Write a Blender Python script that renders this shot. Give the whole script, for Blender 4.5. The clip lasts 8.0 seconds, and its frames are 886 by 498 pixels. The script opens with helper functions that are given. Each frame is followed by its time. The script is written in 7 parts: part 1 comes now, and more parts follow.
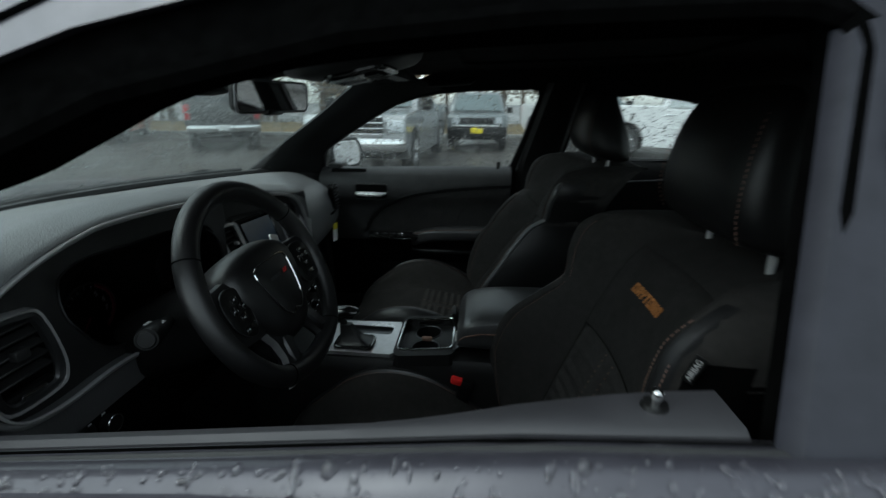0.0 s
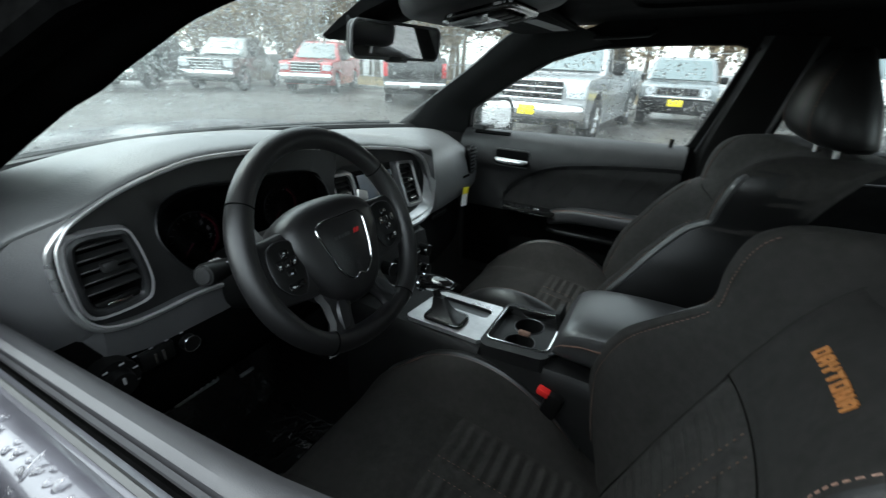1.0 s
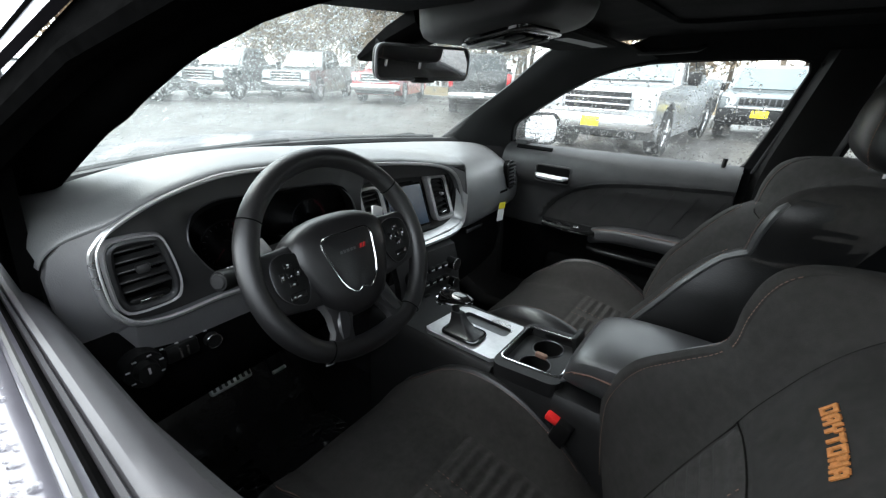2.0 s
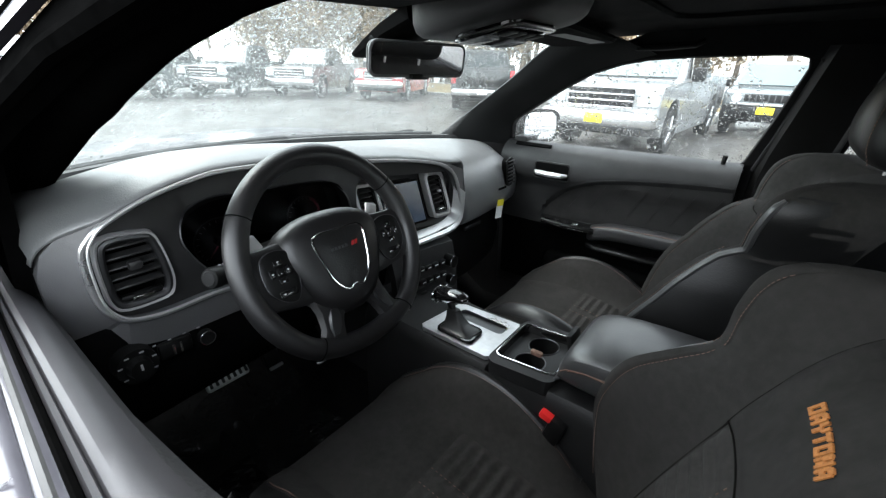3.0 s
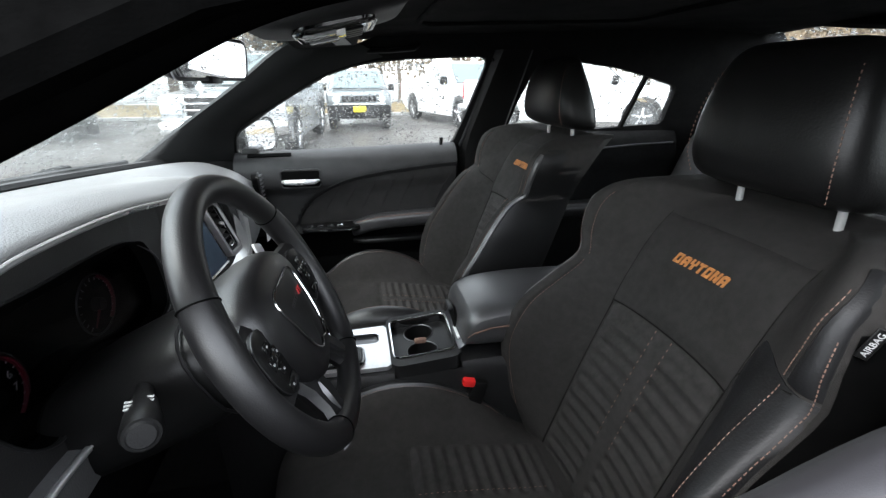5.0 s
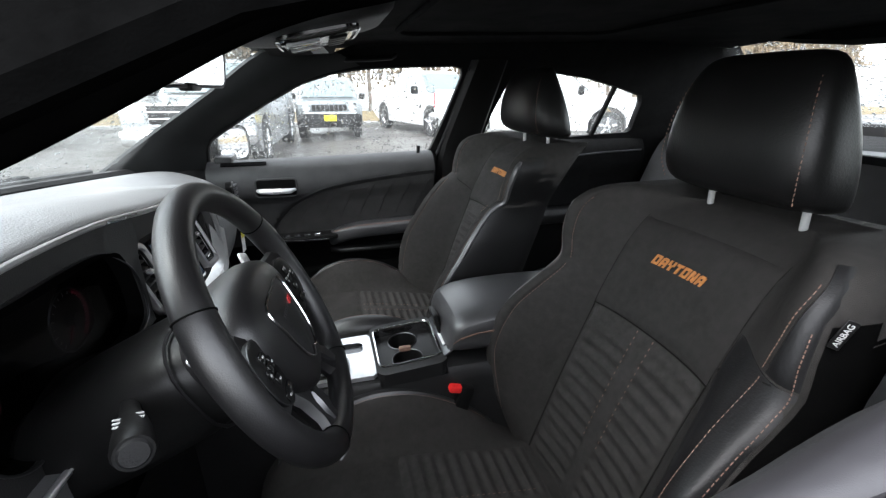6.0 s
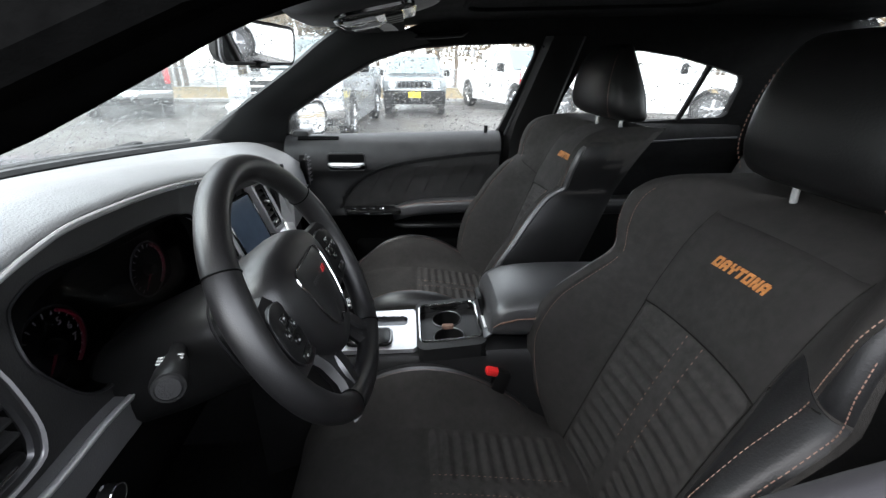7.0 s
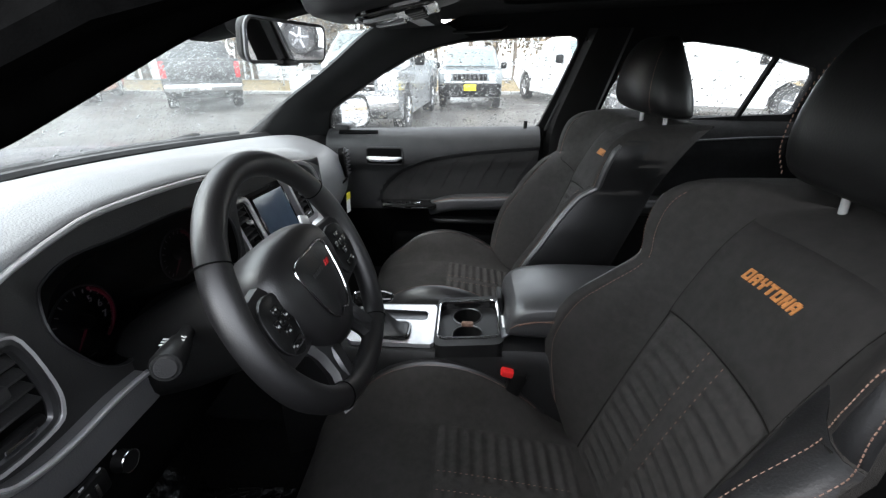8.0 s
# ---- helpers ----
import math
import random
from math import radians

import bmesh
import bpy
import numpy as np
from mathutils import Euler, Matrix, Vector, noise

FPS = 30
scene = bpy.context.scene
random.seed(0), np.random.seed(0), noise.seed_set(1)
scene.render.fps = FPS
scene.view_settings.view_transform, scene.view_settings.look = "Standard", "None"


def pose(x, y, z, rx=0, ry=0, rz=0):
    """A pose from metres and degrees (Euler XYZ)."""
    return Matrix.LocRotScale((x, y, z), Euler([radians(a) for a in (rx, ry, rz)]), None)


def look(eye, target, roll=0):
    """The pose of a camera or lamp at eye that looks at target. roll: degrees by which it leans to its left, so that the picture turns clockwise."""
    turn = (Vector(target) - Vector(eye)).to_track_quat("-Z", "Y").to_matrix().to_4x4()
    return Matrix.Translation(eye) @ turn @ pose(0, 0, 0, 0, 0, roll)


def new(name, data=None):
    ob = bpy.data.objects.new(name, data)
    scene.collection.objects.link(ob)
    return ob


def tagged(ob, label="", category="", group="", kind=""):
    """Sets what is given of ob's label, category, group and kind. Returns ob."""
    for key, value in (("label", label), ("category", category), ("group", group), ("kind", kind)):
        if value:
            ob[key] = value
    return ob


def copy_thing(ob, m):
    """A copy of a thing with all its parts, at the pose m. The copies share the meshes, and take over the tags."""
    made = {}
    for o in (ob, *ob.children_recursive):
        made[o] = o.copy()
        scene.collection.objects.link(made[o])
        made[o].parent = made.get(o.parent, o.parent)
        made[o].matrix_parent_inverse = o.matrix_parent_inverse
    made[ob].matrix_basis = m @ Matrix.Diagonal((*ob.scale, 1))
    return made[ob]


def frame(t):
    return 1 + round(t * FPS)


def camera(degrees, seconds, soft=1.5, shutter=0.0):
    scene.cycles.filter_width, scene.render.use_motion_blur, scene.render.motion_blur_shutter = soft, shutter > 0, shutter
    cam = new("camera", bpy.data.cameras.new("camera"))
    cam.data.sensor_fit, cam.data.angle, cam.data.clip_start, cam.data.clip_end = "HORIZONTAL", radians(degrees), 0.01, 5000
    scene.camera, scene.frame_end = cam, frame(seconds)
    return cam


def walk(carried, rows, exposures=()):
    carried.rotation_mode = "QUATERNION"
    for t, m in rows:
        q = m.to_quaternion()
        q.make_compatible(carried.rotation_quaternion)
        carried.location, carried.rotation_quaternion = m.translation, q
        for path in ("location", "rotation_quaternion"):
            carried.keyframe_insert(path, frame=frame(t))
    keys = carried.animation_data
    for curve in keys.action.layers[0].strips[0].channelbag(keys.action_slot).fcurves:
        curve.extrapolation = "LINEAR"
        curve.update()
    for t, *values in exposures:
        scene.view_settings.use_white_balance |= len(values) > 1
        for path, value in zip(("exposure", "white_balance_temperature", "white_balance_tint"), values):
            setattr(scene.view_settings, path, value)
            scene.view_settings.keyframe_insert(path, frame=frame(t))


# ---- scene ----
cam = camera(92.8, 8.0, soft=1.3, shutter=0.5)
PATH = [
    (0, (0.167, -0.957, 1.206), (0.014, 0.927, 0.551), 0.4),
    (0.5, (0.225, -0.848, 1.193), (-0.303, 0.917, 0.415), 1.6),
    (1, (0.247, -0.805, 1.184), (-0.594, 0.818, 0.372), 2.4),
    (1.5, (0.283, -0.784, 1.197), (-0.749, 0.738, 0.41), 0.8),
    (1.7, (0.301, -0.775, 1.205), (-0.762, 0.728, 0.424), 1.3),
    (2.8, (0.341, -0.745, 1.207), (-0.758, 0.724, 0.411), 2.0),
    (3, (0.335, -0.75, 1.206), (-0.759, 0.723, 0.409), 1.7),
    (3.5, (0.281, -0.763, 1.194), (-0.68, 0.808, 0.413), 1.7),
    (4, (0.128, -0.789, 1.179), (-0.23, 1.028, 0.424), 0.9),
    (4.5, (-0.006, -0.819, 1.18), (0.16, 1.035, 0.447), 0.1),
    (4.7, (-0.032, -0.823, 1.183), (0.234, 1.012, 0.435), 0.0),
    (5.8, (-0.083, -0.820, 1.176), (0.393, 0.989, 0.469), -0.2),
    (6, (-0.081, -0.822, 1.18), (0.408, 0.984, 0.475), 0.1),
    (6.5, (-0.062, -0.828, 1.18), (0.252, 1.009, 0.454), 0.1),
    (7, (-0.025, -0.833, 1.183), (0.113, 0.998, 0.389), 0.5),
    (7.5, (0.016, -0.832, 1.188), (0.003, 0.997, 0.38), 0.8),
    (8, (0.039, -0.829, 1.19), (-0.062, 0.99, 0.367), 0.0),
]
EXPOSURES = [(0.0, -0.48, 5950, -4.0), (0.5, 0.62, 6050, -3.0), (1.0, 1.14, 6100, -1.0), (1.5, 1.60, 6300, 5.0), (3.0, 1.72, 6300, 6.0), (4.0, 1.60, 6300, 7.0), (6.0, 1.80, 6350, 10.0), (8.0, 1.80, 6350, 10.0)]
walk(cam, [(t, look(eye, target, roll)) for t, eye, target, roll in PATH], EXPOSURES)

# ---------------------------------------------------------------- light
world = bpy.data.worlds.new("overcast")
scene.world = world
world.use_nodes = True
wt = world.node_tree
sky = wt.nodes.new("ShaderNodeTexSky")
sky.sky_type, sky.sun_disc = "NISHITA", False
sky.sun_elevation, sky.sun_rotation = radians(60), radians(248)
sky.air_density, sky.dust_density = 1.0, 1.6
grey = wt.nodes.new("ShaderNodeHueSaturation")
grey.inputs["Saturation"].default_value = 0.18
wt.links.new(sky.outputs[0], grey.inputs["Color"])
wt.links.new(grey.outputs[0], wt.nodes["Background"].inputs[0])
wt.nodes["Background"].inputs[1].default_value = 0.54
sun = new("sun", bpy.data.lights.new("sun", "SUN"))
sun.data.energy, sun.data.angle, sun.data.color = 0.22, radians(50), (1.0, 0.97, 0.93)
sun.rotation_euler = Vector((0.464, 0.187, -0.866)).to_track_quat("-Z", "Y").to_euler()

# ---------------------------------------------------------------- materials


def mat(name, base, rough=0.5, metal=0.0, var=0.25, scale=30.0, bump=0.0, bscale=400.0, coat=0.0, rvar=0.1, spec=0.5, dist=0.002):
    m = bpy.data.materials.new(name)
    m.use_nodes = True
    t = m.node_tree
    b = t.nodes["Principled BSDF"]
    b.inputs["Metallic"].default_value, b.inputs["Specular IOR Level"].default_value = metal, spec
    b.inputs["Coat Weight"].default_value, b.inputs["Coat Roughness"].default_value = coat, 0.08
    co = t.nodes.new("ShaderNodeTexCoord")
    n = t.nodes.new("ShaderNodeTexNoise")
    n.inputs["Scale"].default_value, n.inputs["Detail"].default_value, n.inputs["Roughness"].default_value = scale, 6, 0.6
    t.links.new(co.outputs["Object"], n.inputs["Vector"])
    r = t.nodes.new("ShaderNodeMapRange")
    r.inputs["From Min"].default_value, r.inputs["From Max"].default_value = 0.3, 0.7
    r.inputs["To Min"].default_value, r.inputs["To Max"].default_value = 1 - var, 1 + var
    t.links.new(n.outputs["Fac"], r.inputs["Value"])
    mul = t.nodes.new("ShaderNodeVectorMath")
    mul.operation = "SCALE"
    mul.inputs[0].default_value = base
    t.links.new(r.outputs[0], mul.inputs["Scale"])
    t.links.new(mul.outputs[0], b.inputs["Base Color"])
    q = t.nodes.new("ShaderNodeMapRange")
    q.inputs["From Min"].default_value, q.inputs["From Max"].default_value = 0.3, 0.7
    q.inputs["To Min"].default_value, q.inputs["To Max"].default_value = max(rough - rvar, 0.02), min(rough + rvar, 1)
    n2 = t.nodes.new("ShaderNodeTexNoise")
    n2.inputs["Scale"].default_value, n2.inputs["Detail"].default_value = scale * 0.23, 4
    t.links.new(co.outputs["Object"], n2.inputs["Vector"])
    t.links.new(n2.outputs["Fac"], q.inputs["Value"])
    t.links.new(q.outputs[0], b.inputs["Roughness"])
    if bump:
        n3 = t.nodes.new("ShaderNodeTexNoise")
        n3.inputs["Scale"].default_value, n3.inputs["Detail"].default_value = bscale, 3
        t.links.new(co.outputs["Object"], n3.inputs["Vector"])
        bp = t.nodes.new("ShaderNodeBump")
        bp.inputs["Strength"].default_value, bp.inputs["Distance"].default_value = bump, dist
        t.links.new(n3.outputs["Fac"], bp.inputs["Height"])
        t.links.new(bp.outputs[0], b.inputs["Normal"])
    return m


def glass(name, tint=(1, 1, 1), gloss=1.0):
    m = bpy.data.materials.new(name)
    m.use_nodes = True
    t = m.node_tree
    t.nodes.remove(t.nodes["Principled BSDF"])
    tr, gl, mx, fr = (t.nodes.new(k) for k in ("ShaderNodeBsdfTransparent", "ShaderNodeBsdfGlossy", "ShaderNodeMixShader", "ShaderNodeLayerWeight"))
    pw, ad = t.nodes.new("ShaderNodeMath"), t.nodes.new("ShaderNodeMath")
    pw.operation, pw.inputs[1].default_value = "POWER", 4.0
    ad.operation, ad.inputs[1].default_value, ad.inputs[2].default_value = "MULTIPLY_ADD", 0.45, 0.03
    tr.inputs[0].default_value = (*tint, 1)
    gl.inputs["Roughness"].default_value = 0.02
    gl.inputs["Color"].default_value = (gloss, gloss, gloss, 1)
    fr.inputs[0].default_value = 0.5
    t.links.new(fr.outputs["Facing"], pw.inputs[0])
    t.links.new(pw.outputs[0], ad.inputs[0])
    t.links.new(ad.outputs[0], mx.inputs[0])
    t.links.new(tr.outputs[0], mx.inputs[1])
    t.links.new(gl.outputs[0], mx.inputs[2])
    t.links.new(mx.outputs[0], t.nodes["Material Output"].inputs[0])
    return m


def wet_glass(name, tint, film):
    """Glass under a thin broken film of rain, which scatters a little light."""
    m = glass(name, tint)
    t = m.node_tree
    out = t.nodes["Material Output"]
    last = out.inputs[0].links[0].from_socket
    tl, mx = t.nodes.new("ShaderNodeBsdfTranslucent"), t.nodes.new("ShaderNodeMixShader")
    tl.inputs[0].default_value = (0.95, 0.97, 0.97, 1)
    co, n, r = t.nodes.new("ShaderNodeTexCoord"), t.nodes.new("ShaderNodeTexNoise"), t.nodes.new("ShaderNodeMapRange")
    n.inputs["Scale"].default_value, n.inputs["Detail"].default_value = 22.0, 6
    r.inputs["From Min"].default_value, r.inputs["From Max"].default_value = 0.35, 0.7
    r.inputs["To Min"].default_value, r.inputs["To Max"].default_value = film * 0.35, film * 1.6
    t.links.new(co.outputs["Object"], n.inputs["Vector"])
    t.links.new(n.outputs["Fac"], r.inputs["Value"])
    t.links.new(r.outputs[0], mx.inputs[0])
    t.links.new(last, mx.inputs[1])
    t.links.new(tl.outputs[0], mx.inputs[2])
    t.links.new(mx.outputs[0], out.inputs[0])
    return m


def water(name):
    m = bpy.data.materials.new(name)
    m.use_nodes = True
    b = m.node_tree.nodes["Principled BSDF"]
    b.inputs["Transmission Weight"].default_value, b.inputs["IOR"].default_value, b.inputs["Roughness"].default_value = 1, 1.33, 0.02
    return m


def asphalt():
    m = mat("wet asphalt", (0.060, 0.055, 0.050), 0.3, var=0.2, scale=2.0, bump=0.25, bscale=40, rvar=0.2, dist=0.002)
    t = m.node_tree
    b = t.nodes["Principled BSDF"]
    co = t.nodes.new("ShaderNodeTexCoord")
    n = t.nodes.new("ShaderNodeTexNoise")
    n.inputs["Scale"].default_value, n.inputs["Detail"].default_value = 0.35, 5
    t.links.new(co.outputs["Object"], n.inputs["Vector"])
    r = t.nodes.new("ShaderNodeMapRange")
    r.inputs["From Min"].default_value, r.inputs["From Max"].default_value = 0.42, 0.58
    r.inputs["To Min"].default_value, r.inputs["To Max"].default_value = 0.36, 0.62
    b.inputs["Specular IOR Level"].default_value = 0.35
    t.links.new(n.outputs["Fac"], r.inputs["Value"])
    t.links.new(r.outputs[0], b.inputs["Roughness"])
    return m


SUEDE = mat("black suede", (0.0208, 0.0194, 0.0182), 0.9, var=0.2, scale=70, bump=0.45, bscale=1100, spec=0.2)
SUEDE_RIB = mat("ribbed black suede", (0.0245, 0.0227, 0.0213), 0.9, var=0.25, scale=80, bump=0.45, bscale=1000, spec=0.25)
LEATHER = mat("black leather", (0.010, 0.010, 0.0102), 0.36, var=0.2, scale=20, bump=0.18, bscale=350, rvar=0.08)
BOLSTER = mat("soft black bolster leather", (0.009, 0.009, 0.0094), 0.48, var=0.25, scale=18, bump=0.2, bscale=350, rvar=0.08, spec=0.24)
# Lit copy of LEATHER: highlight on armrests and bolster edge painted in.
LEATHER_LIT = mat("lit black leather", (0.030, 0.030, 0.0305), 0.36, var=0.2, scale=20, bump=0.15, bscale=400, rvar=0.05, spec=0.8)
DASH = mat("grained charcoal dash skin", (0.100, 0.102, 0.103), 0.38, var=0.15, scale=12, bump=0.4, bscale=480, rvar=0.06, dist=0.0018, spec=1.0)
FASCIA = mat("charcoal fascia skin", (0.085, 0.0845, 0.0865), 0.42, var=0.15, scale=12, bump=0.3, bscale=480, rvar=0.06, spec=0.9, dist=0.0015)
PLASTIC = mat("dark grey plastic", (0.016, 0.0158, 0.016), 0.45, var=0.15, scale=14, bump=0.2, bscale=500, rvar=0.06, spec=0.4)
BLACK = mat("black plastic", (0.005, 0.005, 0.005), 0.42, var=0.2, scale=20, bump=0.1, bscale=300, spec=0.2)
GLOSS_BLACK = mat("gloss black trim", (0.006, 0.006, 0.006), 0.1, var=0.1, coat=0.6, rvar=0.03)
# Near black: cove, vent backs and slots have their shade put into it.
DEEP = mat("near-black trim and recess shade", (0.0012, 0.0012, 0.0012), 0.7, var=0.2, spec=0.04)
CARPET = mat("black carpet", (0.005, 0.005, 0.005), 0.98, var=0.5, scale=120, bump=0.8, bscale=600, spec=0.1)
CLOTH = mat("black headlining cloth", (0.006, 0.006, 0.0062), 0.95, var=0.3, scale=60, bump=0.4, bscale=900, spec=0.15)
# Near black and without sheen: the down-turned frame's shade is in the colour.
SHADE_FRAME = mat("near-black frame with painted shade", (0.0018, 0.0018, 0.0018), 0.95, var=0.3, scale=60, bump=0.2, bscale=900, spec=0.0)
# Darker copy of PAINT; the side's dark reflections are put into the colour.
PAINT_SHADED = mat("wet paint with painted shade", (0.019, 0.019, 0.025), 0.6, 0.0, var=0.2, scale=40, rvar=0.1, spec=0.25)
# Dark colour stands for the shade in the seat's seam grooves.
SEAM = mat("dark seam groove shade", (0.008, 0.0075, 0.007), 0.95, var=0.2, spec=0.0)
CONSOLE = mat("matt black console plastic", (0.009, 0.009, 0.0092), 0.55, var=0.2, scale=20, bump=0.25, bscale=450, spec=0.25)
DOOR_SUEDE = mat("black door suede", (0.021, 0.0203, 0.0198), 0.9, var=0.3, scale=25, bump=0.3, bscale=900, spec=0.2)
DOOR_MESH = mat("mesh-grained charcoal door skin", (0.020, 0.0203, 0.0215), 0.6, var=0.2, scale=30, bump=0.7, bscale=260)
PILLAR = mat("charcoal pillar trim", (0.0035, 0.004, 0.004), 0.68, var=0.2, scale=20, bump=0.3, bscale=500, spec=0.25)
# Near black, no sheen: blocked light at knee and flanks put into colour.
SHADE_TRIM = mat("near-black trim with painted shade", (0.003, 0.003, 0.003), 0.8, var=0.2, scale=20, bump=0.2, bscale=350, spec=0.0)
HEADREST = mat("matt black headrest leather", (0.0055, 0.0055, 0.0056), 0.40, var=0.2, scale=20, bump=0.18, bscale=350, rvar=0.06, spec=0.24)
SILVER = mat("satin silver trim", (0.62, 0.62, 0.62), 0.32, 0.6, var=0.08, scale=30, rvar=0.06)
SATIN = mat("satin grey painted trim", (0.36, 0.355, 0.36), 0.34, 0.5, var=0.08, scale=30, rvar=0.06)
DARK_SILVER = mat("dark satin metal trim", (0.11, 0.11, 0.114), 0.40, 1.0, var=0.1, scale=30, rvar=0.06)
HANDLE = mat("bright satin handle", (0.6, 0.6, 0.6), 0.25, 0.6, var=0.05, rvar=0.05)
DOOR_TRIM = mat("matt black door trim", (0.020, 0.020, 0.0203), 0.50, var=0.25, scale=20, bump=0.3, bscale=400, spec=0.28)
RIM_SKIN = mat("wheel rim leather", (0.0045, 0.0042, 0.0045), 0.42, var=0.2, scale=30, bump=0.12, bscale=700, rvar=0.05, spec=0.62)
WET_MAT = mat("wet black floor sheet", (0.006, 0.006, 0.006), 0.22, var=0.3, scale=12, bump=0.9, bscale=22, rvar=0.1, dist=0.01)
BRUSHED = mat("brushed aluminium", (0.52, 0.52, 0.53), 0.33, 0.8, var=0.1, scale=60, bump=0.1, bscale=250, rvar=0.08)
CHROME = mat("chrome", (0.7, 0.7, 0.7), 0.16, 1.0, var=0.03, rvar=0.03)
SILL = mat("grained grey door top", (0.020, 0.0193, 0.022), 0.55, var=0.15, scale=14, bump=0.16, bscale=900, dist=0.0008)
DIAL_PRINT = mat("dim dial print", (0.35, 0.34, 0.34), 0.6, var=0.1)
RING_SATIN = mat("satin trim ring", (0.62, 0.62, 0.625), 0.30, 0.85, var=0.08, scale=30, rvar=0.06)
DIM_RED = mat("dim red print", (0.20, 0.012, 0.03), 0.5, var=0.1)
RED = mat("red plastic", (0.6, 0.02, 0.02), 0.35, var=0.1)
ORANGE = mat("orange embroidery", (0.40, 0.155, 0.04), 0.75, var=0.3, scale=300, bump=0.5, bscale=900)
THREAD = mat("tan stitching", (0.14, 0.080, 0.058), 0.8, var=0.3, scale=200)
WHITE = mat("white print", (0.75, 0.75, 0.75), 0.6, var=0.05)
YELLOW = mat("yellow print", (0.75, 0.65, 0.03), 0.5, var=0.08)
GREY_FRAME = mat("grey frame plastic", (0.11, 0.11, 0.115), 0.4, var=0.1)
LENS = mat("clear ribbed lamp lens", (0.30, 0.31, 0.32), 0.15, var=0.2, scale=200, rvar=0.05, spec=0.7)
OVERHEAD = mat("grained charcoal overhead plastic", (0.022, 0.022, 0.023), 0.5, var=0.15, scale=14, bump=0.25, bscale=500)
GREY_LABEL = mat("grey label", (0.35, 0.35, 0.35), 0.6, var=0.1)
# Blue-grey base paints in what the dark touchscreen reflects.
SCREEN = mat("dark screen with painted reflection", (0.075, 0.105, 0.150), 0.14, var=0.1, coat=0.5, rvar=0.03)
MIRROR = mat("mirror silvering", (0.9, 0.9, 0.92), 0.01, 1.0, var=0.0, rvar=0.0)
PAINT = mat("wet granite metallic paint", (0.042, 0.040, 0.050), 0.40, 0.4, var=0.1, scale=60, coat=0.4, rvar=0.1)
RUBBER = mat("black rubber", (0.014, 0.014, 0.014), 0.6, var=0.3, scale=40)
REAR_TRIM = mat("grey rear trim", (0.035, 0.035, 0.036), 0.6, var=0.2, scale=14)
GLASS = wet_glass("rain-wet glass", (0.88, 0.90, 0.895), 0.010)
WS_GLASS = wet_glass("rain-filmed windshield glass", (0.83, 0.86, 0.85), 0.009)
WATER = water("rain water")
ASPHALT = asphalt()

# ---------------------------------------------------------------- mesh helpers


def finish(ob, mesh, material, smooth=True, angle=38):
    mesh.materials.append(material)
    if smooth:
        mesh.polygons.foreach_set("use_smooth", [True] * len(mesh.polygons))
        mesh.set_sharp_from_angle(angle=radians(angle))
    return ob


def solid(name, bm, material, smooth=True, angle=38, normals=True):
    me = bpy.data.meshes.new(name)
    if normals:
        bmesh.ops.recalc_face_normals(bm, faces=bm.faces[:])
    bm.to_mesh(me)
    bm.free()
    ob = new(name, me)
    return finish(ob, me, material, smooth, angle)


def part(name, bm, material, parent, label="", smooth=True, angle=38, normals=True):
    ob = solid(name, bm, material, smooth, angle, normals)
    ob.parent = parent
    up = parent
    m = Matrix.Identity(4)
    while up is not None:
        m = up.matrix_parent_inverse @ up.matrix_basis @ m
        up = up.parent
    ob.matrix_parent_inverse = m.inverted()
    return tagged(ob, label) if label else ob


def thing(name, at, label, category, group="", kind=""):
    ob = new(name)
    ob.empty_display_size = 0.1
    ob.matrix_basis = Matrix.Translation(at)
    return tagged(ob, label, category, group, kind)


def structure(name, bm, material, label, category, **kw):
    return tagged(solid(name, bm, material, **kw), label, category, kind="structure")


def box(bm, c, size, bevel=0.0, seg=2, m=None):
    r = bmesh.ops.create_cube(bm, size=1)
    vs = r["verts"]
    for v in vs:
        v.co = Vector((v.co.x * size[0], v.co.y * size[1], v.co.z * size[2]))
    if bevel:
        es = list({e for v in vs for e in v.link_edges})
        b = bmesh.ops.bevel(bm, geom=es, offset=bevel, segments=seg, profile=0.5, affect="EDGES")
        vs = list({v for f in b["faces"] for v in f.verts} | {v for v in vs if v.is_valid})
    for v in vs:
        if m:
            v.co = m @ v.co
        v.co += Vector(c)
    return bm


def cyl(bm, a, b, r0, r1=None, n=16, cap=True):
    a, b = Vector(a), Vector(b)
    r1 = r0 if r1 is None else r1
    q = (b - a).to_track_quat("Z", "Y")
    rings = []
    for p, r in ((a, r0), (b, r1)):
        rings.append([bm.verts.new(p + q @ Vector((r * math.cos(2 * math.pi * k / n), r * math.sin(2 * math.pi * k / n), 0))) for k in range(n)])
    for k in range(n):
        bm.faces.new((rings[0][k], rings[0][(k + 1) % n], rings[1][(k + 1) % n], rings[1][k]))
    if cap:
        bm.faces.new(rings[0][::-1])
        bm.faces.new(rings[1])
    return bm


def loft(bm, loops, cap=True):
    rows = [[bm.verts.new(p) for p in loop] for loop in loops]
    n = len(rows[0])
    for a, b in zip(rows, rows[1:]):
        for k in range(n):
            bm.faces.new((a[k], a[(k + 1) % n], b[(k + 1) % n], b[k]))
    if cap:
        bm.faces.new(rows[0][::-1])
        bm.faces.new(rows[-1])
    return bm


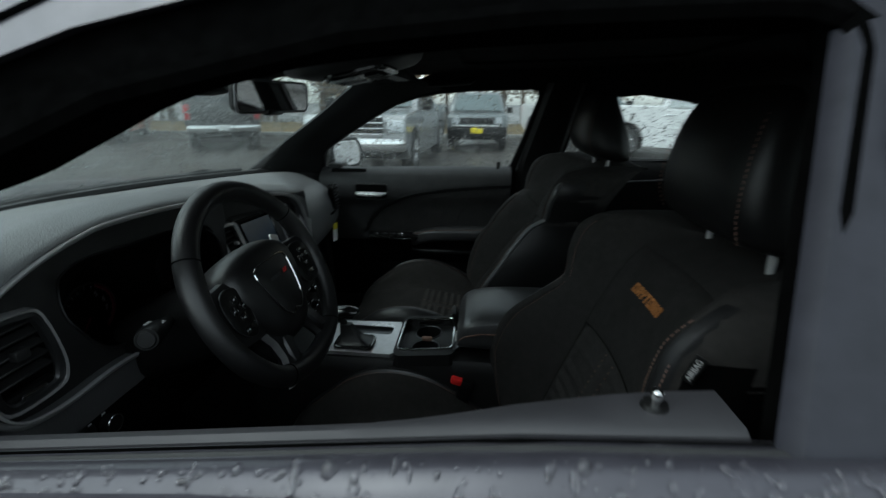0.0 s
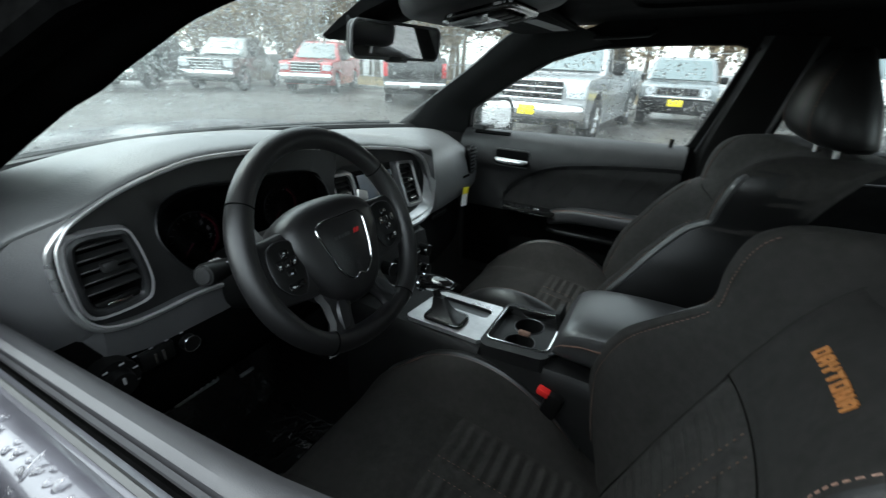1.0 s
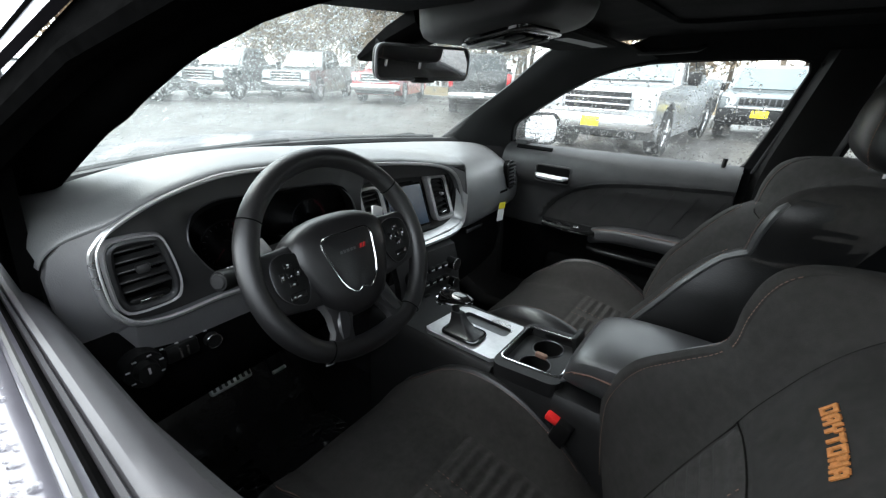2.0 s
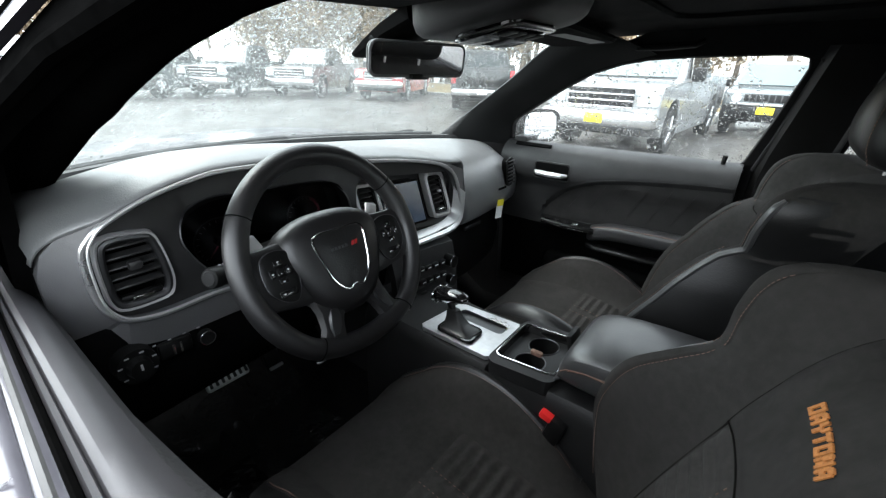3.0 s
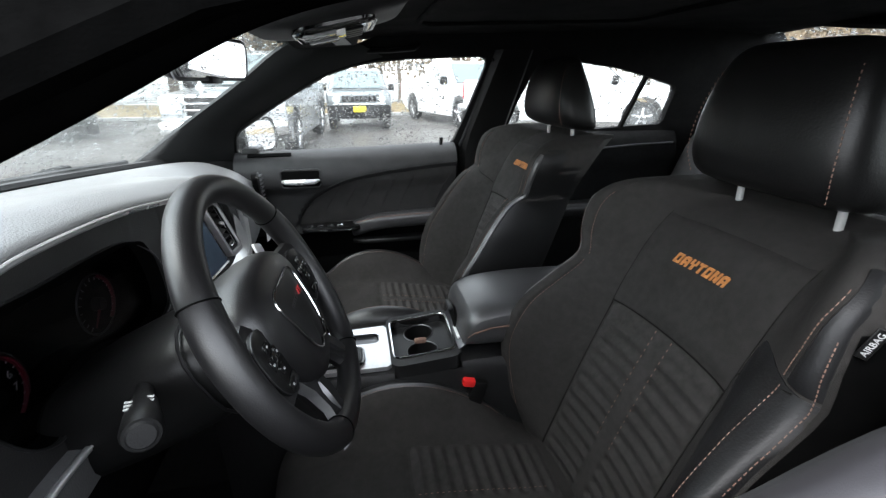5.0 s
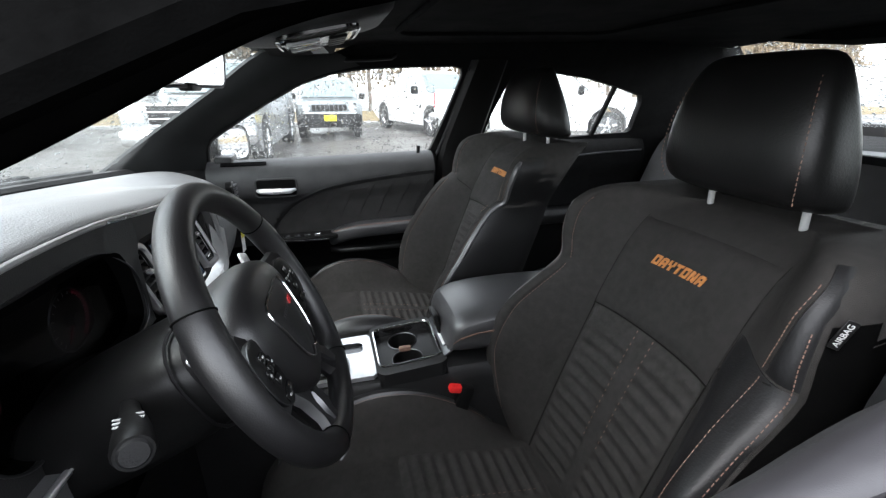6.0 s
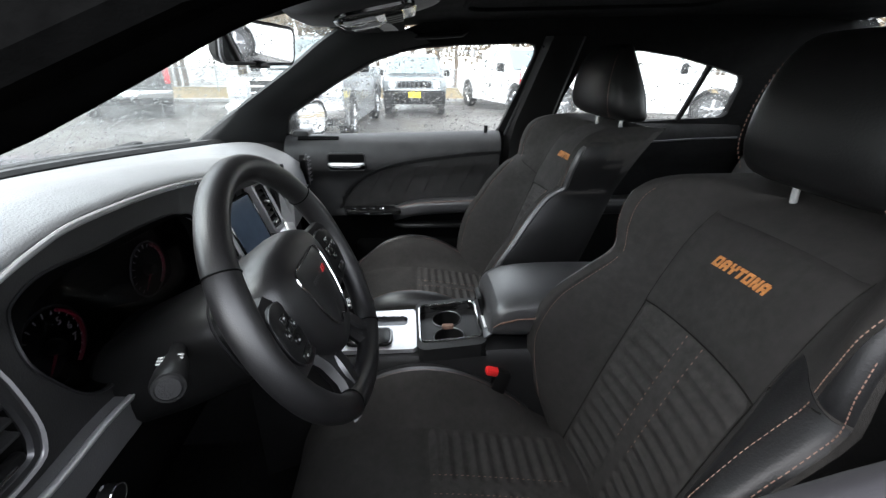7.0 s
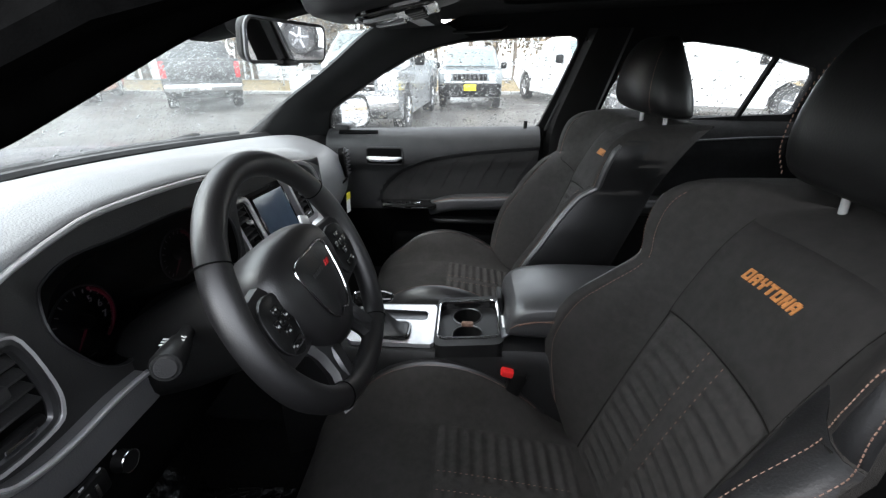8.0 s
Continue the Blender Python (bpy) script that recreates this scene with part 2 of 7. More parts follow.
def sheet(bm, rows, thick=None):
    """A grid of points; thick: a vector or a function of a point by which the back side lies off."""
    front = [[bm.verts.new(p) for p in row] for row in rows]

    def quads(g, flip):
        for a, b in zip(g, g[1:]):
            for k in range(len(a) - 1):
                q = (a[k], a[k + 1], b[k + 1], b[k])
                bm.faces.new(q[::-1] if flip else q)

    quads(front, False)
    if thick is not None:
        off = (lambda p: Vector(thick)) if not callable(thick) else thick
        back = [[bm.verts.new(Vector(p) + off(Vector(p))) for p in row] for row in rows]
        quads(back, True)
        rim = lambda g: g[0] + [r[-1] for r in g[1:]] + g[-1][-2::-1] + [r[0] for r in g[-2:0:-1]]
        a, b = rim(front), rim(back)
        for k in range(len(a)):
            j = (k + 1) % len(a)
            bm.faces.new((a[j], a[k], b[k], b[j]))
    return bm


def tube(bm, pts, r, n=8, closed=False, flat=1.0):
    pts = [Vector(p) for p in pts]
    c = len(pts)
    rings, up = [], Vector((0.13, 0.21, 0.97))
    for i, p in enumerate(pts):
        a = pts[i - 1] if (i or closed) else p
        b = pts[(i + 1) % c] if (i < c - 1 or closed) else p
        d = (b - a).normalized()
        s = up.cross(d)
        s = s.normalized() if s.length > 1e-4 else Vector((1, 0, 0))
        w = d.cross(s)
        up = w
        rr = r[i] if isinstance(r, (list, tuple)) else r
        rings.append([bm.verts.new(p + s * rr * math.cos(2 * math.pi * k / n) + w * rr * flat * math.sin(2 * math.pi * k / n)) for k in range(n)])
    for i in range(c if closed else c - 1):
        A, B = rings[i], rings[(i + 1) % c]
        for k in range(n):
            bm.faces.new((A[k], A[(k + 1) % n], B[(k + 1) % n], B[k]))
    if not closed:
        bm.faces.new(rings[0][::-1])
        bm.faces.new(rings[-1])
    return bm


def smooth_loop(pts, per=4, closed=True):
    """Catmull-Rom through the points."""
    pts = [Vector(p) for p in pts]
    n, out = len(pts), []
    for i in range(n if closed else n - 1):
        if closed:
            p = [pts[(i + k - 1) % n] for k in range(4)]
        else:
            p = [pts[max(0, min(n - 1, i + k - 1))] for k in range(4)]
        for s in range(per):
            t = s / per
            out.append(0.5 * ((2 * p[1]) + (p[2] - p[0]) * t + (2 * p[0] - 5 * p[1] + 4 * p[2] - p[3]) * t * t + (3 * p[1] - p[0] - 3 * p[2] + p[3]) * t * t * t))
    if not closed:
        out.append(pts[-1])
    return out


def rrect(cx, cy, w, h, r, n=4):
    out = []
    for sx, sy, a0 in ((1, 1, 0), (-1, 1, 90), (-1, -1, 180), (1, -1, 270)):
        for k in range(n + 1):
            a = radians(a0 + 90 * k / n)
            out.append(Vector((cx + sx * (w / 2 - r) + r * math.cos(a), cy + sy * (h / 2 - r) + r * math.sin(a), 0)))
    return out


def plate(bm, outer, holes, to, depth):
    """A flat outline with holes, laid out by to(a, b, d): d 0 in front, depth behind."""
    for d in (0.0, depth):
        es = []
        for loop in [outer] + holes:
            vs = [bm.verts.new((p[0], p[1], d)) for p in loop]
            es += [bm.edges.new((vs[k], vs[(k + 1) % len(vs)])) for k in range(len(vs))]
        bmesh.ops.triangle_fill(bm, use_beauty=True, use_dissolve=False, edges=es)
    bm.verts.ensure_lookup_table()
    k, total = 0, sum(len(x) for x in [outer] + holes)
    for loop in [outer] + holes:
        m = len(loop)
        for i in range(m):
            a, b = k + i, k + (i + 1) % m
            bm.faces.new((bm.verts[a], bm.verts[b], bm.verts[b + total], bm.verts[a + total]))
        k += m
    for v in bm.verts:
        v.co = to(v.co.x, v.co.y, v.co.z)
    return bm


def lerp(tab, x):
    """Smooth table look-up."""
    xs, ys = [t[0] for t in tab], [t[1] for t in tab]
    if x <= xs[0]:
        return ys[0]
    if x >= xs[-1]:
        return ys[-1]
    i = max(k for k in range(len(xs)) if xs[k] <= x)
    t = (x - xs[i]) / (xs[i + 1] - xs[i])
    d = [(ys[min(k + 1, len(ys) - 1)] - ys[max(k - 1, 0)]) / (xs[min(k + 1, len(xs) - 1)] - xs[max(k - 1, 0)]) for k in (i, i + 1)]
    h = xs[i + 1] - xs[i]
    return (2 * t**3 - 3 * t**2 + 1) * ys[i] + (t**3 - 2 * t**2 + t) * h * d[0] + (-2 * t**3 + 3 * t**2) * ys[i + 1] + (t**3 - t**2) * h * d[1]


def letters(name, text, size, m, material, parent, thick=0.0004):
    """Built-in font, turned into a mesh and laid out by the pose m."""
    cu = bpy.data.curves.new(name, "FONT")
    cu.body, cu.size, cu.extrude, cu.align_x, cu.align_y = text, size, thick, "CENTER", "CENTER"
    tmp = bpy.data.objects.new(name, cu)
    me = bpy.data.meshes.new_from_object(tmp)
    bpy.data.objects.remove(tmp)
    me.transform(m)
    me.materials.clear()
    me.materials.append(material)
    ob = new(name, me)
    ob.parent = parent
    w = Matrix.Identity(4)
    up = parent
    while up is not None:
        w = up.matrix_parent_inverse @ up.matrix_basis @ w
        up = up.parent
    ob.matrix_parent_inverse = w.inverted()
    return ob


def subsurf(ob, levels=1):
    md = ob.modifiers.new("smooth", "SUBSURF")
    md.levels = md.render_levels = levels
    return ob


GROUND = -0.15

# ---------------------------------------------------------------- ground and distance
bm = bmesh.new()
sheet(bm, [[(x, y, GROUND) for x in (-400, -40, -12, 0, 12, 40, 400)] for y in (-400, -40, -12, 0, 12, 40, 400)])
structure("ground", bm, ASPHALT, "wet dark asphalt parking lot with puddles", "ground")

# ---------------------------------------------------------------- car shell


def side_y(z, belt=0.96):
    """Inner face of the side above the belt line, leaning in to the roof."""
    return 0.757 - 0.60 * (z - belt) if z > belt else 0.757 + 0.05 * (belt - z)


FRONT_WIN = [(-0.472, 0.936), (-0.450, 1.020), (-0.350, 1.082), (-0.240, 1.146), (-0.134, 1.200), (-0.052, 1.225), (0.02, 1.238), (0.12, 1.246), (0.250, 1.251), (0.355, 1.254), (0.374, 1.240), (0.336, 1.100), (0.292, 0.958), (0.0, 0.950), (-0.25, 0.943)]
REAR_WIN = [(0.49, 1.0), (0.505, 1.1), (0.535, 1.2), (0.56, 1.222), (0.713, 1.235), (0.857, 1.217), (0.985, 1.19), (1.1, 1.162), (1.116, 1.15), (1.13, 1.07), (1.142, 1.018), (1.0, 1.012), (0.8, 1.0)]


DRIVER_WIN = [(a, b - (0.08 if b < 0.97 else 0.0)) for a, b in [(-0.468, 0.936), (-0.375, 1.033), (-0.239, 1.119), (-0.103, 1.186), (0.072, 1.228), (0.2, 1.241), (0.353, 1.246), (0.398, 1.244), (0.412, 1.23), (0.378, 1.12), (0.336, 0.962), (0.0, 0.955), (-0.25, 0.945)]]


def side(sign, lift, front):
    """One side of the greenhouse with its two window openings. sign: 1 passenger, -1 driver."""
    outline = [(-1.0, 0.22), (-0.98, 0.90), (-0.62, 0.935), (-0.47, 1.06), (-0.30, 1.165), (-0.1, 1.26), (0.1, 1.33), (0.6, 1.365), (1.0, 1.375), (1.35, 1.36), (1.75, 1.14), (2.0, 1.0), (2.0, 0.22)]
    holes = [[Vector((a, b + lift, 0)) for a, b in w] for w in (front, REAR_WIN)]
    holes = [smooth_win(h) for h in holes]
    out = [Vector((a, b + lift, 0)) for a, b in outline]
    bm = bmesh.new()
    plate(bm, out, holes, lambda a, b, d: Vector((a, sign * (side_y(b - lift) + d), b)), 0.03)
    return bm


def smooth_win(pts):
    """Rounded corners by cutting each corner once."""
    out = []
    n = len(pts)
    for i in range(n):
        p, a, b = pts[i], pts[i - 1], pts[(i + 1) % n]
        if (p - a).normalized().dot((b - p).normalized()) < 0.85:
            for t in (0.0, 0.35, 0.65, 1.0):
                q0, q1 = p + (a - p).normalized() * 0.018, p + (b - p).normalized() * 0.018
                m = p * 0.45 + (q0 + q1) * 0.275
                out.append((1 - t) ** 2 * q0 + 2 * t * (1 - t) * m + t * t * q1)
        else:
            out.append(p)
    return out


LIFT_D = 0.02
structure("wall_passenger_side", side(1, 0.0, FRONT_WIN), CLOTH, "black trimmed car side with door pillars", "car body", angle=25)
structure("wall_driver_side", side(-1, LIFT_D, DRIVER_WIN), SHADE_FRAME, "black trimmed driver side with window pillars", "car body", angle=25)

# outer skin of the driver side: painted frame round the opening
bm = bmesh.new()
out = [Vector((a, b + LIFT_D, 0)) for a, b in [(-0.86, 0.93), (-0.68, 1.105), (-0.50, 1.23), (-0.25, 1.33), (0.1, 1.39), (0.6, 1.40), (1.0, 1.38), (1.4, 1.30), (1.8, 1.12), (1.8, 0.985), (1.1, 1.0), (0.0, 0.97), (-0.5, 0.93)]]
grow = [Vector((p[0] + (0.034 if p[0] > 0.2 else -0.03 if p[0] > -0.2 else -0.06), p[1] + (0.05 if p[1] > 1.0 else 0.006) + LIFT_D, 0)) for p in DRIVER_WIN]
grow2 = [Vector((p[0] + (0.016 if p[0] > 0.8 else -0.012), p[1] + (0.012 if p[1] > 1.05 else 0.006) + LIFT_D, 0)) for p in REAR_WIN]
plate(bm, out, [smooth_win(grow), smooth_win(grow2)], lambda a, b, d: Vector((a, -(side_y(b - LIFT_D) + 0.034 + d), b)), 0.012)
structure("wall_outer_frame", bm, PAINT, "wet dark grey painted door frame and roof rail", "car body", angle=25)

# black tube standing in for the shade in the gap between the door frame and the roof rail
bm = bmesh.new()
tube(bm, [Vector((p[0] - 0.045, -(side_y(p[1] + 0.078) + 0.045), p[1] + 0.078 + LIFT_D)) for p in DRIVER_WIN[1:7]], 0.004, 6)
structure("trim_frame_gap", bm, SHADE_FRAME, "black line standing for the shaded gap at the roof rail", "seal")

# rubber seal round the driver's opening
bm = bmesh.new()
loop = [Vector((p[0] + (0.006 if p[0] > 0.2 else -0.004), -(side_y(p[1]) + 0.03), p[1] + LIFT_D + 0.004)) for p in smooth_win([Vector((a, b, 0)) for a, b in DRIVER_WIN])]
tube(bm, loop, 0.009, 6, closed=True)
structure("trim_window_seal", bm, SHADE_FRAME, "black rubber window seal", "seal")
bm = bmesh.new()
loop = [Vector((p[0], side_y(p[1]) + 0.006, p[1])) for p in smooth_win([Vector((a, b, 0)) for a, b in FRONT_WIN])]
tube(bm, loop, 0.005, 6, closed=True)
structure("trim_passenger_seal", bm, RUBBER, "black rubber seal round the passenger window", "seal")


def roof_z(x, y):
    return lerp([(-0.26, 1.286), (0.0, 1.300), (0.5, 1.318), (1.0, 1.332), (1.36, 1.322)], x) + 0.018 * (1 - (y / 0.56) ** 2)


bm = bmesh.new()
sheet(bm, [[(x, y, roof_z(x, y)) for y in np.linspace(-0.60, 0.60, 15)] for x in np.linspace(-0.26, 1.37, 20)], thick=(0, 0, 0.03))
structure("ceiling", bm, CLOTH, "black cloth headlining of the car roof", "headlining")
bm = bmesh.new()
sheet(bm, [[(x, y, roof_z(x, y) + 0.04) for y in np.linspace(-0.62, 0.62, 11)] for x in np.linspace(-0.3, 1.42, 12)], thick=(0, 0, 0.01))
structure("roof_skin", bm, PAINT, "wet dark grey painted roof panel", "car roof")
# trim over the rear window, hanging lower in the middle
bm = bmesh.new()
loft(bm, [[Vector((x, y, z)) for x, z in ((1.33, low + 0.012), (1.36, low + 0.001), (1.40, low), (1.415, low + 0.008), (1.41, 1.352), (1.33, 1.352))] for y, low in ((-0.42, 1.338), (-0.29, 1.317), (-0.16, 1.302), (-0.07, 1.298), (0.07, 1.298), (0.16, 1.302), (0.29, 1.317), (0.42, 1.338))])
structure("trim_rear_header", bm, CLOTH, "black cloth trim over the rear window", "trim")
# sunroof frame edge in the headlining
bm = bmesh.new()
tube(bm, [(p.x, p.y, roof_z(p.x, p.y) - 0.002) for p in rrect(0.42, 0.0, 0.62, 0.72, 0.06, 5)], 0.007, 6, closed=True)
structure("trim_sunroof", bm, CLOTH, "black sunroof frame in the headlining", "trim")

# pillars beside the windshield
AP_IN = [(-0.74, 0.64, 0.94), (-0.55, 0.598, 1.065), (-0.39, 0.556, 1.165), (-0.228, 0.508, 1.272), (-0.1, 0.50, 1.30)]
AP_OUT = [(-0.474, 0.756, 0.93), (-0.440, 0.715, 1.030), (-0.300, 0.664, 1.116), (-0.134, 0.611, 1.204), (0.04, 0.585, 1.248)]


def a_pillar(sign, lift):
    bm = bmesh.new()
    a, b = smooth_loop(AP_IN, 5, False), smooth_loop(AP_OUT, 5, False)
    rows = []
    for p, q in zip(a, b):
        row = []
        for k in range(9):
            u = k / 8
            v = p.lerp(q, u) + Vector((0.10, -0.75, 0.1)) * 0.034 * math.sin(math.pi * u) ** 1.1
            row.append(Vector((v.x, sign * v.y, v.z + lift)))
        rows.append(row)
    return sheet(bm, rows, thick=(-0.01, sign * 0.02, 0.005))


structure("trim_pillar_passenger", a_pillar(1, 0.0), PILLAR, "charcoal windshield pillar trim on the passenger side", "pillar trim")
structure("trim_pillar_driver", a_pillar(-1, LIFT_D), SHADE_FRAME, "charcoal windshield pillar trim on the driver side", "pillar trim")


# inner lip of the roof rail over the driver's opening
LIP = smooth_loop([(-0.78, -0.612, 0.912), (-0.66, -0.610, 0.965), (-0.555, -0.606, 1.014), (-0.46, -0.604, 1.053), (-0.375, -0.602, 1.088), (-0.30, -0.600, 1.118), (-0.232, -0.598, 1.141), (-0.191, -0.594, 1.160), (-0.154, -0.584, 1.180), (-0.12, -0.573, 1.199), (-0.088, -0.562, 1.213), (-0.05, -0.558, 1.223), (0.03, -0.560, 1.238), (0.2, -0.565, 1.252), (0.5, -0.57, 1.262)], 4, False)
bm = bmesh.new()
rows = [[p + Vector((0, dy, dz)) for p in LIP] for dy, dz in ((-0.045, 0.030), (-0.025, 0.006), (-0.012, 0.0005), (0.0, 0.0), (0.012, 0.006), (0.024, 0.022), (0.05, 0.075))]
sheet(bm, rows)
structure("trim_roof_rail_driver", bm, SHADE_FRAME, "black cloth roof rail trim over the driver door", "pillar trim")


def b_pillar(sign, lift, dx=0.0):
    """Inner trim of the middle pillar between the doors."""
    bm = bmesh.new()
    rows = []
    for z in np.linspace(0.40, 1.27, 14):
        x0 = 0.317 + dx + 0.22 * max(z - 0.96, 0)
        x1 = 0.485 + dx * 0.3 + 0.12 * max(z - 1.0, 0)
        y = side_y(z)
        rows.append([Vector((x0, sign * (y + 0.005), z + lift)), Vector((x0 + 0.02, sign * (y - 0.03), z + lift)), Vector(((x0 + x1) / 2, sign * (y - 0.045), z + lift)), Vector((x1 - 0.02, sign * (y - 0.03), z + lift)), Vector((x1, sign * (y + 0.005), z + lift))])
    return sheet(bm, rows)


structure("trim_b_pillar_passenger", b_pillar(1, 0), BLACK, "black middle pillar trim on the passenger side", "pillar trim")
structure("trim_b_pillar_driver", b_pillar(-1, LIFT_D, 0.048), BLACK, "black middle pillar trim on the driver side", "pillar trim")

# windshield
WS_BASE = lambda y: Vector((-0.90 + 0.42 * (y / 0.66) ** 2 * 0.55, y, 0.968 - 0.035 * y))
WS_TOP = lambda y: Vector((-0.255 + 0.05 * (y / 0.55) ** 2, y * 0.80, 1.304 - 0.018 * (y / 0.66) ** 2))


def ws(y, t):
    a, b = WS_BASE(y), WS_TOP(y)
    p = a.lerp(b, t)
    p.z += 0.03 * math.sin(math.pi * t)
    return p


bm = bmesh.new()
sheet(bm, [[ws(y, t) for y in np.linspace(-0.68, 0.68, 17)] for t in np.linspace(0, 1, 13)], thick=(-0.002, 0, 0.004))
w = structure("window_1", bm, WS_GLASS, "clear windshield covered in raindrops", "windshield")
w.visible_shadow = False
bm = bmesh.new()
tube(bm, [ws(y, 0.0) + Vector((0.012, 0, 0.002)) for y in np.linspace(-0.68, 0.68, 30)], 0.011, 6)
structure("trim_windshield_base", bm, RUBBER, "black seal along the windshield base", "seal")
bm = bmesh.new()
sheet(bm, [[ws(y, t) + Vector((0.004, 0, -0.003)) for y in np.linspace(-0.6, 0.6, 20)] for t in (0.985, 1.0)])
structure("trim_windshield_band", bm, DEEP, "black shade band along the windshield header", "trim")


def drops(name, place, n, size, seed, parent_label, streaks=0):
    """Raindrops on a pane: place(u, v) gives a point and the outward normal."""
    rng = random.Random(seed)
    verts, faces = [], []
    for i in range(n):
        p, nor = place(rng.random(), rng.random())
        r = size * math.exp(rng.gauss(0, 0.5))
        q = nor.to_track_quat("Z", "Y")
        long = 1 + (3.0 * rng.random() if i < streaks else 0.3 * rng.random())
        k = len(verts)
        turn = rng.random() * 6.28 if i >= streaks else 0.0
        for ring, (rad, h) in enumerate(((1.0, 0.0), (0.8, 0.3), (0.4, 0.5))):
            for j in range(7):
                a = 2 * math.pi * j / 7 + turn
                verts.append(p + q @ Vector((r * rad * math.cos(a), r * rad * math.sin(a) * long, h * r)))
        for ring in range(2):
            for j in range(7):
                a, b = k + ring * 7 + j, k + ring * 7 + (j + 1) % 7
                faces.append((a, b, b + 7, a + 7))
        faces.append(tuple(k + 14 + j for j in range(7)))
    me = bpy.data.meshes.new(name)
    me.from_pydata([tuple(v) for v in verts], [], faces)
    ob = new(name, me)
    finish(ob, me, WATER, True, 60)
    ob.visible_shadow = False
    return tagged(ob, parent_label, "raindrops", kind="stuff")


def ws_place(u, v):
    y, t = -0.62 + 1.24 * u, 0.03 + 0.955 * v ** 0.8
    p = ws(y, t) + Vector((-0.002, 0, 0.005))
    d1 = ws(y, min(t + 0.02, 1)) - ws(y, t - 0.02)
    d2 = ws(y + 0.02, t) - ws(y - 0.02, t)
    nor = d2.cross(d1).normalized()
    return p, nor if nor.z > 0 else -nor


drops("raindrops", ws_place, 24000, 0.00105, 3, "raindrops scattered over the windshield", 900)

# side panes, rear doors and passenger door


def pane(name, outline, lift, sign, label, off=0.013, thick=0.004):
    bm = bmesh.new()
    plate(bm, [Vector((a, b + lift, 0)) for a, b in outline], [], lambda a, b, d: Vector((a, sign * (side_y(b - lift) + off + d), b)), thick)
    ob = structure(name, bm, GLASS, label, "window pane")
    ob.visible_shadow = False
    return ob


pane("window_2", FRONT_WIN, 0, 1, "passenger door window, rain-spotted glass")
pane("window_3", REAR_WIN, 0, 1, "rear door window, rain-spotted glass")
pane("window_4", REAR_WIN, LIFT_D, -1, "rear door window behind the driver, rain-spotted glass")


def win_place(win, off):
    x0, x1 = min(p[0] for p in win), max(p[0] for p in win)
    z0, z1 = min(p[1] for p in win), max(p[1] for p in win)
    top = sorted((p for p in win if p[1] > (1.0 if win is FRONT_WIN else 1.06) or p is win[0]), key=lambda p: p[0])

    def at(u, v):
        x = x0 + (x1 - x0) * u
        zt = lerp([(p[0], p[1]) for p in top], x)
        z = z0 + 0.01 + (zt - z0 - 0.01) * v
        return Vector((x, side_y(z) + off, z)), Vector((0, 0.857, 0.515))

    return at


drops("raindrops", win_place(FRONT_WIN, 0.018), 7500, 0.0011, 5, "raindrops on the passenger door window", 300)
drops("raindrops", win_place(REAR_WIN, 0.018), 3200, 0.0013, 6, "raindrops on the rear door window", 200)

# dividing bar of the rear quarter window
for sign, lift in ((1, 0.0), (-1, LIFT_D)):
    bm = bmesh.new()
    a, b = Vector((1.0, 0, 1.005 + lift)), Vector((0.978, 0, 1.195 + lift))
    a.y, b.y = sign * (side_y(a.z - lift) + 0.006), sign * (side_y(b.z - lift) + 0.006)
    a.x, b.x = 0.965, 0.967
    tube(bm, [a, b], 0.011, 6)
    structure("trim_quarter_bar", bm, BLACK, "black dividing bar of the rear side window", "window bar")

# bright-edged frame strip behind the passenger window
bm = bmesh.new()
tube(bm, [Vector((x, side_y(z) - 0.006, z)) for x, z in ((0.320, 0.955), (0.340, 1.03), (0.362, 1.11), (0.388, 1.20), (0.394, 1.225), (0.384, 1.245))], [0.006, 0.006, 0.0055, 0.005, 0.005, 0.004], 8)
structure("trim_window_strip", bm, DOOR_TRIM, "dark rubber frame strip behind the passenger window", "trim")

# rear window and shelf
bm = bmesh.new()
rows = []
for t in np.linspace(0, 1, 8):
    rows.append([Vector((1.38 + 0.52 * t - 0.06 * (y / 0.6) ** 2, y * (1 + 0.12 * t), 1.334 - 0.275 * t - 0.02 * (y / 0.6) ** 2)) for y in np.linspace(-0.56, 0.56, 11)])
sheet(bm, rows, thick=(0.003, 0, 0.003))
w = structure("window_5", bm, GLASS, "rear window beaded with rain", "rear window")
w.visible_shadow = False


def rear_place(u, v):
    y = -0.54 + 1.08 * u
    return Vector((1.386 + 0.52 * v - 0.06 * (y / 0.6) ** 2, y * (1 + 0.12 * v), 1.339 - 0.275 * v - 0.02 * (y / 0.6) ** 2)), Vector((0.49, 0, 0.87))


drops("raindrops", rear_place, 4500, 0.0022, 8, "raindrops covering the rear window")
bm = bmesh.new()
sheet(bm, [[(x, y, 1.02 - 0.01 * abs(y)) for y in np.linspace(-0.68, 0.68, 7)] for x in np.linspace(1.28, 1.95, 6)], thick=(0, 0, -0.02))
structure("shelf_rear", bm, CLOTH, "black cloth rear parcel shelf", "shelf")
bm = bmesh.new()
box(bm, (2.0, 0, 0.75), (0.05, 1.5, 0.62), 0.01)
structure("wall_rear", bm, BLACK, "black rear bulkhead under the window", "car body")
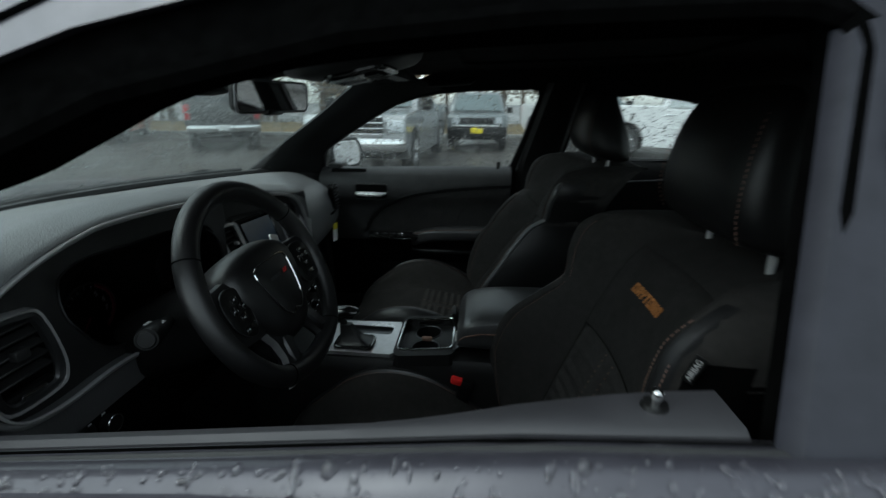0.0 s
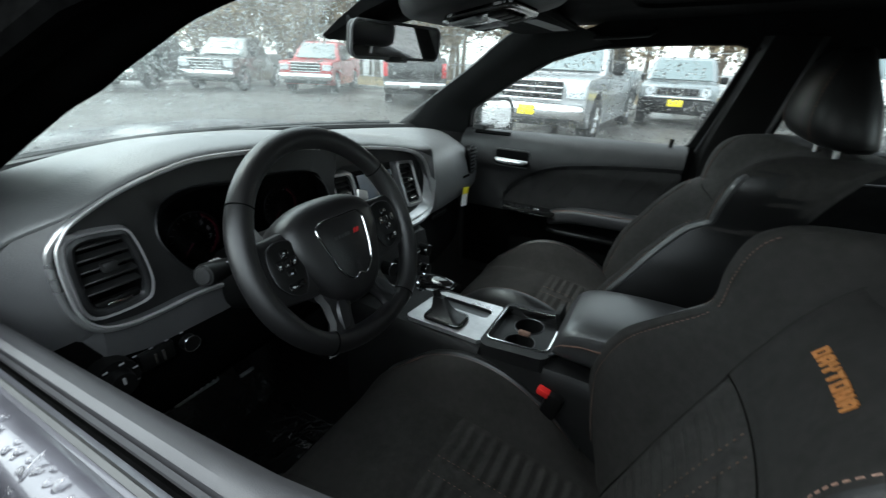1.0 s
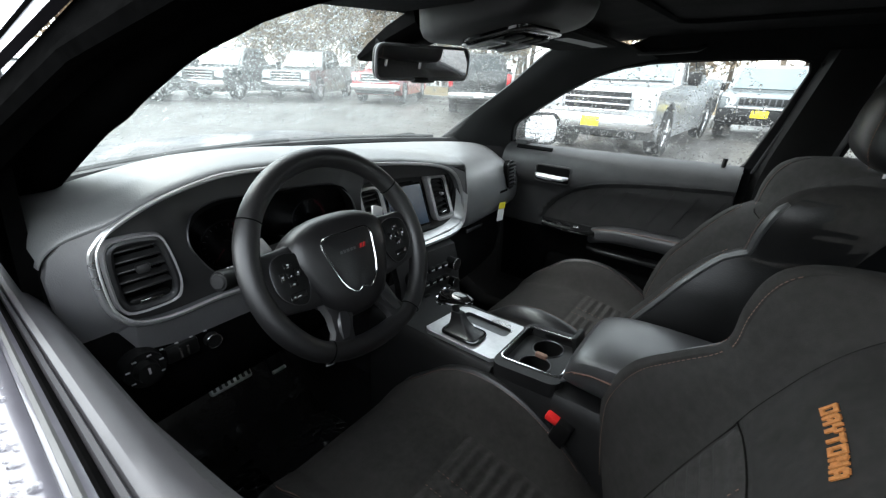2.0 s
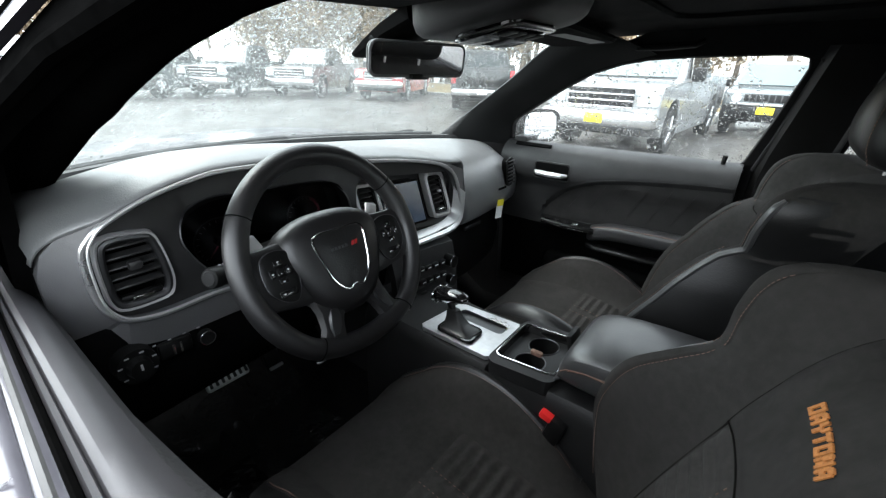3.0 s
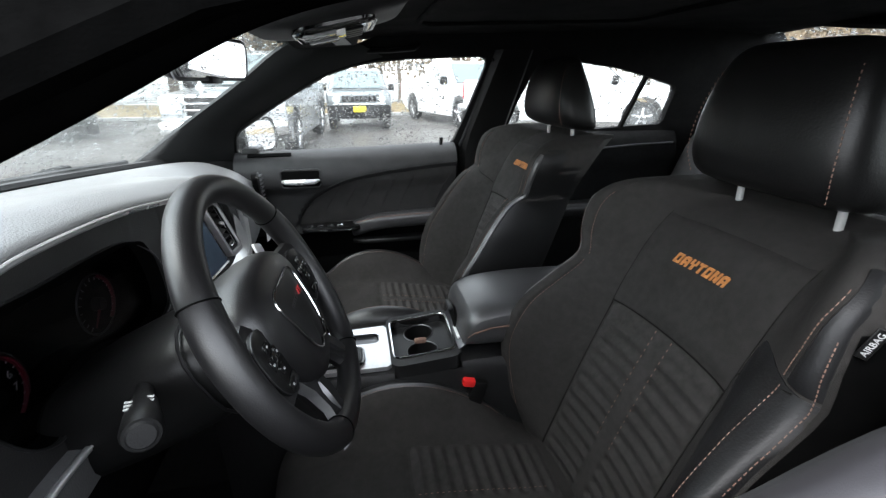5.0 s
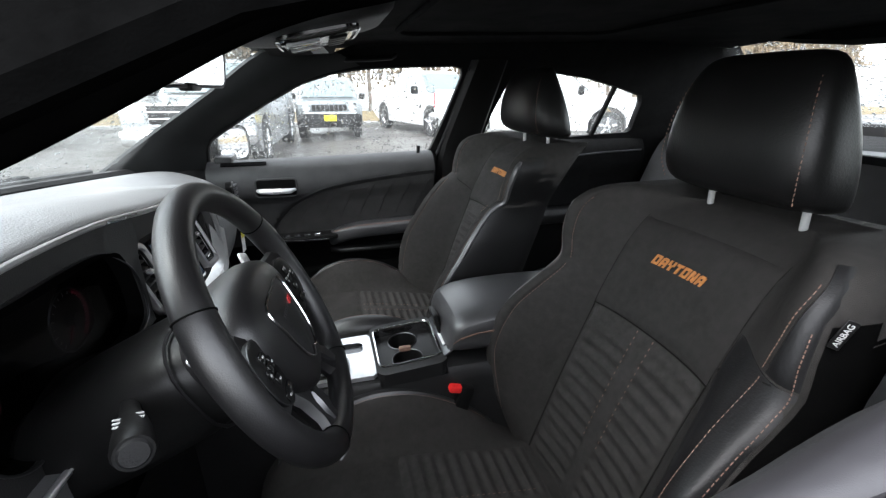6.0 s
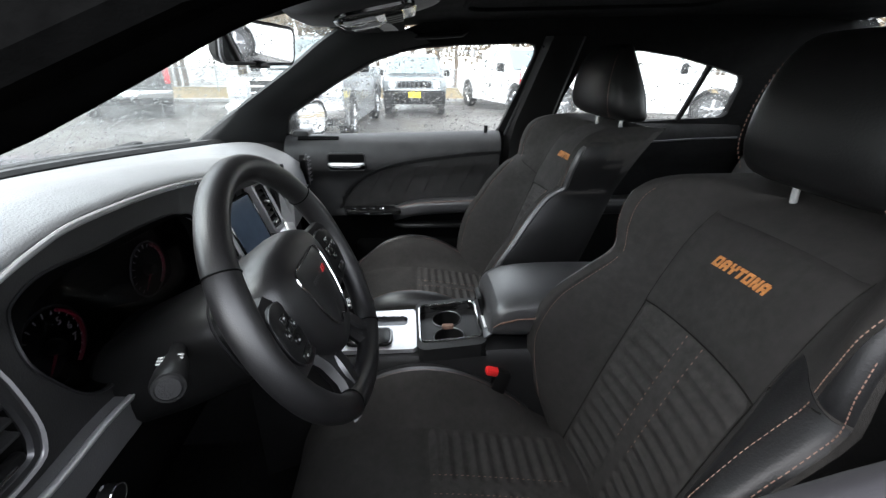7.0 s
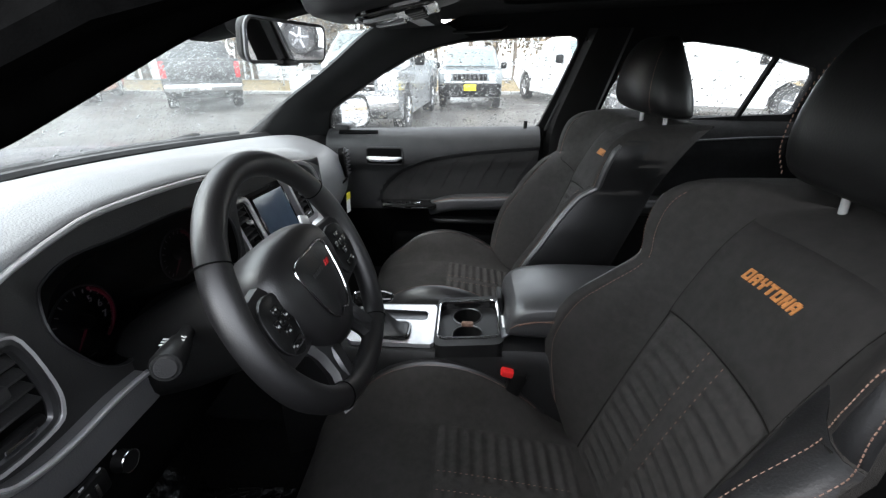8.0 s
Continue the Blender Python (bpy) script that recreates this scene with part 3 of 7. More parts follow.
# floor pan, firewall, cabin carpets
bm = bmesh.new()
sheet(bm, [[(x, y, 0.24 + (0.16 if abs(y) < 0.12 else 0.0) + 0.25 * max(0, (-0.55 - x) / 0.4)) for y in (-0.77, -0.5, -0.2, -0.1, 0.1, 0.2, 0.5, 0.77)] for x in (-1.0, -0.8, -0.55, 0.0, 0.6, 1.0, 1.6, 2.0)], thick=(0, 0, -0.03))
structure("floor", bm, CARPET, "black carpeted car floor", "floor")
bm = bmesh.new()
box(bm, (-1.0, 0, 0.62), (0.04, 1.56, 0.62), 0.01)
structure("wall_front", bm, CARPET, "black carpeted firewall", "car body")

# hood outside, seen over the dash
bm = bmesh.new()
rows = []
for x in np.linspace(-0.98, -2.55, 16):
    s = (-0.98 - x) / 1.57
    rows.append([Vector((x, y, 0.945 - 0.05 * s - 0.20 * s**3 - 0.10 * (abs(y) / 0.85) ** 3 + 0.02 * math.exp(-((abs(y) - 0.45) / 0.08) ** 2) * (1 - s))) for y in np.linspace(-0.85, 0.85, 23)])
sheet(bm, rows, thick=(0, 0, -0.02))
structure("hood", bm, PAINT, "wet dark grey metallic hood", "car hood")
bm = bmesh.new()
sheet(bm, [[(-0.90 + 0.42 * 0.55 * (y / 0.66) ** 2 - dx, y, 0.955 - dz - 0.035 * y) for y in np.linspace(-0.72, 0.72, 15)] for dx, dz in ((0.0, 0.0), (0.05, 0.02), (0.1, 0.025), (0.14, 0.01))], thick=(0, 0, -0.01))
structure("trim_cowl", bm, BLACK, "black wiper cowl panel", "cowl")
for y0, y1 in ((-0.55, 0.05), (0.0, 0.58)):
    wiper = thing("wiper", (-0.94, y0, 0.95), "black windshield wiper lying on the cowl", "wiper", "windshield wipers")
    bm = bmesh.new()
    tube(bm, [ws(y0 + (y1 - y0) * t, 0.01 + 0.012 * t) + Vector((-0.014, 0, 0.006)) for t in np.linspace(0, 1, 8)], 0.007, 5)
    part("blade", bm, RUBBER, wiper)
    bm = bmesh.new()
    tube(bm, [(-1.0, y0 + 0.05, 0.940), (-0.96, (y0 + y1) / 2, 0.956)], 0.006, 5)
    part("arm", bm, BLACK, wiper)

# ---------------------------------------------------------------- doors
DOOR_TAB = [(0.36, 0.735), (0.50, 0.728), (0.60, 0.722), (0.66, 0.712), (0.70, 0.712), (0.76, 0.716), (0.81, 0.712), (0.85, 0.690), (0.90, 0.690), (0.935, 0.705), (0.955, 0.73), (0.962, 0.752)]


ARC = [(-0.302, 0.60), (-0.298, 0.66), (-0.288, 0.70), (-0.268, 0.745), (-0.226, 0.79), (-0.16, 0.828), (-0.097, 0.852), (0.0, 0.868), (0.091, 0.878), (0.20, 0.886), (0.31, 0.892)]


def door_panel(sign, lift, x0, x1, slope=0.03, arc=None):
    """Inner door skin; below the arc it steps back to the insert."""
    bm = bmesh.new()
    rows = []
    for x in np.linspace(x0, x1, 64 if arc else 24):
        row = []
        for z in np.linspace(0.36, 0.962, 84 if arc else 34):
            y = lerp(DOOR_TAB, z)
            if arc and x > -0.302:
                y += 0.020 * (1 / (1 + math.exp((z - lerp(arc, x)) / 0.003))) * (1 / (1 + math.exp((0.69 - z) / 0.008)))
            k = (z - 0.36) / 0.602
            row.append(Vector((x, sign * y, z + lift * k + slope * x * k)))
        rows.append(row)
    return sheet(bm, rows, thick=(0, sign * 0.015, 0))


door1 = thing("door_1", (-0.05, 0.76, 0.36), "closed passenger door with black trim and chrome pull", "car door", kind="structure")
part("trim_panel", door_panel(1, 0.0, -0.47, 0.297, 0.02, ARC), DOOR_TRIM, door1, "grained black soft door trim panel")
# suede insert under the arc
bm = bmesh.new()
rows = []
for x in np.linspace(-0.286, 0.294, 40):
    top = lerp(ARC, x)
    rows.append([Vector((x, lerp(DOOR_TAB, z) + 0.0125 + 0.006 * (k in (0, 10)), z + 0.02 * x * (z - 0.36) / 0.602)) for k, z in enumerate(np.linspace(0.685, max(top - 0.005, 0.69), 11))])
sheet(bm, rows)
part("insert", bm, DOOR_SUEDE, door1, "black suede door insert with slanted stitching")
# stitched edge of the arc
bm = bmesh.new()
tube(bm, [Vector((x, lerp(DOOR_TAB, lerp(ARC, x) + 0.010) - 0.0005, lerp(ARC, x) + 0.010 + 0.016 * x)) for x in np.linspace(-0.20, 0.294, 40)], 0.0013, 5)
part("arc_seam", bm, BOLSTER, door1)
for k in range(7):
    x = -0.19 + 0.068 * k
    top = min(lerp(ARC, x + 0.06) - 0.012, 0.87)
    bm = bmesh.new()
    tube(bm, [Vector((x + 0.06 * t, lerp(DOOR_TAB, 0.74 + (top - 0.74) * t) + 0.0118, 0.74 + (top - 0.74) * t)) for t in np.linspace(0, 1, 8)], 0.0011, 4)
    part("quilting", bm, BOLSTER, door1)
# near-black sheet laid over the lower door skin
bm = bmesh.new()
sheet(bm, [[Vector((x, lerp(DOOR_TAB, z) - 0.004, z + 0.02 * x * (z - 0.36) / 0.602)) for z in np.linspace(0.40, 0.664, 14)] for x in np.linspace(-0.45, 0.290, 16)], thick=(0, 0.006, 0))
part("lower_panel", bm, SHADE_TRIM, door1, "black lower door panel")
# recessed pull with its raised bezel
bm = bmesh.new()
tube(bm, [Vector((p.x, 0.6885, p.y)) for p in rrect(-0.257, 0.868, 0.132, 0.060, 0.012, 4)], 0.0035, 6, closed=True)
part("handle_bezel", bm, DOOR_TRIM, door1, "black handle bezel")
# near-black slab: the shade of the handle recess is in its colour
bm = bmesh.new()
box(bm, (-0.257, 0.6895, 0.868), (0.126, 0.006, 0.054), 0.0025, 2)
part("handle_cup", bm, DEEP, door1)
bm = bmesh.new()
tube(bm, [(-0.318, 0.684, 0.862), (-0.305, 0.672, 0.861), (-0.26, 0.667, 0.860), (-0.212, 0.669, 0.860), (-0.198, 0.684, 0.861)], [0.006, 0.0105, 0.0115, 0.0105, 0.006], 10, flat=0.9)
part("door_handle", bm, HANDLE, door1, "chrome inner door handle")
# armrest with its top pad
bm = bmesh.new()
loops = []
for x, w, zt in ((-0.105, 0.03, 0.690), (-0.08, 0.055, 0.703), (-0.045, 0.072, 0.716), (0.0, 0.080, 0.726), (0.08, 0.085, 0.731), (0.20, 0.085, 0.734), (0.295, 0.08, 0.734)):
    loops.append([Vector((x, 0.735 - w * a, zt - 0.062 * b)) for a, b in ((0, 0.1), (0.5, -0.02), (0.85, 0.0), (0.97, 0.09), (1.0, 0.22), (1.0, 0.6), (0.85, 0.9), (0.4, 1.0), (0, 1.0))])
loft(bm, loops)
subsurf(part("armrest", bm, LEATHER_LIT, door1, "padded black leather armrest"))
bm = bmesh.new()
tube(bm, [(x, 0.735 - w + 0.005, z - 0.004) for x, w, z in ((-0.08, 0.055, 0.703), (-0.045, 0.072, 0.716), (0.0, 0.080, 0.726), (0.08, 0.085, 0.731), (0.20, 0.085, 0.734), (0.295, 0.08, 0.734))], 0.0012, 5)
part("stitching", bm, THREAD, door1)
bm = bmesh.new()
loft(bm, [[Vector((x, 0.735 - w * a, 0.694 - 0.020 * b)) for a, b in ((0, 0), (0.9, 0), (1, 0.3), (1, 0.8), (0.9, 1), (0, 1))] for x, w in ((-0.285, 0.03), (-0.270, 0.060), (-0.18, 0.076), (-0.10, 0.072), (-0.07, 0.06))])
part("switch_panel", bm, GLOSS_BLACK, door1, "gloss black window switch panel")
bm = bmesh.new()
tube(bm, [(-0.272, 0.676, 0.684), (-0.2, 0.661, 0.683), (-0.10, 0.662, 0.682)], 0.0018, 5)
part("switch_trim", bm, CHROME, door1)
for k in range(4):
    bm = bmesh.new()
    box(bm, (-0.245 + 0.035 * k, 0.684, 0.697), (0.022, 0.018, 0.008), 0.003)
    part("switch", bm, CHROME if k == 3 else GLOSS_BLACK, door1)
bm = bmesh.new()
loft(bm, [[Vector((x, 0.725 - w * a, z - 0.016 * b)) for a, b in ((0, 0), (0.92, 0), (1, 0.3), (1, 0.75), (0.9, 1), (0, 1))] for x, w, z in ((-0.10, 0.02, 0.630), (-0.06, 0.05, 0.632), (0.10, 0.055, 0.634), (0.285, 0.052, 0.636))])
part("pull_ledge", bm, BLACK, door1, "black ledge under the armrest")
bm = bmesh.new()
box(bm, (0.0, 0.70, 0.49), (0.5, 0.05, 0.16), 0.03, 3)
part("map_pocket", bm, SHADE_TRIM, door1)
# near-black wedge painted as the shade inside the slot
bm = bmesh.new()
loft(bm, [[Vector((x, 0.716 + 0.010 * a, 0.944 + 0.010 * b)) for a, b in ((0, 0), (1, 0.9), (1.2, 0.5), (0.2, -0.4))] for x in (-0.425, -0.283)])
part("defrost_slot", bm, DEEP, door1)
bm = bmesh.new()
cyl(bm, (0.245, 0.742, 0.95), (0.247, 0.741, 0.988), 0.006, 0.007, 10)
part("lock_pin", bm, BLACK, door1)
bm = bmesh.new()
tube(bm, [(x, 0.756, 0.944 + 0.014 * x) for x in np.linspace(-0.46, 0.30, 12)], 0.006, 6)
part("window_seal", bm, RUBBER, door1)

door2 = thing("door_2", (0.85, 0.76, 0.36), "closed rear passenger door with plain black trim", "car door", kind="structure")
part("trim_panel", door_panel(1, 0.045, 0.49, 1.2, 0.0), CLOTH, door2, "black soft rear door trim")
bm = bmesh.new()
tube(bm, [(0.5, 0.688, 0.915), (0.75, 0.686, 0.93), (1.0, 0.686, 0.945), (1.18, 0.688, 0.95)], 0.004, 6)
part("belt_trim", bm, DARK_SILVER, door2, "thin silver belt trim")
bm = bmesh.new()
box(bm, (0.85, 0.68, 0.70), (0.5, 0.09, 0.06), 0.02, 3)
part("armrest", bm, LEATHER, door2)

# driver's door: outer skin, sill, mouldings, glass down
SILL_Y = lambda x: -0.706 - 0.041 * x
SILL_Z = lambda x: 0.975 + 0.158 * x if x < 0.2 else 1.0066 + 0.158 * 0.6 * (x - 0.2)
door3 = thing("door_3", (-0.05, -0.76, 0.36), "driver door with its window rolled down, wet grey paint outside", "car door", kind="structure")
bm = bmesh.new()
rows = []
for x in np.linspace(-0.80, 0.335, 34):
    y, z = SILL_Y(x), SILL_Z(x)
    q = min(1.0, max(0.0, (x + 0.05) / 0.15))
    rows.append([Vector(p) for p in ((x, y + 0.02 + 0.02 * q, 0.36), (x, y + 0.035 + 0.02 * q, 0.60), (x, y + 0.03 + 0.018 * q, z - 0.12), (x, y + 0.018 + 0.008 * q, z - 0.05), (x, y + 0.008 + 0.002 * q, z - 0.022), (x, y - 0.002, z - 0.006), (x, y - 0.009, z), (x, y - 0.016, z + 0.001), (x, y - 0.021, z - 0.002), (x, y - 0.024, z - 0.010))])
    w = min(1.0, max(0.0, (x - 0.08) / 0.25))
    for k in range(7):
        rows[-1][k].y += 0.030 * w * w * (3 - 2 * w)
sheet(bm, [r[4:] for r in rows])
part("door_top", bm, SILL, door3, "charcoal inner door top")
bm = bmesh.new()
sheet(bm, [r[:5] for r in rows])
part("trim_panel", bm, DOOR_MESH, door3, "mesh-grained charcoal door panel")
# black sail panel before the opening
bm = bmesh.new()
rows = []
for x in np.linspace(-0.80, -0.455, 10):
    top = lerp([(-0.80, 0.955), (-0.70, 0.985), (-0.55, 1.045), (-0.455, 1.082)], x)
    rows.append([Vector((x, SILL_Y(x) + 0.008 + 0.022 * k, SILL_Z(x) - 0.05 + (top - SILL_Z(x) + 0.05) * k)) for k in (0, 0.4, 0.7, 1.0)])
sheet(bm, rows, thick=(0, -0.02, 0))
part("sail_panel", bm, SHADE_FRAME, door3, "black sail panel")
bm = bmesh.new()
tube(bm, [(x, SILL_Y(x) - 0.0265, SILL_Z(x) - 0.004) for x in np.linspace(-0.80, 0.345, 24)], 0.0035, 6)
part("window_slot_seal", bm, SILL, door3, "grey rubber window slot seal")
# near-black strip in place of the shade inside the window slot
bm = bmesh.new()
tube(bm, [(x, SILL_Y(x) - 0.034, SILL_Z(x) + 0.001) for x in np.linspace(-0.80, 0.345, 24)], 0.0045, 8)
part("belt_strip", bm, SHADE_FRAME, door3, "black rubber belt strip")
bm = bmesh.new()
tube(bm, [(x, SILL_Y(x) - 0.0415, SILL_Z(x) + 0.004) for x in np.linspace(-0.80, 0.36, 24)], 0.004, 8)
part("belt_moulding", bm, RUBBER, door3, "black belt moulding")
bm = bmesh.new()
rows = []
for x in np.linspace(-0.9, 0.46, 24):
    y, z = SILL_Y(x), SILL_Z(x)
    rows.append([Vector(p) for p in ((x, y - 0.045, z - 0.004), (x, y - 0.047, z + 0.009), (x, y - 0.053, z + 0.0115), (x, y - 0.064, z + 0.010), (x, y - 0.080, z - 0.002), (x, y - 0.102, z - 0.030), (x, y - 0.122, z - 0.08), (x, y - 0.155, z - 0.15), (x, y - 0.175, 0.72), (x, y - 0.165, 0.5), (x, y - 0.14, 0.25))])
sheet(bm, rows, thick=(0, 0.012, -0.004))
part("outer_skin", bm, PAINT, door3, "wet grey metallic door skin")
bm = bmesh.new()
px, py, pz = 0.290, SILL_Y(0.29) + 0.004, SILL_Z(0.29)
loft(bm, [[Vector((px + r * math.cos(a), py + r * math.sin(a), pz + h)) for a in np.linspace(0, 2 * math.pi, 12, endpoint=False)] for r, h in ((0.0035, -0.004), (0.0038, 0.006), (0.0045, 0.009), (0.004, 0.012), (0.002, 0.0135))])
pin = part("lock_pin", bm, CHROME, door3, "chrome tipped lock pin")
bm = bmesh.new()
cyl(bm, (px, py, pz - 0.004), (px, py, pz + 0.003), 0.011, 0.008, 14)
part("lock_collar", bm, BLACK, door3)
bm = bmesh.new()
tube(bm, [(-0.395, -0.704, 0.855), (-0.382, -0.690, 0.857), (-0.345, -0.684, 0.859), (-0.316, -0.684, 0.860), (-0.300, -0.703, 0.861)], [0.007, 0.012, 0.014, 0.013, 0.007], 10, flat=0.75)
part("door_handle", bm, HANDLE, door3, "chrome inner door handle")
# water beads on the painted shoulder


def skin_place(u, v):
    x = -0.5 + 0.9 * u
    y, z = SILL_Y(x), SILL_Z(x)
    return Vector((x, y - 0.054 - 0.045 * v, z + 0.012 - 0.036 * v * v)), Vector((0, -0.55, 0.83))


drops("raindrops", skin_place, 600, 0.0017, 12, "rain beads on the painted door shoulder", 60)
# outer rear door and pillar skin beside it
bm = bmesh.new()
rows = []
for x in np.linspace(0.465, 1.5, 12):
    y, z = SILL_Y(0.4), SILL_Z(0.4) - 0.0
    rows.append([Vector(p) for p in ((x, y - 0.03, z - 0.01), (x, y - 0.068, z - 0.02), (x, y - 0.112, z - 0.045), (x, y - 0.15, z - 0.15), (x, y - 0.175, 0.72), (x, y - 0.14, 0.25))])
sheet(bm, rows, thick=(0, 0.012, 0))
structure("wall_rear_door_skin", bm, PAINT_SHADED, "wet grey metallic rear door skin", "car body")
# outer cover of the middle pillar
bm = bmesh.new()
rows = []
for z in np.linspace(0.97, 1.30, 8):
    x0 = 0.330 + 0.28 * (z - 0.995)
    rows.append([Vector((x, -(side_y(z - LIFT_D) + 0.040 + d), z)) for x, d in ((x0, -0.008), (x0 + 0.004, 0.0), (x0 + 0.04, 0.003), (x0 + 0.08, 0.002), (x0 + 0.34, -0.002))])
sheet(bm, rows, thick=(0, 0.008, 0))
structure("wall_pillar_cover", bm, PAINT_SHADED, "wet grey pillar cover between the driver side doors", "car body")

# passenger outside mirror
on = Vector((0.90, -0.42, 0.06)).normalized()
ou = Vector((0, 0, 1)).cross(on).normalized()
ov = on.cross(ou)
OM = Matrix(((ou.x, ov.x, on.x, -0.40), (ou.y, ov.y, on.y, 0.872), (ou.z, ov.z, on.z, 0.997), (0, 0, 0, 1)))
om = thing("outside_mirror", (-0.40, 0.86, 0.93), "grey outside mirror with rain-spotted glass", "mirror")
bm = bmesh.new()
loops = []
for d, s in ((0.0, 1.0), (-0.03, 1.02), (-0.07, 0.85), (-0.095, 0.45)):
    loops.append([OM @ Vector((p.x * s, p.y * s, d)) for p in rrect(0, 0, 0.190, 0.126, 0.045, 4)])
loft(bm, loops)
part("housing", bm, BLACK, om, "black mirror shell")
bm = bmesh.new()
plate(bm, rrect(-0.006, 0, 0.160, 0.104, 0.036, 4), [], lambda a, b, d: OM @ Vector((a, b, 0.003 - d)), 0.003)
part("mirror_glass", bm, MIRROR, om, "silvered mirror glass")
bm = bmesh.new()
box(bm, (-0.42, 0.79, 0.95), (0.06, 0.10, 0.04), 0.012)
part("mirror_foot", bm, BLACK, om)

# ---------------------------------------------------------------- dashboard
RING = [(-0.630, 0.958), (-0.622, 0.976), (-0.602, 0.995), (-0.546, 1.020), (-0.481, 1.036), (-0.419, 1.042), (-0.27, 1.033), (-0.126, 1.012), (-0.02, 0.998), (0.108, 0.974), (0.183, 0.947), (0.226, 0.903), (0.251, 0.829), (0.243, 0.787), (0.192, 0.773), (0.064, 0.772), (-0.12, 0.782), (-0.30, 0.815), (-0.456, 0.838), (-0.539, 0.837), (-0.579, 0.840), (-0.610, 0.851), (-0.628, 0.878), (-0.632, 0.920)]
TOP_Z = [(-0.676, 0.945), (-0.668, 0.968), (-0.655, 0.986), (-0.635, 1.000), (-0.60, 1.013), (-0.546, 1.034), (-0.481, 1.050), (-0.419, 1.056), (-0.27, 1.047), (-0.126, 1.026), (-0.02, 1.012), (0.108, 0.988), (0.2, 0.970), (0.30, 0.962), (0.407, 0.955), (0.53, 0.945), (0.62, 0.93), (0.70, 0.90)]
FX = -0.352
dash = thing("dashboard", (-0.6, 0, 0.45), "charcoal soft-grained dashboard with satin silver trim", "dashboard")


def brow(y):
    """Rear lip of the pad over the instrument panel."""
    return FX + 0.006 - 0.05 * max(0, (y - 0.25) / 0.45) ** 2 - 0.10 * max(0, (-0.59 - y) / 0.1) ** 2


bm = bmesh.new()
rows = []
for y in [-0.674, -0.671, -0.666, -0.658] + list(np.linspace(-0.645, 0.70, 68)):
    zt, xb = lerp(TOP_Z, y), brow(y)
    base = WS_BASE(max(-0.66, min(0.66, y)))
    row = []
    if y > 0.262:
        low = 0.735 - 0.02 * (y - 0.27)
        row += [Vector((xb - 0.10, y, low - 0.0)), Vector((xb - 0.04, y, low + 0.002)), Vector((xb - 0.014, y, low + 0.012)), Vector((xb - 0.002, y, low + 0.05)), Vector((xb - 0.004, y, low + 0.1)), Vector((xb - 0.014, y, low + 0.15)), Vector((xb - 0.03, y, zt - 0.045))]
        row += [Vector((xb - 0.055, y, zt - 0.02)), Vector((xb - 0.09, y, zt - 0.004))]
    else:
        row += [Vector((xb - 0.07, y, zt - 0.022)), Vector((xb - 0.05, y, zt - 0.020)), Vector((xb - 0.03, y, zt - 0.018)), Vector((xb - 0.012, y, zt - 0.016)), Vector((xb - 0.003, y, zt - 0.013)), Vector((xb, y, zt - 0.008)), Vector((xb - 0.004, y, zt - 0.002))]
        row += [Vector((xb - 0.042, y, zt + 0.011)), Vector((xb - 0.056, y, zt + 0.0145))]
    for t in (0.25, 0.45, 0.65, 0.85, 1.0):
        x = (xb - 0.09) * (1 - t) + (base.x + 0.012) * t
        z = (zt + 0.008) * (1 - t) ** 1.0 + (base.z - 0.006) * t + 0.012 * math.sin(math.pi * t)
        row.append(Vector((x, y, z)))
    rows.append(row)
sheet(bm, rows)
subsurf(part("top_pad", bm, DASH, dash, "grained charcoal dash pad"))

# left end cap and lower pad round the trim ring
bm = bmesh.new()
ring = [Vector((p.x, p.y, 0)) for p in smooth_loop([(a, b, 0) for a, b in RING], 4)]
outer = [(-0.655, 0.742), (-0.670, 0.79), (-0.674, 0.84), (-0.673, 0.92), (-0.664, 0.955), (-0.645, 0.982), (-0.615, 1.002), (-0.546, 1.025), (-0.481, 1.041), (-0.419, 1.047), (-0.27, 1.038), (-0.126, 1.017), (-0.02, 1.003), (0.108, 0.979), (0.2, 0.955), (0.262, 0.93), (0.266, 0.84), (0.262, 0.76), (0.2, 0.735), (0.0, 0.735), (-0.3, 0.762), (-0.45, 0.775), (-0.54, 0.764), (-0.61, 0.752)]
plate(bm, [Vector((a, b, 0)) for a, b in outer], [ring], lambda a, b, d: Vector((FX - d - 10.0 * max(0, -0.59 - a) ** 2 - 0.16 * max(0, 0.82 - b), a, b)), 0.02)
part("fascia", bm, FASCIA, dash, "charcoal fascia round the instruments", angle=20)
# silver ring
bm = bmesh.new()
tube(bm, [Vector((FX + 0.003 - 10.0 * max(0, -0.60 - p.x) ** 2, p.x, p.y)) for p in ring], 0.0040, 8, closed=True)
part("trim_ring", bm, RING_SATIN, dash, "satin silver trim ring")
bm = bmesh.new()
tube(bm, [Vector((FX + 0.007, p.x + 0.004 * (1 if p.x < -0.5 else 0), p.y + 0.003)) for p in ring], 0.0019, 6, closed=True)
part("trim_line", bm, SILVER, dash, "bright silver edge line")

# instrument panel inside the ring
CLUSTER = [(-0.502, 0.935), (-0.494, 0.964), (-0.472, 0.982), (-0.43, 0.991), (-0.36, 0.986), (-0.27, 0.982), (-0.195, 0.974), (-0.170, 0.955), (-0.156, 0.92), (-0.152, 0.878), (-0.162, 0.856), (-0.20, 0.848), (-0.25, 0.857), (-0.29, 0.873), (-0.335, 0.884), (-0.38, 0.879), (-0.405, 0.862), (-0.435, 0.852), (-0.465, 0.868), (-0.488, 0.90)]


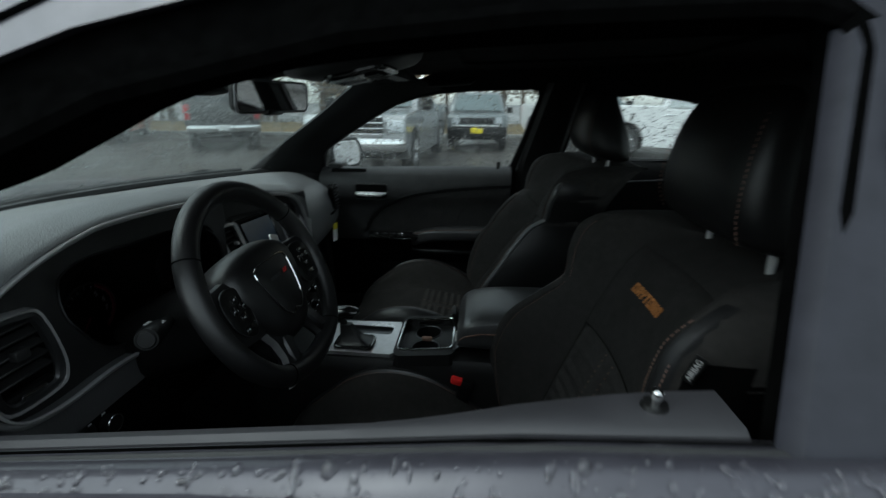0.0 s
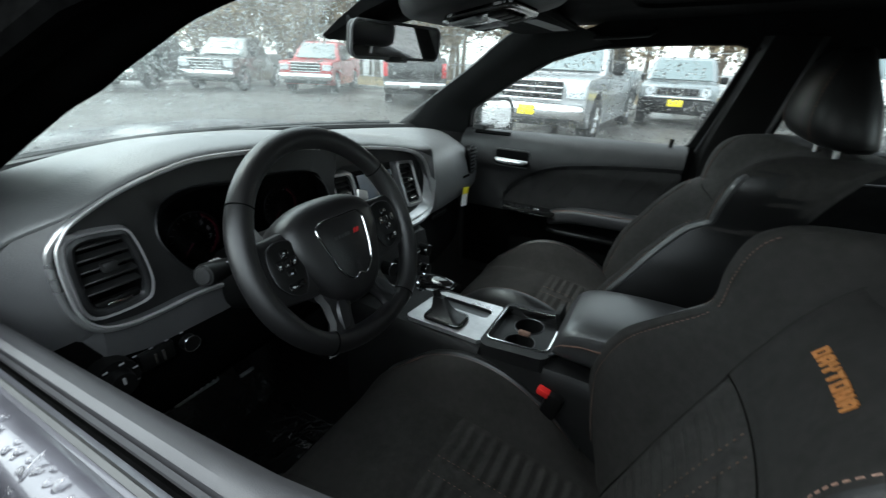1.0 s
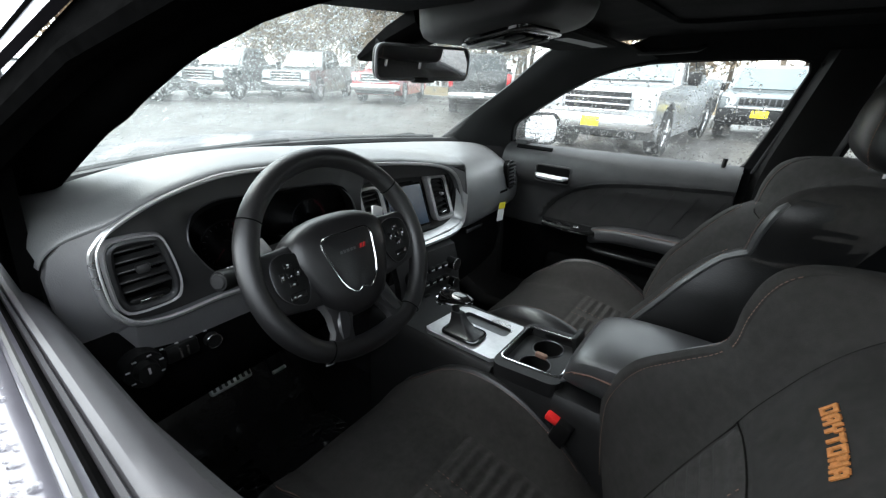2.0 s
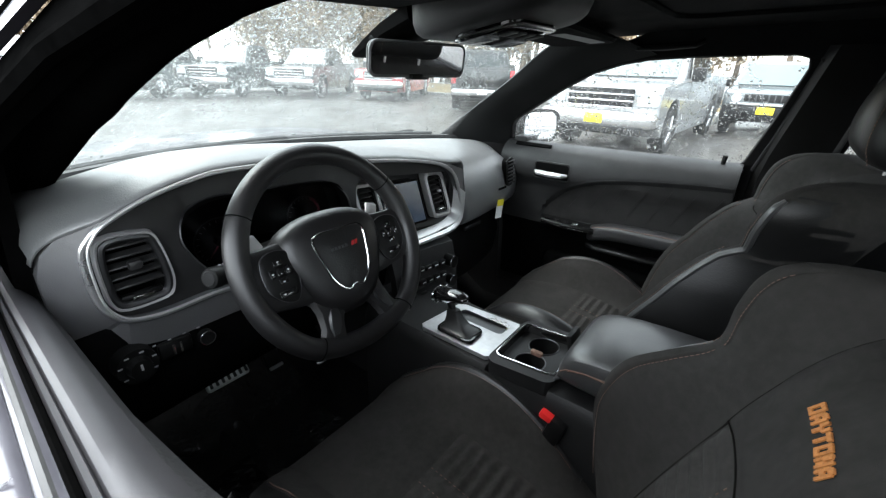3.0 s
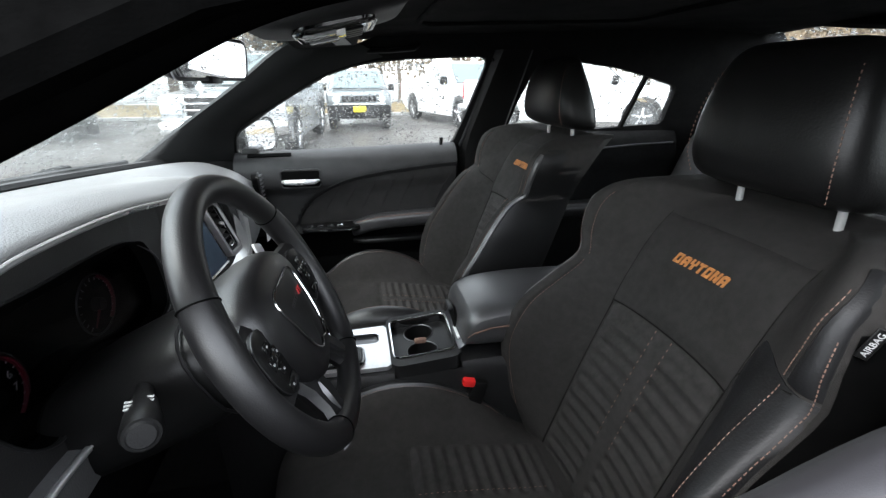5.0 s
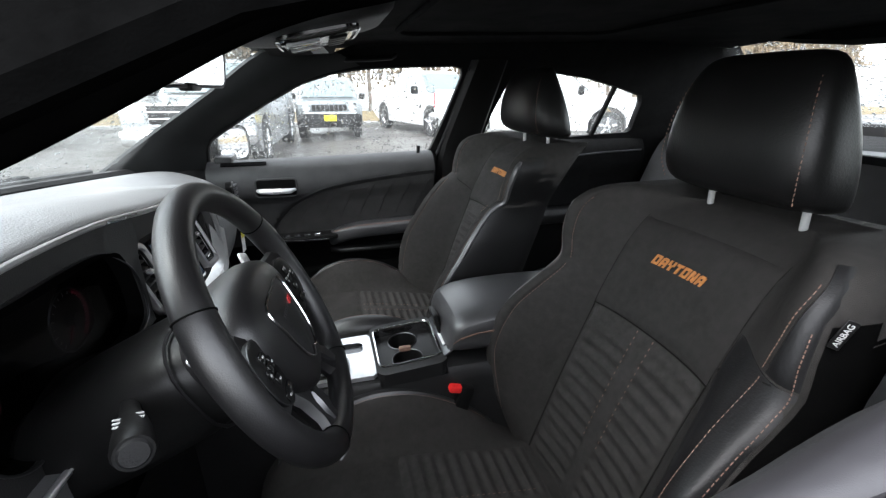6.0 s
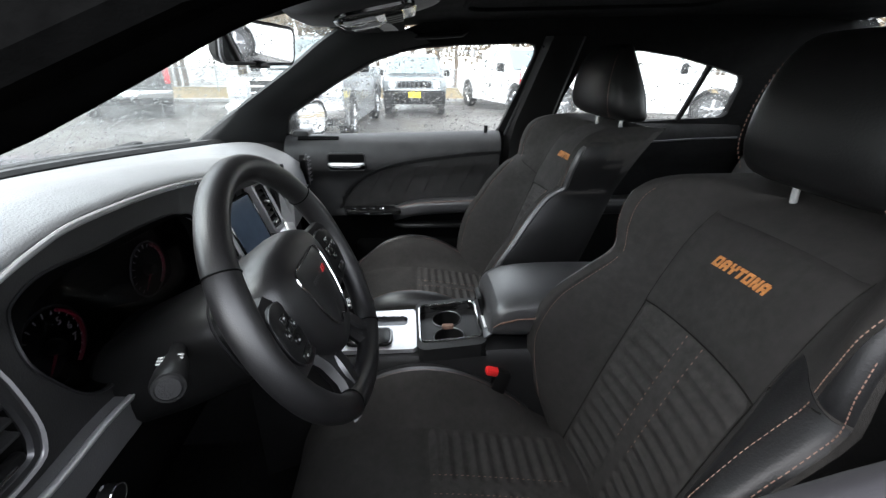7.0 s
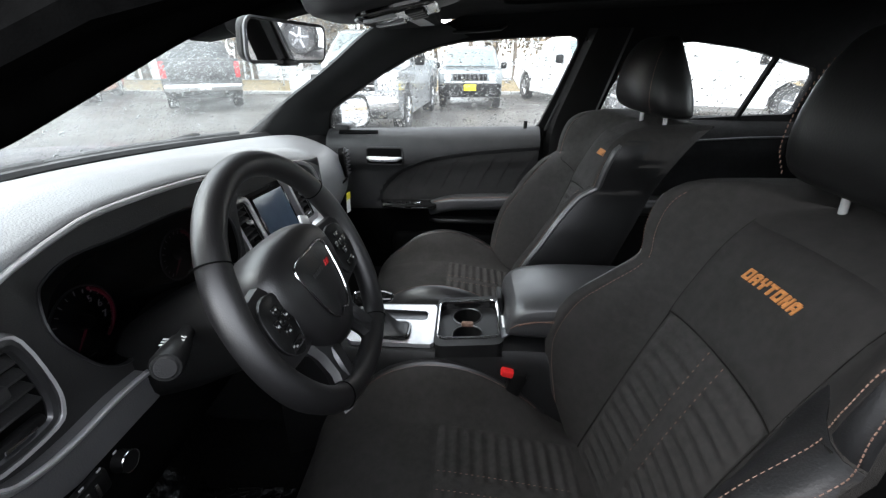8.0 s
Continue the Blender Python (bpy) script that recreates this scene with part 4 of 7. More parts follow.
def face_x(a, b):
    """The instrument face leans back under the brow of the pad."""
    k = min(1.0, max(0.0, (b - 0.90) / 0.11)) * min(1.0, max(0.0, (a + 0.56) / 0.08)) * min(1.0, max(0.0, (-0.13 - a) / 0.05))
    return FX - 0.016 - 0.030 * k * k * (3 - 2 * k)


cl = smooth_loop([(a, b, 0) for a, b in CLUSTER], 4)
inner = [p * 1 for p in ring]
c0 = sum(inner, Vector()) / len(inner)
inner = [c0 + (p - c0) * 0.995 for p in inner]
LV = [(-0.612, 0.905), (-0.611, 0.950), (-0.600, 0.968), (-0.56, 0.966), (-0.545, 0.955), (-0.536, 0.905), (-0.538, 0.878), (-0.55, 0.866), (-0.595, 0.866), (-0.609, 0.878)]
lv = smooth_loop([(a, b, 0) for a, b in LV], 3)
STACK = rrect(0.042, 0.876, 0.355, 0.150, 0.03, 4)
STACK = [Vector((p.x, p.y + (-0.12) * (p.x - 0.042), 0)) for p in STACK]
bm = bmesh.new()
plate(bm, inner, [cl, lv, STACK], lambda a, b, d: Vector((face_x(a, b) - d, a, b)), 0.012)
part("face_panel", bm, PLASTIC, dash, "dark grey instrument face", angle=20)


def funnel(loop, x0, x1, s):
    c = sum(loop, Vector()) / len(loop)
    bm = bmesh.new()
    rows = [[Vector((x0 + (x1 - x0) * t, c.x + (p.x - c.x) * (1 - (1 - s) * t), c.y + (p.y - c.y) * (1 - (1 - s) * t))) for p in loop + [loop[0]]] for t in (0, 0.5, 1)]
    sheet(bm, rows)
    return bm


def backing(loop, x, s=1.0):
    c = sum(loop, Vector()) / len(loop)
    bm = bmesh.new()
    plate(bm, [c + (p - c) * s for p in loop], [], lambda a, b, d: Vector((x - d, a, b)), 0.004)
    return bm


# gauges in their cove, behind a smoked lens
SMOKED = glass("smoked cluster lens", (0.5, 0.5, 0.52), 0.6)
gauges = thing("instrument_cluster", (-0.43, -0.35, 0.86), "dark instrument cluster with red-ringed dials", "gauges")
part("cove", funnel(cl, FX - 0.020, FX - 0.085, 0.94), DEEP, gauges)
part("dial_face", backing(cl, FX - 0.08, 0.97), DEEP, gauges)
bm = bmesh.new()
tube(bm, [Vector((face_x(p.x, p.y) + 0.002, p.x, p.y)) for p in cl], 0.0016, 6, closed=True)
part("bezel", bm, DARK_SILVER, gauges)
lens = part("lens", backing(cl, FX - 0.040, 0.975), SMOKED, gauges, "smoked clear lens")
lens.visible_shadow = False
for gy, gz, gr, digits in ((-0.424, 0.899, 0.045, "567"), (-0.240, 0.904, 0.041, "")):
    bm = bmesh.new()
    tube(bm, [(FX - 0.066, gy + gr * math.cos(a), gz + gr * math.sin(a)) for a in np.linspace(0, 2 * math.pi, 40, endpoint=False)], 0.0014, 6, closed=True)
    dial = part("dial_ring", bm, DARK_SILVER, gauges, "thin satin dial ring")
    bm = bmesh.new()
    tube(bm, [(FX - 0.0655, gy + gr * 0.9 * math.cos(a), gz + gr * 0.9 * math.sin(a)) for a in np.linspace(-1.0, 1.1, 18)], 0.0024, 5)
    part("red_arc", bm, DIM_RED, dial, "red dial arc")
    bm = bmesh.new()
    for k in range(17):
        a = radians(225 - 270 * k / 16)
        q = Vector((0, math.cos(a), math.sin(a)))
        tube(bm, [Vector((FX - 0.0655, gy, gz)) + q * gr * 0.80, Vector((FX - 0.0655, gy, gz)) + q * gr * (0.90 if k % 2 else 0.93)], 0.0007, 4)
    part("tick_marks", bm, DIAL_PRINT, dial)
    for k, ch in enumerate(digits):
        a = radians(225 - 270 * (5 + k) / 8)
        m = Matrix.Translation((FX - 0.065, gy + gr * 0.62 * math.cos(a), gz + gr * 0.62 * math.sin(a))) @ Matrix(((0, 0, 1, 0), (1, 0, 0, 0), (0, 1, 0, 0), (0, 0, 0, 1)))
        letters("numeral", ch, 0.0125, m, DIAL_PRINT, dial)
    bm = bmesh.new()
    a = radians(228)
    q = Vector((0, math.cos(a), math.sin(a)))
    tube(bm, [Vector((FX - 0.062, gy, gz)), Vector((FX - 0.062, gy, gz)) + q * gr * 0.82], [0.002, 0.0008], 5)
    part("needle", bm, DIM_RED, dial)
    bm = bmesh.new()
    cyl(bm, (FX - 0.068, gy, gz), (FX - 0.058, gy, gz), 0.010, 0.008, 16)
    part("hub", bm, BLACK, dial)


def leaned(bm, k=0.35):
    """Lay the upright stack parts back round z = 0.84."""
    for v in bm.verts:
        v.co.x += -0.003 - k * (v.co.z - 0.84)
    return bm


def vent(name, loop, slats, label, frame_mat, bezel=0.006, horizontal=True, depth=0.035, tilt=None):
    """Air outlet: bezel, dark throat, slats and a thumb wheel."""
    lay = (lambda b: leaned(b, tilt)) if tilt else (lambda b: b)
    v = thing(name, (FX - 0.03, sum(loop, Vector()).x / len(loop), min(p.y for p in loop)), label, "air vent", "dashboard air vents")
    bm = bmesh.new()
    tube(bm, [Vector((FX - 0.008, p.x, p.y)) for p in loop], bezel, 8, closed=True)
    part("bezel", lay(bm), frame_mat, v)
    part("throat", lay(funnel(loop, FX - 0.012, FX - 0.012 - depth, 0.95)), BLACK, v)
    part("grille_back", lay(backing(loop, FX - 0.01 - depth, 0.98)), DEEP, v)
    y0, y1 = min(p.x for p in loop), max(p.x for p in loop)
    z0, z1 = min(p.y for p in loop), max(p.y for p in loop)
    for k in range(slats):
        t = (k + 0.5) / slats
        bm = bmesh.new()
        if horizontal:
            z = z0 + 0.022 + (z1 - z0 - 0.026) * t
            box(bm, (FX - 0.018, (y0 + y1) / 2, z), (0.016, y1 - y0 - 0.008, 0.0032), 0.001, 1, Matrix.Rotation(radians(14), 3, "Y"))
        else:
            z = z0 + (z1 - z0) * t
            box(bm, (FX - 0.018, (y0 + y1) / 2, z), (0.016, y1 - y0 - 0.008, 0.0032), 0.001, 1, Matrix.Rotation(radians(14), 3, "Y"))
        part("slat", lay(bm), PLASTIC, v)
    bm = bmesh.new()
    box(bm, (FX - 0.008, (y0 + y1) / 2 + (0.012 if tilt else 0), (z0 + z1) / 2 + 0.008), (0.012, 0.010 if tilt else 0.018, 0.009 if tilt else 0.014), 0.003)
    part("tab", lay(bm), HANDLE if tilt else PLASTIC, v)
    bm = bmesh.new()
    box(bm, (FX - 0.012, (y0 + y1) / 2, z0 + 0.010), (0.01, (y1 - y0) * 0.72, 0.012), 0.003)
    wheelp = part("thumb_wheel", lay(bm), BLACK, v)
    bm = bmesh.new()
    box(bm, (FX - 0.0055, (y0 + y1) / 2, z0 + 0.010), (0.003, (y1 - y0) * 0.4, 0.004), 0.001)
    part("wheel_mark", lay(bm), CHROME, wheelp)
    return v


vent("air_vent", lv, 5, "black slatted air vent with satin bezel beside the gauges", DARK_SILVER)
bm = bmesh.new()
rows = [[Vector((FX + dx, -0.5745 + (p.x + 0.5745) * (1 + 1.25 * s), 0.917 + (p.y - 0.917) * (1 + s))) for p in lv + [lv[0]]] for s, dx in ((0.02, -0.020), (0.05, -0.008), (0.09, -0.003), (0.14, -0.002), (0.17, -0.006), (0.18, -0.014))]
sheet(bm, rows)
part("vent_surround", bm, SATIN, dash, "satin vent surround")

# centre stack: two vents and the touchscreen in a silver surround
for y0, y1, zc, hz in ((-0.112, -0.060, 0.889, 0.092), (0.140, 0.196, 0.872, 0.098)):
    vl = [Vector((p.x, p.y - 0.08 * (p.x - (y0 + y1) / 2), 0)) for p in rrect((y0 + y1) / 2, zc, y1 - y0, hz, 0.010, 3)]
    vent("air_vent", vl, 6, "upright slatted air vent beside the touchscreen", BLACK, 0.0025, tilt=0.35)
    cy = (y0 + y1) / 2
    bm = bmesh.new()
    sheet(bm, [[Vector((FX + dx, cy + (p.x - cy) * (1 + 1.5 * s), zc + (p.y - zc) * (1 + 0.8 * s))) for p in vl + [vl[0]]] for s, dx in ((0.02, -0.020), (0.05, -0.007), (0.10, -0.002), (0.20, -0.001), (0.30, -0.003), (0.34, -0.022))])
    part("vent_surround", leaned(bm), SATIN, dash, "satin silver vent surround")
screen = thing("touchscreen", (FX, 0.0, 0.82), "dark glossy touchscreen in the centre stack", "screen")
sc = [Vector((p.x, p.y - 0.06 * (p.x - 0.03), 0)) for p in rrect(0.029, 0.875, 0.136, 0.106, 0.004, 3)]
bm = bmesh.new()
plate(bm, sc, [], lambda a, b, d: Vector((FX - 0.004 - d, a, b)), 0.01)
part("display", leaned(bm), SCREEN, screen)
bm = bmesh.new()
tube(bm, [Vector((FX - 0.005, p.x, p.y)) for p in sc], 0.003, 6, closed=True)
part("frame", leaned(bm), GLOSS_BLACK, screen)
bm = bmesh.new()
plate(bm, [Vector((p.x, p.y, 0)) for p in STACK], [[sum(sc, Vector()) / len(sc) + (p - sum(sc, Vector()) / len(sc)) * 1.02 for p in sc]], lambda a, b, d: Vector((FX - 0.03 - d, a, b)), 0.006)
part("stack_plate", leaned(bm), PLASTIC, dash)
bm = bmesh.new()
lip = [(0.262, 0.86), (0.258, 0.80), (0.243, 0.772), (0.195, 0.758), (0.10, 0.760), (0.0, 0.765), (-0.12, 0.772)]
lo = smooth_loop([(a, b, 0) for a, b in lip], 5, False)
rows = [[Vector((FX + dx, p.x + dy, p.y + dz)) for p in lo] for dx, dy, dz in ((-0.012, -0.028, 0.030), (0.004, -0.014, 0.017), (0.012, 0.0, 0.004), (0.004, 0.006, -0.008))]
sheet(bm, rows)
part("stack_lip", bm, SILVER, dash, "bright silver lower lip of the stack")

# climate controls below
hv = thing("climate_controls", (-0.33, 0.07, 0.6), "black climate and radio control panel with knobs", "controls")
bm = bmesh.new()
rows = [[Vector((x, y, z - 0.1 * (y - 0.05))) for y in np.linspace(-0.06, 0.20, 8)] for x, z in ((-0.36, 0.755), (-0.338, 0.745), (-0.322, 0.69), (-0.312, 0.60), (-0.30, 0.52))]
sheet(bm, rows, thick=(-0.02, 0, 0))
part("panel", bm, PLASTIC, hv)
for y, z, r in ((-0.02, 0.70, 0.019), (0.16, 0.685, 0.019), (-0.02, 0.64, 0.017), (0.16, 0.625, 0.017)):
    bm = bmesh.new()
    cyl(bm, (-0.335, y, z), (-0.298, y, z), r, r * 0.88, 20)
    k = part("knob", bm, BLACK, hv)
    bm = bmesh.new()
    tube(bm, [(-0.299, y + r * 0.9 * math.cos(a), z + r * 0.9 * math.sin(a)) for a in np.linspace(0, 6.283, 20, endpoint=False)], 0.0012, 5, closed=True)
    part("knob_ring", bm, CHROME, k)
for r_ in range(3):
    for c_ in range(4):
        bm = bmesh.new()
        box(bm, (-0.312 + 0.006 * r_, 0.025 + 0.03 * c_, 0.705 - 0.035 * r_ - 0.003 * c_), (0.012, 0.026, 0.014), 0.003)
        b = part("button", bm, BLACK, hv)
        bm = bmesh.new()
        box(bm, (-0.305 + 0.006 * r_, 0.025 + 0.03 * c_, 0.706 - 0.035 * r_ - 0.003 * c_), (0.001, 0.012, 0.002))
        part("button_mark", bm, WHITE, b)

# passenger side: round-cornered outlet, badge bar, glove box
pv = thing("air_vent", (-0.39, 0.59, 0.80), "black slatted outer air vent on the passenger side", "air vent", "dashboard air vents")
PVX = lambda y: brow(y) - 0.003
pl = [Vector((p.x + 0.25 * (0.865 - p.y), p.y, 0)) for p in rrect(0.586, 0.865, 0.055, 0.100, 0.018, 4)]
bm = bmesh.new()
plate(bm, pl, [], lambda a, b, d: Vector((PVX(a) + 0.006 - d, a, b)), 0.02)
part("grille_back", bm, DEEP, pv)
bm = bmesh.new()
tube(bm, [Vector((PVX(p.x) + 0.006, p.x, p.y)) for p in pl], 0.003, 6, closed=True)
part("bezel", bm, BLACK, pv)
for k in range(7):
    z = 0.825 + 0.0135 * k
    yc = 0.586 + 0.25 * (0.865 - z)
    bm = bmesh.new()
    box(bm, (PVX(yc) + 0.008, yc, z), (0.012, 0.05, 0.0035), 0.001, 1)
    part("slat", bm, PLASTIC, pv)
bm = bmesh.new()
box(bm, (brow(0.53) + 0.001, 0.53, 0.818), (0.003, 0.05, 0.008), 0.001)
part("badge_bar", bm, GLOSS_BLACK, dash)
bm = bmesh.new()
rows = [[Vector((x - 0.05 * ((y - 0.3) / 0.4) ** 2, y, z)) for y in np.linspace(0.2, 0.70, 10)] for x, z in ((-0.44, 0.74), (-0.425, 0.70), (-0.415, 0.60), (-0.43, 0.50), (-0.50, 0.44), (-0.7, 0.42))]
sheet(bm, rows)
part("glove_box", bm, BLACK, dash, "black glove box lid")
bm = bmesh.new()
box(bm, (-0.41, 0.42, 0.70), (0.012, 0.10, 0.016), 0.005)
part("glove_box_latch", bm, DARK_SILVER, dash)
# knee panel under the wheel, its shade painted in, with switches
bm = bmesh.new()
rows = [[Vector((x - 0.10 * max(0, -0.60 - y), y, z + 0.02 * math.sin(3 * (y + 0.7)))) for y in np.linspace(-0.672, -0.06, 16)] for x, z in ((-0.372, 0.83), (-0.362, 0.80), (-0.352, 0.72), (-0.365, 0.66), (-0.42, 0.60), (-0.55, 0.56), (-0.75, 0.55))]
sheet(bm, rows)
part("knee_panel", bm, SHADE_TRIM, dash, "dark grey knee panel")
hs = thing("headlight_switch", (-0.345, -0.612, 0.74), "round black headlight switch with white marks", "switch")
bm = bmesh.new()
cyl(bm, (-0.37, -0.612, 0.772), (-0.335, -0.612, 0.775), 0.030, 0.028, 28)
part("body", bm, BLACK, hs)
bm = bmesh.new()
cyl(bm, (-0.337, -0.612, 0.775), (-0.318, -0.612, 0.777), 0.018, 0.015, 20)
part("knob", bm, BLACK, hs)
bm = bmesh.new()
for a in (20, 70, 120, 160, 215, 250, 330):
    p = Vector((-0.334, -0.612 + 0.024 * math.cos(radians(a)), 0.775 + 0.024 * math.sin(radians(a))))
    box(bm, p, (0.001, 0.006, 0.0022))
box(bm, (-0.3175, -0.612, 0.782), (0.001, 0.003, 0.010))
part("marks", bm, GREY_LABEL, hs)
ds = thing("dimmer_switch", (-0.345, -0.545, 0.75), "small black dimmer switches under the dash", "switch")
bm = bmesh.new()
box(bm, (-0.348, -0.555, 0.774), (0.012, 0.05, 0.030), 0.005)
part("plate", bm, BLACK, ds)
for y in (-0.560, -0.549):
    bm = bmesh.new()
    box(bm, (-0.341, y, 0.774), (0.004, 0.004, 0.018), 0.001)
    part("wheel", bm, CHROME, ds)
bm = bmesh.new()
cyl(bm, (-0.352, -0.508, 0.768), (-0.338, -0.508, 0.769), 0.013, 0.012, 18)
k = part("trunk_button", bm, BLACK, ds)
bm = bmesh.new()
tube(bm, [(-0.338, -0.508 + 0.0125 * math.cos(a), 0.769 + 0.0125 * math.sin(a)) for a in np.linspace(0, 6.28, 18, endpoint=False)], 0.001, 5, closed=True)
part("button_ring", bm, CHROME, k)
bm = bmesh.new()
for k in range(4):
    box(bm, (-0.340, -0.585 + 0.022 * k, 0.795), (0.001, 0.005, 0.002))
part("marks", bm, GREY_LABEL, ds)
# hanging paper tag
tag = thing("paper_tag", (-0.35, 0.49, 0.735), "yellow and white paper tag hanging under the dash", "tag")
bm = bmesh.new()
box(bm, (-0.349, 0.492, 0.748), (0.0015, 0.042, 0.052), 0, m=Matrix.Rotation(radians(-8), 3, "X"))
part("sheet", bm, WHITE, tag, "white paper")
bm = bmesh.new()
box(bm, (-0.348, 0.496, 0.776), (0.002, 0.042, 0.022), 0, m=Matrix.Rotation(radians(-8), 3, "X"))
part("header", bm, YELLOW, tag, "yellow printed band")

# ---------------------------------------------------------------- steering wheel
WC, WT = Vector((-0.154, -0.365, 0.938)), 0.445
n_ = Vector((math.cos(WT), -0.016, math.sin(WT))).normalized()
u_ = Vector((0, 0, 1)).cross(n_).normalized()
v_ = n_.cross(u_)
WM = Matrix(((u_.x, v_.x, n_.x, WC.x), (u_.y, v_.y, n_.y, WC.y), (u_.z, v_.z, n_.z, WC.z), (0, 0, 0, 1)))
wh = thing("steering_wheel", WC, "black leather steering wheel with chrome shield badge", "steering wheel")


def on_wheel(bm):
    for v in bm.verts:
        v.co = WM @ v.co
    return bm


def rim_r(a):
    """Flattened foot, thicker grips at ten and two."""
    r = 0.1535
    s = math.sin(a)
    if s < -0.8:
        r *= 1 - 0.35 * (-0.8 - s)
    return r


bm = bmesh.new()
angs = np.linspace(0, 2 * math.pi, 72, endpoint=False)
pts = [Vector((rim_r(a) * math.cos(a), rim_r(a) * math.sin(a), 0)) for a in angs]
rad = [0.0158 + 0.0012 * math.exp(-((math.sin(a) - 0.35) / 0.2) ** 2) + 0.001 * math.exp(-((math.sin(a) + 0.45) / 0.2) ** 2) for a in angs]
tube(bm, pts, rad, 14, closed=True)
part("rim", on_wheel(bm), RIM_SKIN, wh, "grained black leather rim")
for a in (radians(33), radians(147), radians(-56), radians(236)):
    bm = bmesh.new()
    p = Vector((rim_r(a) * math.cos(a), rim_r(a) * math.sin(a), 0))
    d = Vector((math.cos(a), math.sin(a), 0))
    tube(bm, [p + d * 0.0166 * math.cos(b) + Vector((0, 0, 0.0166)) * math.sin(b) for b in np.linspace(0, 6.283, 20, endpoint=False)], 0.0009, 5, closed=True)
    part("seam", on_wheel(bm), DEEP, wh)
# airbag cover: a soft shield
SH = [(0, 0.070), (0.045, 0.066), (0.080, 0.048), (0.086, 0.015), (0.072, -0.025), (0.050, -0.066), (0.022, -0.084), (0, -0.087), (-0.022, -0.084), (-0.050, -0.066), (-0.072, -0.025), (-0.086, 0.015), (-0.080, 0.048), (-0.045, 0.066)]
sh = smooth_loop([(a, b, 0) for a, b in SH], 3)
bm = bmesh.new()
loft(bm, [[Vector((p.x * s * 1.07, p.y * s * 1.06 - 0.007, z + 0.022)) for p in sh] for s, z in ((0.90, -0.085), (0.99, -0.055), (1.0, -0.042), (0.975, -0.030), (0.92, -0.020), (0.80, -0.013), (0.55, -0.009), (0.25, -0.008))])
part("airbag_cover", on_wheel(bm), RIM_SKIN, wh, "soft dark grey hub cover")
CR = [(-0.038, 0.034), (0, 0.037), (0.038, 0.034), (0.037, 0.005), (0.028, -0.025), (0.012, -0.040), (0, -0.036), (-0.012, -0.040), (-0.028, -0.025), (-0.037, 0.005)]
cr = smooth_loop([(a * 1.16, b * 1.20, 0) for a, b in CR], 4)
bm = bmesh.new()
tube(bm, [Vector((p.x, p.y - 0.012, 0.0135 + 0.003 * (1 - (p.length / 0.06) ** 2))) for p in cr], 0.0015, 6, closed=True)
part("shield_outline", on_wheel(bm), CHROME, wh, "chrome shield outline")
bm = bmesh.new()
loft(bm, [[Vector((p.x * s, p.y * s - 0.012, z + 0.0225)) for p in cr] for s, z in ((0.97, -0.018), (0.95, -0.0095), (0.6, -0.0065))])
part("shield_pad", on_wheel(bm), LEATHER, wh)
SLASH = mat("deep red enamel", (0.32, 0.012, 0.014), 0.35, var=0.1)
bm = bmesh.new()
for k in range(2):
    x0 = 0.015 + 0.0065 * k
    vs = [bm.verts.new(c) for c in ((x0, 0.001, 0.0176), (x0 + 0.004, 0.001, 0.0176), (x0 + 0.0068, 0.008, 0.0176), (x0 + 0.0030, 0.008, 0.0176))]
    f = bm.faces.new(vs)
    r = bmesh.ops.extrude_face_region(bm, geom=[f])
    for v in r["geom"]:
        if isinstance(v, bmesh.types.BMVert):
            v.co.z -= 0.004
part("badge_slashes", on_wheel(bm), SLASH, wh, "two red slashes", smooth=False)
bm = bmesh.new()
for k in range(5):
    box(bm, (-0.020 + 0.0065 * k, 0.004, 0.0162), (0.0042, 0.0045, 0.0012))
part("badge_bars", on_wheel(bm), DARK_SILVER, wh)
